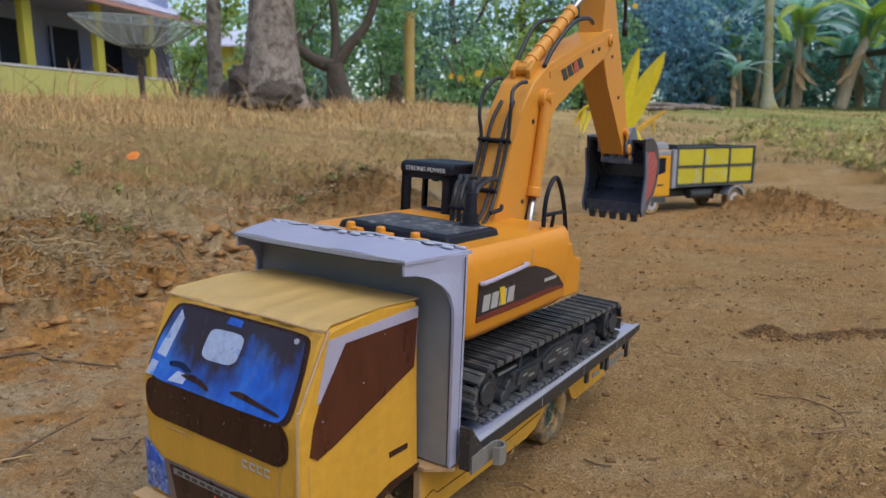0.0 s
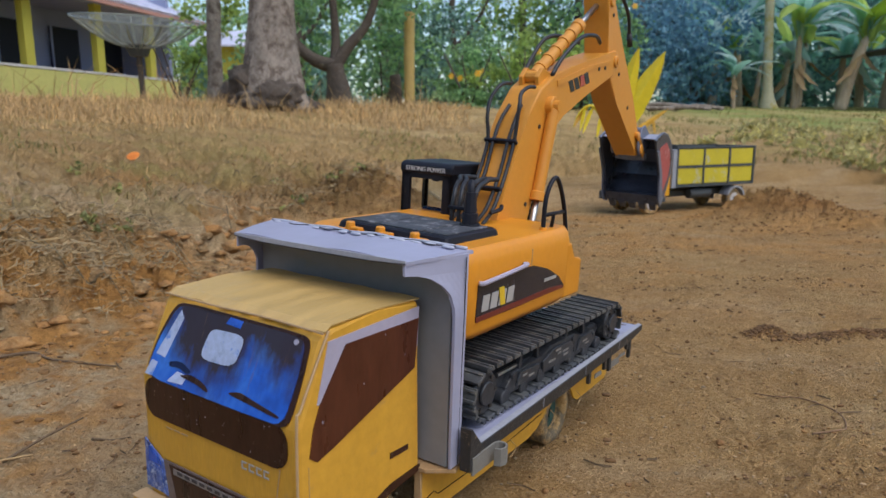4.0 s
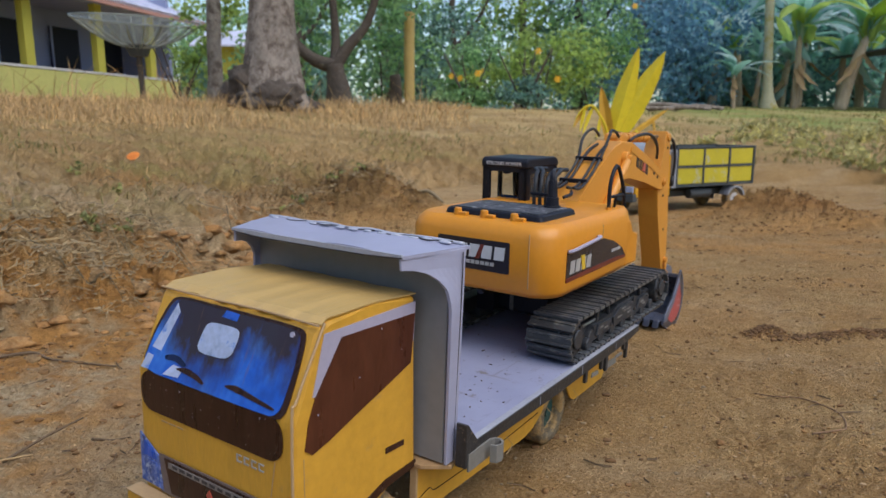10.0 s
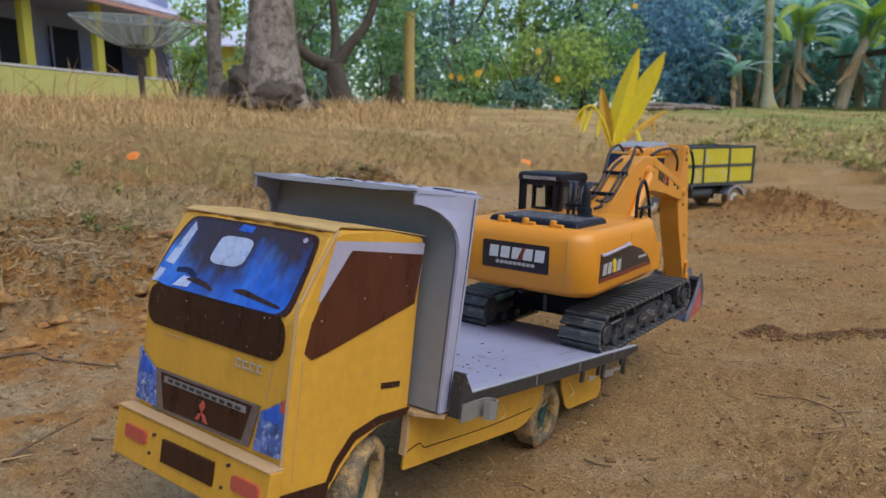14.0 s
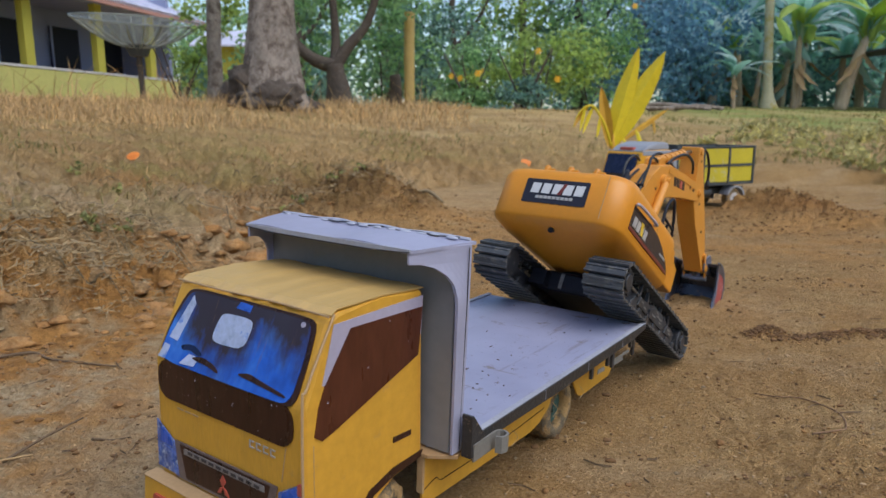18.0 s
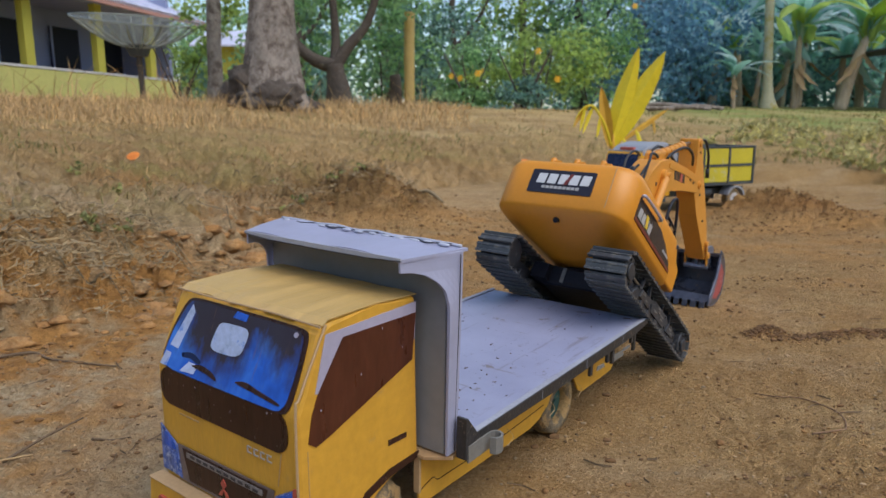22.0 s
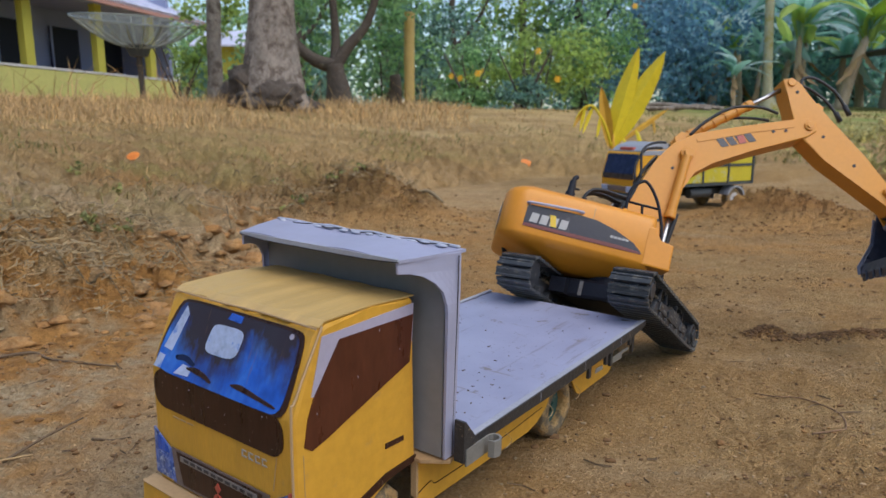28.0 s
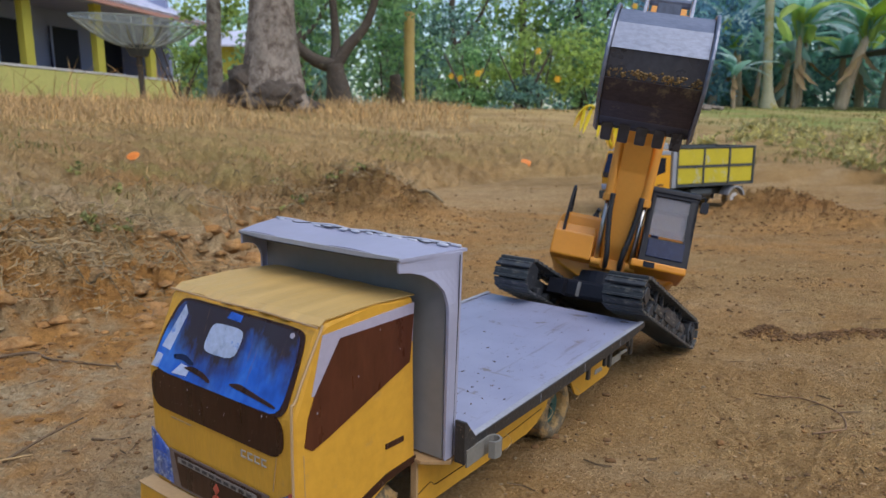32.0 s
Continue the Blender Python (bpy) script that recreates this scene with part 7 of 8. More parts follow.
def build_coconut_seedling():
    x, y = 0.765, 3.1
    t = thing("coconut_seedling", "young palm with upright bright yellow leaves and withered ochre ones", "plant", m=pose(x + 0.015, y, height(x, y)))
    limb(t, [(0, 0, -0.02), (-0.012, 0, 0.12), (-0.022, 0, 0.25)], 0.017, 0.011, "leaf_ochre", 8, "stem")
    limb(t, [(-0.024, -0.01, 0.20), (-0.058, -0.012, 0.292), (-0.108, -0.015, 0.369), (-0.145, -0.018, 0.372), (-0.180, -0.02, 0.335), (-0.198, -0.02, 0.285)], 0.008, 0.003, "leaf_yellow", 8, "leaf_stalk")
    for m, ln, w, arch, mt, lab in (
            (pose(-0.024, 0, 0.205, 82, -76, 0), 0.435, 0.044, -0.05, "leaf_yellow", "upright yellow leaf"),
            (pose(-0.016, 0.005, 0.205, 78, -62, 0), 0.458, 0.052, -0.06, "leaf_yellow", "upright yellow leaf"),
            (pose(-0.030, -0.01, 0.20, 80, -79, 180), 0.27, 0.026, 0.05, "leaf_ochre", "torn ochre leaf"),
            (pose(-0.115, -0.016, 0.370, 60, 66, 180), 0.13, 0.012, 0.3, "leaf_yellow", "drooping yellow leaf"),
            (pose(-0.135, -0.018, 0.372, 60, 48, 180), 0.12, 0.011, 0.5, "leaf_ochre", "drooping ochre leaf"),
            (pose(-0.150, -0.020, 0.368, 60, 76, 180), 0.11, 0.011, 0.2, "leaf_yellow", "drooping yellow leaf"),
            (pose(-0.082, -0.018, 0.330, 60, 82, 180), 0.10, 0.010, 0.1, "leaf_yellow", "drooping yellow leaf"),
            (pose(0.030, -0.005, 0.225, 60, -36, 2), 0.25, 0.013, 0.1, "leaf_ochre", "withered ochre leaf"),
            (pose(0.160, -0.010, 0.322, 60, 80, 0), 0.07, 0.009, 0.1, "leaf_ochre", "drooping ochre leaf"),
            (pose(0.085, -0.010, 0.270, 60, 66, 0), 0.10, 0.013, 0.3, "leaf_yellow", "short yellow leaf"),
            (pose(0.030, -0.010, 0.235, 60, 70, 0), 0.09, 0.012, 0.3, "leaf_yellow", "short yellow leaf")):
        big_leaf(t, m, ln, w, arch, mt, lab, 0.08, 7, 0.5)


# ---- house with a veranda, and a dish before it ----
def build_house():
    a = math.degrees(math.atan2(5.3, 1.27))
    base = height(-7.1, 17.5) - 0.1
    h = thing("house", "single-storey house with lime-green veranda wall and pale metal roof", "house", m=pose(-6.94, 18.3, base, 0, 0, a))
    # local x runs along the front, away from the camera; the front faces -y; x from -9 to 0
    top = 1.37 - base
    part("veranda_wall", box(-9, 0, 0, 0.12, -0.8, top, 0.01), M["wall_lime"], h, "weathered lime-green veranda wall")
    part("wall_cap", box(-9, 0.02, -0.02, 0.14, top, top + 0.05, 0.008), M["sill_pale"], h, "pale capping")
    for x in (-0.95, -2.75, -4.7, -6.6, -8.5):
        part("post", box(x - 0.11, x + 0.11, -0.01, 0.15, top + 0.05, top + 1.50, 0.01), M["post_lime"], h, "yellow-green post")
    wall = part("front_wall", box(-9, 0, 1.5, 1.65, -0.3, 3.0), M["wall_violet"], h, "violet-grey house wall")
    for x in (-0.65, -2.15, -3.62, -5.2, -6.8, -8.3):
        # Solid near-black box: the dimness inside the opening is painted, not built.
        w = part("window", box(x - 0.42, x + 0.42, 1.42, 1.50, top - 0.12, top + 1.12, 0.01), M["window_dark"], wall, "window opening with the dark inside painted on")
        for q in (x - 0.44, x + 0.42):
            part("window_bar", box(q - 0.02, q + 0.03, 1.40, 1.43, top - 0.12, top + 1.12), M["wall_violet"], w)
    part("end_wall", box(-0.12, 0, 0.12, 5.0, -0.3, 3.0), M["wall_violet"], h, "violet-grey end wall")
    part("far_end_wall", box(-9, -8.88, 0.12, 5.0, -0.3, 3.0), M["wall_violet"], h)
    part("back_wall", box(-9, 0, 4.9, 5.0, -0.3, 3.0), M["wall_violet"], h)
    part("veranda_ceiling", box(-9, 0, 0, 1.5, top + 1.5, top + 1.56), M["wall_violet"], h)
    part("fascia", box(-9.4, 0.6, -0.55, -0.50, top + 1.42, top + 1.56), M["fascia"], h, "red-brown fascia board")
    roof = prism([(-0.55, top + 1.56), (2.5, top + 2.75), (5.6, top + 1.56), (5.6, top + 1.50), (2.5, top + 2.68), (-0.55, top + 1.50)], -9.4, 0.6, "x")
    rf = part("roof", roof, M["roof_metal"], h, "pale metal roof")
    for k in range(24):
        x = -9.3 + k * 0.42
        part("roof_seam", prism([(-0.55, top + 1.56), (2.5, top + 2.75), (2.5, top + 2.78), (-0.55, top + 1.59)], x, x + 0.03, "x"), M["roof_metal"], rf)
    # the lime annexe behind
    x, y = -6.3, 22.0
    h2 = thing("annexe", "yellow-green annexe with a red-brown door", "house", m=pose(x, y, height(x, y) - 0.1))
    w2 = part("wall", box(-0.8, 1.2, 0, 0.15, 0, 2.3), M["post_lime"], h2, "yellow-green wall")
    part("door", box(-0.35, 0.30, -0.03, 0.0, 0.2, 1.55, 0.01), M["fascia"], w2, "red-brown slatted door")
    for k in range(4):
        part("door_slat", box(-0.33 + 0.16 * k, -0.31 + 0.16 * k, -0.045, -0.03, 0.2, 1.55), M["bark_dark"], w2)
    part("roof", prism([(-0.4, 2.25), (1.5, 2.9), (1.5, 2.84), (-0.4, 2.2)], -1.5, 1.5, "x"), M["roof_metal"], h2)
    part("side_wall", box(-0.8, -0.65, 0.15, 2.0, 0, 2.3), M["post_lime"], h2)


def build_dish():
    x, y = -4.75, 11.0
    d = thing("satellite_dish", "large grey mesh satellite dish tilted up on a pole", "satellite dish", m=pose(x, y, height(x, y)))
    top = 1.38 - height(x, y)
    part("pole", rod((0.03, 0, -0.05), (0.0, 0, top), 0.045, seg=12), M["bark_dark"], d, "dark pole")
    part("mount", rod((0, 0, top - 0.05), (0, 0, top + 0.12), 0.13, 0.2, 16), M["shed_dark"], d)
    tilt = pose(0, 0, top + 0.08, 10, 6, 0)
    bm = bmesh.new()
    R, deep, seg = 0.93, 0.42, 48
    rings = []
    for k in range(1, 9):
        f = k / 8
        rings.append([bm.verts.new((R * f * math.cos(6.2832 * i / seg), R * f * math.sin(6.2832 * i / seg), deep * f * f)) for i in range(seg)])
    for a, b in zip(rings, rings[1:]):
        for i in range(seg):
            bm.faces.new((a[i], a[(i + 1) % seg], b[(i + 1) % seg], b[i]))
    part("mesh_bowl", bm, M["dish_net"], d, "fine grey wire-mesh bowl", at=tilt, smooth=True)
    for k in range(24):
        a = 6.2832 * k / 24
        part("rib", tube([(R * f * math.cos(a), R * f * math.sin(a), deep * f * f - 0.008) for f in (0.05, 0.35, 0.7, 1.0)], 0.009, 5, None, 3), M["dish_mesh"], d, at=tilt)
    part("rim", tube([(R * math.cos(6.2832 * i / 24), R * math.sin(6.2832 * i / 24), deep) for i in range(25)], 0.012, 6, None, 2), M["dish_mesh"], d, at=tilt)


def net(name):
    """Wire mesh, half open."""
    m, n, l, p = shader(name)
    p.inputs["Base Color"].default_value = (0.30, 0.33, 0.30, 1)
    p.inputs["Roughness"].default_value, p.inputs["Metallic"].default_value = 0.5, 0.3
    w = noise_tex(n, l, 90, 2)
    l.new(ramp(n, l, w, [(0.45, (0.12, 0.12, 0.12, 1)), (0.62, (0.6, 0.6, 0.6, 1))]), p.inputs["Alpha"])
    return m


M["dish_net"] = net("dish_net")
build_trees()
build_shrubs()
build_right_side()
build_coconut_seedling()
build_house()
build_dish()
zp = height(-0.48, 10.0)
tagged(part("pole", tube([(0, 0, -0.1), (0.0, 0, 0.7), (0.01, 0, 1.35)], 0.075, 10, None, 3), M["pole_wood"], None, at=pose(-0.48, 10.0, zp), smooth=True), "ochre-painted timber pole standing in the ground", "pole")
tagged(part("stump", tube([(0, 0, -0.05), (0.01, 0, 0.3), (0, 0, 0.52)], 0.09, 10, None, 3, (0.11, 0.08)), M["bark_dark"], None, at=pose(-0.72, 10.5, height(-0.72, 10.5)), smooth=True), "grey-brown tree stump by a pole", "stump")


def far_woods():
    rng = random.Random(77)
    blobs = []
    for k in range(72):
        a = math.radians(5 * k + rng.uniform(-2, 2))
        front = math.cos(a) > 0.6
        r = rng.uniform(22, 27) if front else rng.uniform(11, 17)
        if math.sin(a) < -0.25 and math.cos(a) > 0.4:
            r = 33
        if math.cos(a) > 0.6 and math.sin(a) > 0.25:
            r = 36
        blobs.append((r * math.sin(a), r * math.cos(a), rng.uniform(0.6, 1.4) if front else rng.uniform(1.6, 3.0), rng.uniform(1.8, 3), rng.uniform(1.8, 3), rng.uniform(1.0, 1.8) if front else rng.uniform(1.8, 3.0)))
    tagged(leaf_cloud("far_woods", "leaf_deep_shade", blobs, 26000, 0.34, 5), "dense green woods all round the clearing", "woods", kind="stuff")


far_woods()


# ---- loose stuff on the ground ----
def loose_heap(name, spots, label, ball, tris, rng):
    """Crumbs strewn thickest at the middle of each spot. spots: x, y, spread in x and y, count, largest."""
    verts, faces = [], []
    for cx, cy, rx, ry, count, big in spots:
        for _ in range(count):
            x, y = rng.gauss(cx, rx), rng.gauss(cy, ry)
            s = big * (0.12 + 0.88 * rng.random() ** 3.5)
            z, k = height(x, y) + s * 0.15, len(verts)
            sx, sy, sz = rng.uniform(0.7, 1.5), rng.uniform(0.7, 1.4), rng.uniform(0.5, 0.9)
            for v in ball:
                g = 1 + rng.uniform(-0.28, 0.28)
                verts.append((x + v.x * s * sx * g, y + v.y * s * sy * g, z + v.z * s * sz * g))
            faces += [(k + a, k + b, k + c) for a, b, c in tris]
    tagged(new(name, mesh_of(name, verts, faces, M[name])), label, "soil", kind="stuff")


def scatter_litter():
    rng = random.Random(31)
    verts, faces = [], []
    n = 0
    while n < 4200:
        y = 0.35 + 5.0 * rng.random() ** 1.6
        x = rng.uniform(-0.75, 0.55) * y
        b = beyond_foot(x, y)
        keep = 0.9 * step(-0.02, 0.2, b) * (1 if x < 0.2 * y else 0.4) * (0.08 + 0.92 * step(1.6, 1.34, y)) * (0.35 + 0.65 * step(0.95, 1.2, y))
        if rng.random() > max(keep, 0.9 * step(0.35, 0.7, heap(x, y, -0.33, 2.2, 0.5, 0.3, 1.0, 0.5))):
            continue
        n += 1
        z = height(x, y) + 0.002
        s = rng.uniform(0.002, 0.0075) * (1 + 0.25 * y)
        a, tx, ty = rng.uniform(0, 6.283), rng.uniform(-0.6, 0.6), rng.uniform(-0.6, 0.6)
        c, q = math.cos(a), math.sin(a)
        w = s * rng.uniform(0.22, 0.55)
        k = len(verts)
        for u, v, up in ((-s, 0, 0.3), (-0.2 * s, w, 0.0), (-0.1 * s, 0, 0.10), (-0.2 * s, -w, 0.05), (s, 0, rng.uniform(0, 0.6)), (0.4 * s, w * 0.8, 0.15), (0.4 * s, -w * 0.8, 0.12)):
            verts.append((x + u * c - v * q, y + u * q + v * c, z + max(-0.001, up * s * 0.6 + tx * u * 0.5 + ty * v * 0.5)))
        faces += [(k, k + 1, k + 2), (k, k + 2, k + 3), (k + 1, k + 5, k + 2), (k + 2, k + 6, k + 3), (k + 5, k + 4, k + 2), (k + 2, k + 4, k + 6)]
    tagged(new("leaf_litter", mesh_of("leaf_litter", verts, faces, M["litter"])), "dry curled brown and grey fallen leaves on the bank", "leaf litter", kind="stuff")
    # dead fibres and stalks matted over the bank
    verts, faces = [], []
    n = 0
    while n < 2200:
        y = 0.6 + 3.6 * rng.random() ** 1.4
        x = rng.uniform(-0.75, 0.30) * y
        if rng.random() > max(0.8 * step(0.35, 0.7, heap(x, y, -0.33, 2.2, 0.5, 0.3, 1.0, 0.5)), step(0.0, 0.25, beyond_foot(x, y)) * (0.2 + 0.8 * step(0.95, 1.25, y)) * (0.08 + 0.92 * step(1.6, 1.34, y))) * (0.3 + 0.7 * step(-0.2, 0.2, noise.noise(Vector((x * 3, y * 3, 8))))):
            continue
        n += 1
        ln, a, r = rng.uniform(0.008, 0.034), rng.uniform(0, 6.28), rng.uniform(0.0004, 0.0011)
        c, q = math.cos(a), math.sin(a)
        bend, z, k = rng.uniform(-0.4, 0.4) * ln, height(x, y), len(verts)
        for f in (-1, -0.3, 0.4, 1):
            px, py = x + c * ln * f - q * bend * (1 - f * f), y + q * ln * f + c * bend * (1 - f * f)
            zz = z + 0.003 + rng.uniform(0, 0.014)
            verts += [(px - q * r, py + c * r, zz), (px + q * r, py - c * r, zz + 0.0006), (px, py, zz + 1.5 * r)]
        for i in (0, 3, 6):
            for j in range(3):
                faces.append((k + i + j, k + i + (j + 1) % 3, k + i + 3 + (j + 1) % 3, k + i + 3 + j))
    tagged(new("dead_stalks", mesh_of("dead_stalks", verts, faces, M["fibre"])), "grey-brown dead stalks and roots matted on the bank", "dead stalks", kind="stuff")
    # grit and clods
    ico = bmesh.new()
    bmesh.ops.create_icosphere(ico, subdivisions=1, radius=1)
    ball = [v.co.copy() for v in ico.verts]
    tris = [[v.index for v in f.verts] for f in ico.faces]
    ico.free()
    for name, count, lo, hi, mat_, label in (("clods", 2600, 0.0008, 0.0036, "clod", "crumbs and clods of dry clay on the yard"), ("grit", 4200, 0.0007, 0.0020, "grit", "pale sand grains and grit on the yard")):
        verts, faces = [], []
        for _ in range(count):
            y = 0.34 + 3.2 * rng.random() ** (1.9 if name == "clods" else 2.4)
            x = rng.uniform(-0.75, 0.75) * y
            s = lo + (hi - lo) * rng.random() ** 4 * (1 + 0.4 * y)
            if name == "clods" and noise.noise(Vector((x * 6, y * 6, 0))) < rng.uniform(-0.35, 0.35):
                continue
            z = height(x, y) + s * 0.2
            sx, sy, sz, k = rng.uniform(0.7, 1.5), rng.uniform(0.7, 1.4), rng.uniform(0.5, 0.85), len(verts)
            for v in ball:
                g = 1 + rng.uniform(-0.22, 0.22)
                verts.append((x + v.x * s * sx * g, y + v.y * s * sy * g, z + v.z * s * sz * g))
            faces += [(k + a, k + b, k + c) for a, b, c in tris]
        tagged(new(name, mesh_of(name, verts, faces, M[mat_])), label, "soil", kind="stuff")
    # loose earth on the heaps, at the yard's edges and in a low ridge
    heaps = ((1.05, 2.06, 0.16, 0.12, 1700, 0.0048), (1.24, 2.00, 0.2, 0.08, 800, 0.0042), (0.90, 2.08, 0.12, 0.08, 250, 0.004), (-0.28, 2.02, 0.30, 0.18, 1300, 0.006), (0.05, 1.95, 0.2, 0.14, 350, 0.005), (-0.62, 1.12, 0.12, 0.24, 900, 0.006), (-0.55, 0.80, 0.10, 0.12, 300, 0.005), (0.36, 0.70, 0.14, 0.14, 700, 0.0020), (-0.30, 0.85, 0.12, 0.25, 400, 0.0035), (0.55, 1.5, 0.5, 0.35, 600, 0.004), (0.2, 1.35, 0.3, 0.2, 300, 0.004))
    ridges = ((0.60, 0.930, 0.066, 0.007, 3000, 0.0030), (0.467, 0.945, 0.014, 0.006, 700, 0.0034), (0.42, 1.22, 0.05, 0.012, 160, 0.003), (0.62, 1.30, 0.07, 0.012, 200, 0.003), (0.30, 1.02, 0.03, 0.02, 120, 0.003), (0.50, 0.60, 0.08, 0.05, 500, 0.0022), (-0.29, 0.66, 0.04, 0.10, 160, 0.003))
    ridges += tuple((rng.uniform(0.05, 0.75) * q, q, rng.uniform(0.02, 0.07), rng.uniform(0.006, 0.02), 60, 0.0014 + 0.0014 * q) for q in (0.44, 0.48, 0.52, 0.57, 0.62, 0.66, 0.72, 0.80, 0.88, 1.0, 1.1, 1.25, 1.4, 1.6, 1.75, 0.46, 0.55, 0.68, 0.77, 0.95))
    loose_heap("loose_earth", heaps, "crumbled orange-brown earth on the heaps and bank", ball, tris, rng)
    loose_heap("damp_clods", ridges, "dark damp clods in a low ridge on the yard", ball, tris, rng)
    # small dark bits of twig and bark
    bm_v, bm_f = [], []
    for _ in range(260):
        y = 0.36 + 2.0 * rng.random() ** 1.8
        x = rng.uniform(-0.75, 0.7) * y
        if x > 0 and rng.random() < 0.55:
            continue
        ln, a, r = rng.uniform(0.003, 0.014), rng.uniform(0, 6.28), rng.uniform(0.0003, 0.0008)
        c, q = math.cos(a), math.sin(a)
        k, z = len(bm_v), height(x, y) + 0.001
        bend = rng.uniform(-0.3, 0.3) * ln
        for f in (-1, 0, 1):
            px, py = x + c * ln * f - q * bend * (1 - f * f), y + q * ln * f + c * bend * (1 - f * f)
            bm_v += [(px - q * r, py + c * r, z), (px + q * r, py - c * r, z), (px, py, z + 2 * r)]
        for i in (0, 3):
            for j in range(3):
                bm_f.append((k + i + j, k + i + (j + 1) % 3, k + i + 3 + (j + 1) % 3, k + i + 3 + j))
    tagged(new("twig_bits", mesh_of("twig_bits", bm_v, bm_f, M["twig"])), "small dark bits of twig and bark", "twigs", kind="stuff")


def edge_weeds():
    """Broad-leaved weeds on the low ledge at the yard's far side."""
    rng = random.Random(8)
    blobs = []
    while len(blobs) < 48:
        y = 3.4 + 2.6 * rng.random() ** 1.6
        x = rng.uniform(0.36, 0.72) * y
        if beyond_foot(x, y) < 0.05 or noise.noise(Vector((x * 1.5, y * 1.5, 40))) < rng.uniform(-0.4, 0.3):
            continue
        r = rng.uniform(0.05, 0.16)
        blobs.append((x, y, height(x, y) + 0.4 * r, r, r, r * 0.6))
    tagged(leaf_cloud("edge_weeds", "weed_leaf", blobs, 1500, 0.050, 8), "yellow-green broad-leaved weeds on the ledge beside the yard", "weeds", kind="stuff")


def bank_weeds():
    """Small green weeds on the earth heap and the shoulder of the bank."""
    spots = ((-0.45, 2.02, 0.035), (-0.40, 2.05, 0.040), (-0.33, 2.06, 0.030), (-0.24, 2.08, 0.025), (-0.68, 1.27, 0.028), (-0.63, 1.30, 0.022), (-0.90, 1.85, 0.030), (-1.20, 2.20, 0.040), (-0.60, 2.30, 0.035), (-0.86, 1.22, 0.022), (-0.52, 1.36, 0.020))
    blobs = [(x, y, height(x, y) + 0.3 * r, r * 1.3, r, r * 0.6) for x, y, r in spots]
    tagged(leaf_cloud("bank_weeds", "bank_leaf", blobs, 420, 0.014, 23), "small green weeds on the earth heap and bank", "weeds", kind="stuff")


def bank_roots():
    """Dead roots and stalks lying tangled over the shoulder of the bank."""
    rng = random.Random(52)
    bm = bmesh.new()
    made = 0
    while made < 90:
        y = 0.95 + 1.5 * rng.random()
        x = rng.uniform(-0.72, -0.22) * y
        off = beyond_foot(x, y)
        if off < 0.07 or off > 0.75 or noise.noise(Vector((x * 4, y * 4, 17))) < rng.uniform(-0.3, 0.25):
            continue
        made += 1
        ln, a = rng.uniform(0.03, 0.11), rng.uniform(-0.9, 0.9) + (math.pi / 2 if rng.random() < 0.3 else 0)
        bend, pts = rng.uniform(-0.35, 0.35) * ln, []
        for f in (-0.5, -0.2, 0.15, 0.5):
            px = x + ln * f * math.cos(a) - bend * (0.25 - f * f) * math.sin(a)
            py = y + ln * f * math.sin(a) + bend * (0.25 - f * f) * math.cos(a)
            pts.append((px, py, height(px, py) + rng.uniform(0.002, 0.012)))
        r = rng.uniform(0.0005, 0.0009) * (1 + 0.5 * y)
        tube(pts, r, 5, bm, 3, (r, r * 0.5))
    tagged(part("dead_roots", bm, M["dead_root"], None), "grey-green dead roots and stalks tangled on the bank", "roots", kind="stuff")


M["dead_root"] = paint("dead_root", (0.24, 0.195, 0.12), 0.9, var=0.35, scale=30, pick="island", spread=0.5)
M["fibre"] = paint("fibre", (0.31, 0.225, 0.12), 0.85, var=0.3, pick="island", spread=0.3)
M["loose_earth"] = paint("loose_earth", (0.24, 0.125, 0.046), 0.95, var=0.35, scale=30, fine=240, bump=0.5, pick="island", spread=0.3)
M["damp_clods"] = paint("damp_clods", (0.165, 0.086, 0.034), 0.9, var=0.4, scale=30, fine=240, bump=0.5, pick="island", spread=0.3)
M["grit"] = paint("grit", (0.36, 0.25, 0.14), 0.85, var=0.3, pick="island", spread=0.3)
scatter_litter()
edge_weeds()
bank_weeds()
bank_roots()


def stick_thing(pts, r0, r1, label, material="twig"):
    pts = [(x, y, height(x, y) + max(r0, r1) * 0.7 + dz) for x, y, dz in pts]
    tagged(part("twig", tube(pts, r0, 7, None, 5, (r0, r1)), M[material], None, smooth=True), label, "twig", "twigs on the ground")


stick_thing([(-0.60, 0.815, 0.004), (-0.535, 0.842, 0.003), (-0.49, 0.815, 0.002), (-0.405, 0.802, 0.0)], 0.0024, 0.0011, "crooked dark brown twig lying at the foot of the bank")
stick_thing([(0.354, 0.732, 0.0005), (0.369, 0.714, 0.0005), (0.395, 0.706, 0.0005), (0.411, 0.666, 0.0005), (0.404, 0.638, 0.0005), (0.388, 0.628, 0.0005), (0.359, 0.618, 0.0005)], 0.0006, 0.0010, "thin bent root lying on the clay", "root_pale")
stick_thing([(-0.335, 0.605, 0.002), (-0.318, 0.612, 0), (-0.30, 0.610, 0)], 0.0013, 0.0008, "short dark twig on the clay")
stick_thing([(-0.395, 0.565, 0.0), (-0.372, 0.595, 0.010), (-0.352, 0.625, 0.016)], 0.0016, 0.0008, "grey-green stalk rising from the clay")
stick_thing([(-0.44, 0.60, 0.0), (-0.41, 0.555, 0.004), (-0.37, 0.57, 0.006)], 0.0014, 0.0008, "pale grass stalk on the clay", "straw")
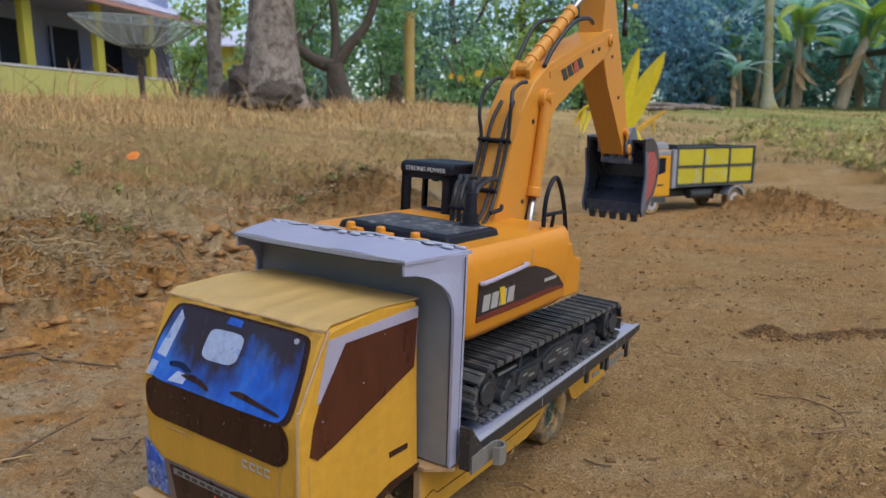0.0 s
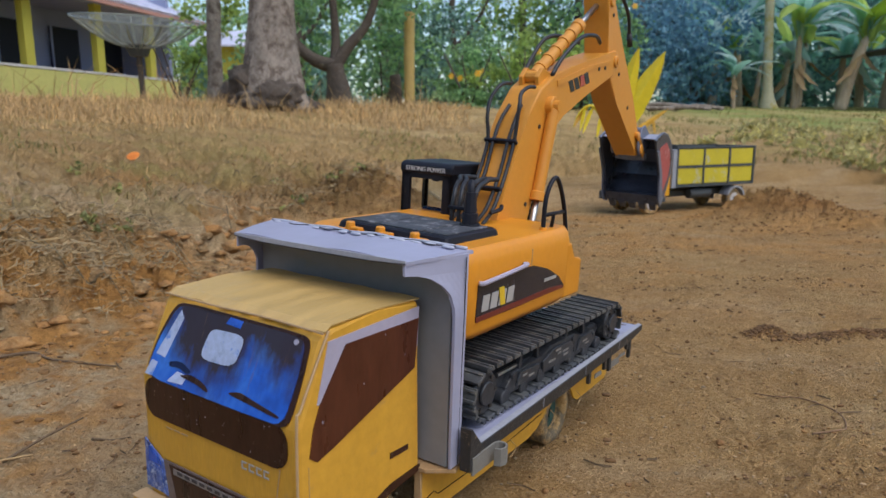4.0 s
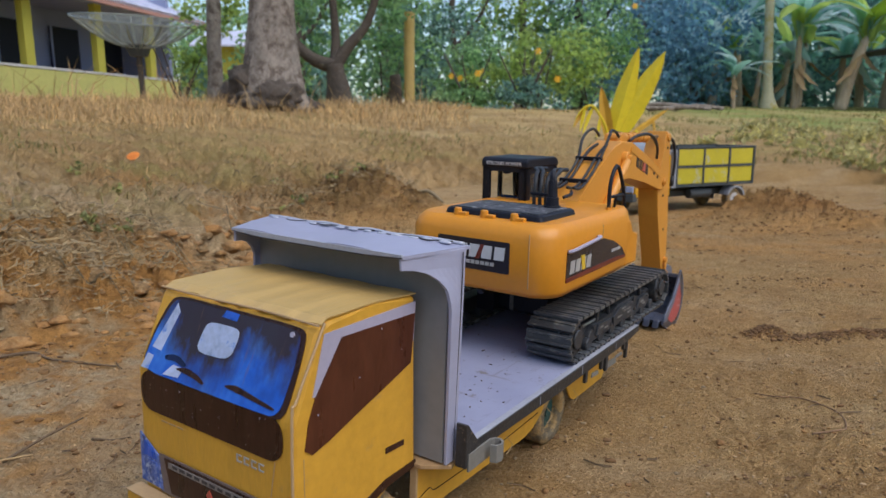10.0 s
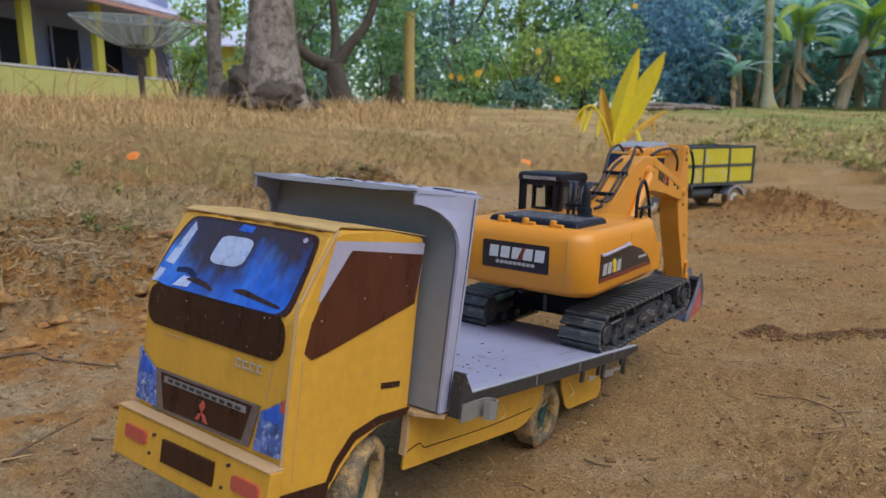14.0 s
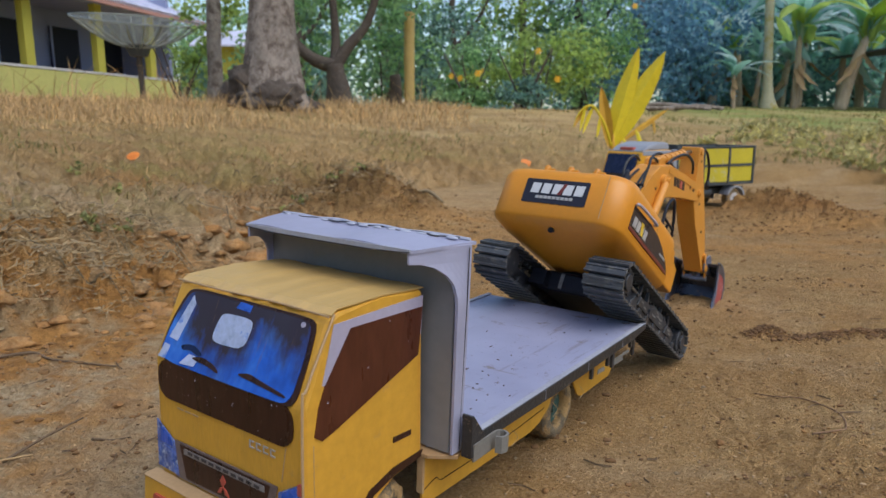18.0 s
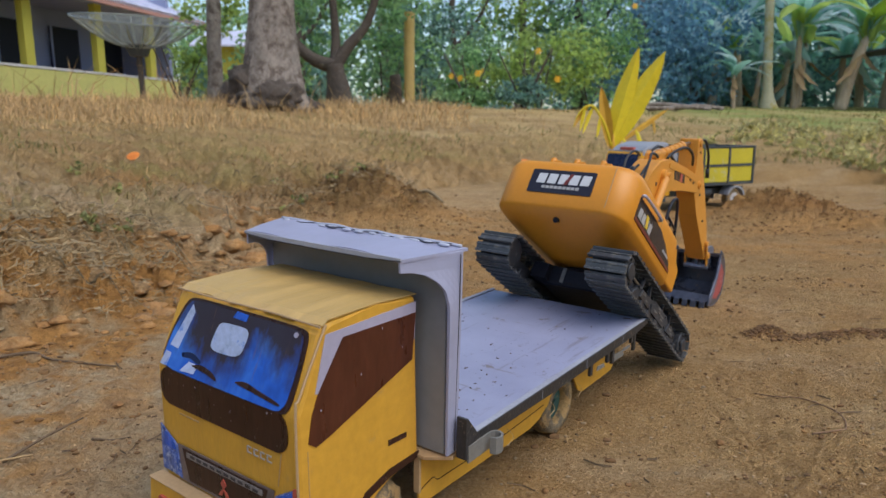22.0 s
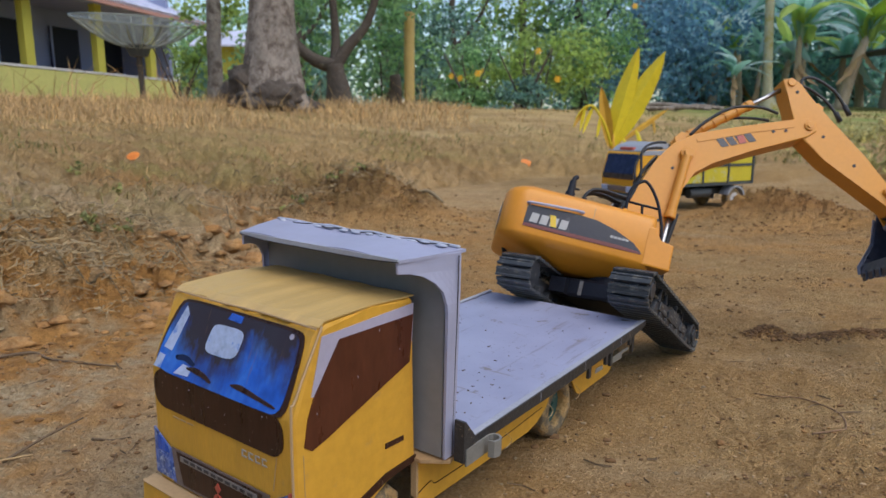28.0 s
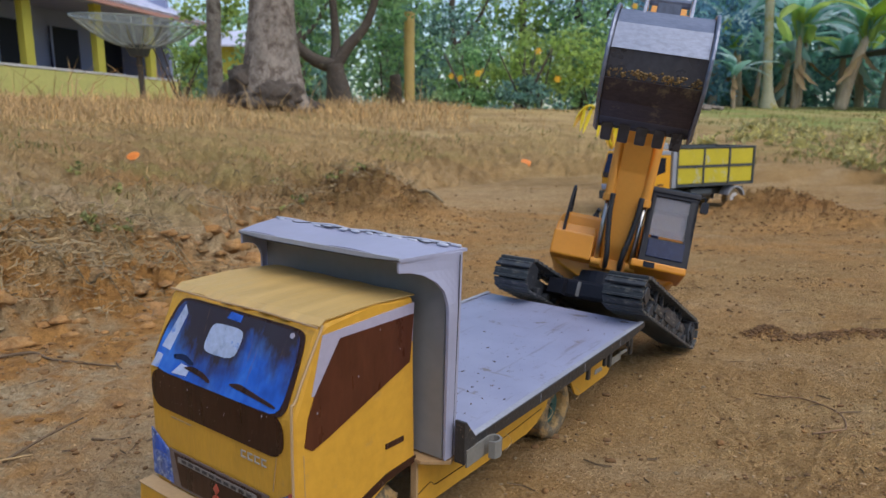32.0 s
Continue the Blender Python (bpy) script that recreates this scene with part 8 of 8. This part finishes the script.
stick_thing([(-0.10, 2.24, 0.004), (-0.05, 2.19, 0.010), (0.0, 2.14, 0.004)], 0.008, 0.004, "pale dry stick on the earth heap", "litter")
for x, y, a in ((-1.13, 2.56, 12), (0.51, 4.02, -20)):
    lf = big_leaf(None, pose(x - 0.05, y, height(x, y) + 0.030, 55, -a, 0), 0.02 * y, 0.0075 * y, 0.15, "orange_leaf", "", 0.1, 3)
    lf.name = "fallen_leaf"
    tagged(lf, "curled bright orange fallen leaf in dry grass", "leaf", "orange leaves")
for x, y, s in ((-0.35, 0.690, 0.006), (-0.325, 0.880, 0.008), (-0.30, 0.885, 0.006), (0.262, 0.60, 0.004)):
    bm = bmesh.new()
    bmesh.ops.create_icosphere(bm, subdivisions=2, radius=s)
    for v in bm.verts:
        v.co *= 1 + 0.35 * noise.noise(v.co * (2.2 / s) + Vector((x * 50, y * 50, 0)))
        v.co.z *= 0.62
    tagged(part("clod", bm, M["clod"], None, at=pose(x, y, height(x, y) + s * 0.3)), "brown lump of clay on the yard", "clod", "clods on the yard")


# ---- what moves ----
# truck: seconds, x, y and height of the rear axle, heading, pitch (nose up)
TRUCK = [
    (0.0, 0.0502, 0.6454, 0.0293, -123.76, 0.31),
    (3.5, 0.0518, 0.643, 0.0299, -124.01, 0.25),
    (5.5, 0.0506, 0.6428, 0.0299, -123.77, 0.29),
    (7.0, 0.0504, 0.6433, 0.0299, -123.76, 0.26),
    (7.5, 0.0519, 0.6448, 0.03, -124.02, 0.13),
    (8.0, 0.0496, 0.644, 0.0301, -123.73, 0.23),
    (9.0, 0.049, 0.6432, 0.0303, -123.67, 0.3),
    (9.5, 0.049, 0.6424, 0.0305, -123.84, 0.37),
    (10.0, 0.0483, 0.6424, 0.0306, -123.91, 0.86),
    (10.5, 0.0483, 0.6424, 0.0307, -124.12, 0.94),
    (11.0, 0.0468, 0.6415, 0.0309, -124.36, 0.6),
    (11.5, 0.0464, 0.6411, 0.0309, -124.25, 0.7),
    (12.0, 0.0473, 0.6404, 0.0308, -124.17, 1.39),
    (12.5, 0.0467, 0.6402, 0.0308, -124.29, 1.03),
    (13.0, 0.0426, 0.6395, 0.0312, -125.18, 10.89),
    (13.5, 0.0425, 0.6375, 0.031, -125.06, 10.09),
    (14.0, 0.0426, 0.6374, 0.0311, -125.06, 9.86),
    (14.5, 0.0403, 0.6371, 0.0315, -125.22, 16.17),
    (16.5, 0.0487, 0.6412, 0.0304, -124.79, 9.39),
    (17.0, 0.0485, 0.6437, 0.0299, -124.91, 9.56),
    (17.5, 0.0493, 0.6443, 0.0301, -125.0, 9.54),
    (18.0, 0.0571, 0.6536, 0.0306, -125.11, 1.04),
    (18.5, 0.058, 0.6563, 0.0306, -125.69, 0.28),
    (19.0, 0.0584, 0.6577, 0.0305, -125.78, 0.12),
    (20.0, 0.0587, 0.6585, 0.0305, -125.86, 0.07),
    (20.5, 0.0605, 0.6636, 0.0309, -126.45, -0.64),
    (21.0, 0.0602, 0.663, 0.0309, -126.45, -0.6),
    (22.5, 0.0596, 0.6633, 0.0309, -126.31, -0.6),
    (23.0, 0.0588, 0.6598, 0.0309, -126.08, -0.37),
    (23.5, 0.0536, 0.6592, 0.0302, -124.97, -0.23),
    (24.0, 0.0538, 0.6588, 0.03, -124.93, -0.21),
    (24.5, 0.0572, 0.6588, 0.0304, -125.82, -0.45),
    (25.0, 0.0576, 0.6588, 0.0305, -126.23, -0.52),
    (25.5, 0.0576, 0.6582, 0.0304, -126.23, -0.46),
    (27.5, 0.057, 0.6581, 0.0304, -126.11, -0.44),
    (28.5, 0.0565, 0.6566, 0.0305, -125.99, -0.29),
    (29.5, 0.0556, 0.6537, 0.0302, -125.72, -0.01),
    (30.0, 0.0547, 0.6532, 0.0302, -125.56, 0.13),
    (31.5, 0.0548, 0.6538, 0.0302, -125.58, 0.08),
    (32.0, 0.055, 0.6545, 0.0301, -125.62, 0.0),
]
# excavator: seconds, x, y, z under the slew ring, heading, pitch (nose up), roll
DIGGER = [
    (0, 0.0266, 0.5968, 0.0912, 54.65, -1.4, 2.85),
    (7.5, 0.0266, 0.5968, 0.0912, 54.65, -1.4, 2.85),
    (8, 0.0498, 0.6325, 0.0918, 55.3, 0.1, 2),
    (8.5, 0.0805, 0.6755, 0.0922, 56.1, 0.3, 1.9),
    (9, 0.0837, 0.6792, 0.0922, 56.25, 0.5, 1.87),
    (9.5, 0.1005, 0.7025, 0.0915, 55.5, 0.35, 1.5),
    (10, 0.1148, 0.722, 0.0907, 54.95, 0.2, 1.24),
    (10.5, 0.118, 0.727, 0.0908, 54.8, 0.15, 1.05),
    (11, 0.124, 0.7343, 0.091, 54.57, 0.1, 0.85),
    (11.5, 0.131, 0.744, 0.0905, 54.25, 0.15, 0.9),
    (12, 0.139, 0.7553, 0.09, 53.9, 0.2, 0.95),
    (12.5, 0.1445, 0.763, 0.0885, 53.6, 0, 0.9),
    (13, 0.1606, 0.785, 0.07, 52.76, -1.7, 0.75),
    (14, 0.1606, 0.785, 0.07, 52.76, -1.7, 0.75),
    (14.5, 0.1553, 0.7662, 0.0501, 56.53, -10.76, 0.43),
    (16.5, 0.165, 0.7927, 0.05, 53.65, -22.4, 1.53),
    (17.5, 0.165, 0.7927, 0.05, 53.65, -22.4, 1.53),
    (18, 0.1684, 0.7912, 0.0665, 54.42, -30.3, 2.38),
    (18.5, 0.1691, 0.792, 0.0674, 54.6, -31, 2.3),
    (20, 0.1691, 0.792, 0.0675, 54.66, -31.1, 2.3),
    (20.5, 0.1724, 0.797, 0.0728, 53.1, -35.6, 1.1),
    (21, 0.1728, 0.7982, 0.0733, 52.9, -36.1, 0.9),
    (21.5, 0.1697, 0.789, 0.0722, 53.6, -34.3, 1.7),
    (22, 0.1686, 0.7868, 0.0719, 53.84, -33.75, 1.85),
    (23, 0.1683, 0.7837, 0.0726, 53.9, -33.4, 2.05),
    (23.5, 0.1664, 0.8032, 0.0724, 46.1, -31.6, 3.3),
    (24, 0.1664, 0.8032, 0.0724, 46.1, -31.6, 3.3),
    (24.5, 0.187, 0.8145, 0.0635, 52.9, -28.1, 2),
    (25, 0.2, 0.8203, 0.0583, 56.55, -26.5, 1.3),
    (25.5, 0.1992, 0.819, 0.057, 56.85, -26.4, 1.2),
    (28, 0.1968, 0.8168, 0.0556, 57, -26.7, 1.05),
    (29, 0.1968, 0.8168, 0.0556, 57, -26.7, 1.05),
    (29.5, 0.1972, 0.824, 0.054, 56.4, -25.6, 1.3),
    (30, 0.1975, 0.828, 0.053, 56, -24.8, 1.5),
    (32, 0.1975, 0.828, 0.053, 56, -24.8, 1.5),
]
# arm: seconds, swing, boom, stick and bucket angles in the plane of the arm
ARM = [
    (0, 0.8, 48.3, -52.3, -78.5),
    (0.6, 0.8, 48.3, -51.8, -78.5),
    (0.9, 0.8, 48.3, -42.5, -92),
    (1.2, 0.7, 49.2, -34.3, -56.3),
    (3.5, 0.6, 49.2, -34.3, -56.3),
    (5.5, 0.7, 23.7, -62, -73.2),
    (6, 0.8, 24, -59.5, -116.6),
    (7, 0.8, 23.6, -59.5, -99),
    (7.5, 0.3, 9.3, -78.5, -134),
    (8, 0.1, 9.6, -81.4, -134),
    (9, -1.2, 8.5, -78.7, -134),
    (10, -0.3, 9.8, -74.2, -134),
    (12, 0.3, 10.6, -71.5, -134),
    (13, 0.9, 11.7, -69.1, -134),
    (14.1, 0.9, 11.7, -69.1, -134),
    (14.5, -2.8, 23.8, -53.1, -100),
    (16.5, -0.5, 35.5, -37.6, -73.2),
    (17.5, -0.5, 35.5, -37.6, -73.2),
    (18, -1.1, 43.5, -32.3, -73.5),
    (18.5, -1.2, 44.4, -32.4, -73.5),
    (20, -1.3, 44.5, -32.4, -73.5),
    (20.5, 0.1, 49.5, -22.5, -82),
    (21, 0.3, 50.2, -22, -82.6),
    (21.5, 0, 49.1, -23, -86.5),
    (22, -0.1, 49.1, -23.4, -86.8),
    (23, -0.1, 48.5, -23.7, -88.3),
    (23.5, -1.5, 47.6, -27.5, -90.6),
    (24, -1.5, 47.6, -27.5, -90.6),
    (24.5, -0.8, 48.7, -29.6, -67),
    (25, -0.4, 49.5, -30.8, -55),
    (25.5, -0.4, 49.8, -31, -52),
    (27.5, -37.3, 51.8, -27.6, -81.1),
    (28, -60, 52.1, -31.8, -92.7),
    (28.5, -75, 57.5, -34.5, -92),
    (29, -110.4, 58.9, -33.8, -85),
    (29.5, -144.4, 36.5, -16, -104.6),
    (30, -160, 44, -25, -111.5),
    (31.8, -160, 44, -25, -111.5),
    (32, -160, 42, -34, -108),
]


def between(rows, t):
    """A row of the table at t, eased between its neighbours."""
    for a, b in zip(rows, rows[1:]):
        if t <= b[0]:
            s = 0 if b[0] == a[0] else max(0, (t - a[0]) / (b[0] - a[0]))
            return [p + (q - p) * s for p, q in zip(a[1:], b[1:])]
    return list(rows[-1][1:])


def turn_y(a):
    """A pose in the arm's plane: x along the angle a, in degrees above the horizontal."""
    return pose(0, 0, 0, 0, -a, 0)


def aimed(p, q):
    """At p, z towards q, y kept across the arm."""
    z = (q - p).normalized()
    y = Vector((0, 1, 0))
    x = y.cross(z).normalized()
    m = Matrix((x, z.cross(x), z)).transposed().to_4x4()
    m.translation = p
    return m


def circle_meet(a, ra, b, rb, side):
    """Where two links of the arm's plane meet."""
    d = b - a
    ln = min(max(d.length, 1e-5), (ra + rb) * 0.999)
    h = (ra * ra - rb * rb + ln * ln) / (2 * ln)
    k = math.sqrt(max(0, ra * ra - h * h))
    u = d.normalized()
    return a + u * h + side * k * Vector((-u.z, 0, u.x))


def motions():
    roll = -1.42
    rows, ran, last = [], 0.0, None
    spins = []
    for t, x, y, z, yaw, pitch in TRUCK:
        m = Matrix.Translation((x, y, z)) @ pose(0, 0, 0, 0, 0, yaw) @ pose(0, 0, 0, 0, -pitch, 0) @ pose(0, 0, 0, roll, 0, 0) @ Matrix.Translation((0, 0, -0.0405 * K))
        rows.append((t, m))
        if last:
            ran += (x - last[0]) * math.cos(radians(yaw)) + (y - last[1]) * math.sin(radians(yaw))
        last = (x, y)
        spins.append((t, math.degrees(ran / 0.03) - pitch))
    walk(flatbed, rows)
    for k, w in enumerate(flatbed_wheels):
        home = w.matrix_basis.copy()
        walk(w, [(t, home @ pose(0, 0, 0, 0, 0, 0.0 if k > 1 else 20.0) @ pose(0, 0, 0, 0, (s if k > 1 else 0.0), 0) @ pose(0, 0, 0, 0, 40 * k, 0)) for t, s in spins])
    e = digger["thing"]
    walk(e, [(t, Matrix.Translation((x, y, z)) @ pose(0, 0, 0, 0, 0, yaw) @ pose(0, 0, 0, 0, -p, 0) @ pose(0, 0, 0, r, 0, 0)) for t, x, y, z, yaw, p, r in DIGGER])
    # track shoes follow the way that it rolls
    way, prev = [], None
    run = 0.0
    for t, x, y, z, yaw, p, r in DIGGER:
        if prev:
            run += (x - prev[0]) * math.cos(radians(yaw)) + (y - prev[1]) * math.sin(radians(yaw))
        prev = (x, y)
        way.append((t, run))
    fine = [way[0]]
    for a, b in zip(way, way[1:]):
        n = max(1, int(abs(b[1] - a[1]) / 0.012))
        fine += [(a[0] + (b[0] - a[0]) * k / n, a[1] + (b[1] - a[1]) * k / n) for k in range(1, n + 1)]
    for row in digger["tracks"]:
        for ob, y, s in row:
            keys = []
            for t, d in fine:
                x, z, a = track_point(s - d / K / TRACK_LOOP)
                keys.append((t, pose(x * K, y * K, z * K, 0, math.degrees(a), 0)))
            walk(ob, keys)
    # arm, worked out in the house's plane and swung with it
    times = sorted({round(0.25 * k, 2) for k in range(129)} | {r[0] for r in ARM})
    keys = {k: [] for k in ("house", "boom", "stick", "bucket", "link", "toggle")}
    rams = {k: ([], []) for k in digger["rams"]}
    for t in times:
        swing, a, b, c = between(ARM, t)
        sw = pose(0, 0, 0, 0, 0, swing)
        foot = Vector((BOOM_FOOT[0] * K, 0, BOOM_FOOT[1] * K))
        mb = Matrix.Translation(foot) @ turn_y(a)
        ms = Matrix.Translation(mb @ Vector((BOOM_LEN * K, 0, 0))) @ turn_y(b)
        mk = Matrix.Translation(ms @ Vector((STICK_LEN * K, 0, 0))) @ turn_y(c)
        keys["house"].append((t, sw))
        keys["boom"].append((t, sw @ mb))
        keys["stick"].append((t, sw @ ms))
        keys["bucket"].append((t, sw @ mk))
        ear = mk @ Vector((-0.024 * K, 0, 0.022 * K))
        root = ms @ Vector((0.168 * K, 0, 0.006 * K))
        knee = circle_meet(root, 0.055 * K, ear, 0.047 * K, -1)
        keys["link"].append((t, sw @ aimed(root, knee) @ pose(0, 0, 0, 0, -90, 0)))
        keys["toggle"].append((t, sw @ aimed(knee, ear) @ pose(0, 0, 0, 0, -90, 0)))
        for nm, p, q in (("left", mb @ Vector((0.2047 * K, 0.0300 * K, 0.0882 * K)), Vector((0.060 * K, 0.0275 * K, 0.088 * K))), ("right", mb @ Vector((0.2047 * K, -0.0300 * K, 0.0882 * K)), Vector((0.060 * K, -0.0275 * K, 0.088 * K))), ("stick_ram", mb @ Vector((0.223 * K, 0, 0.1185 * K)), ms @ Vector((-0.0737 * K, 0, 0.0425 * K))), ("bucket_ram", ms @ Vector((-0.010 * K, 0, 0.047 * K)), knee)):
            rams[nm][0].append((t, sw @ aimed(p, q)))
            rams[nm][1].append((t, sw @ aimed(q, p)))
    for k, rows in keys.items():
        walk(digger[k], rows)
    for k, (ra, rb) in rams.items():
        walk(digger["rams"][k][0], ra)
        walk(digger["rams"][k][1], rb)


motions()
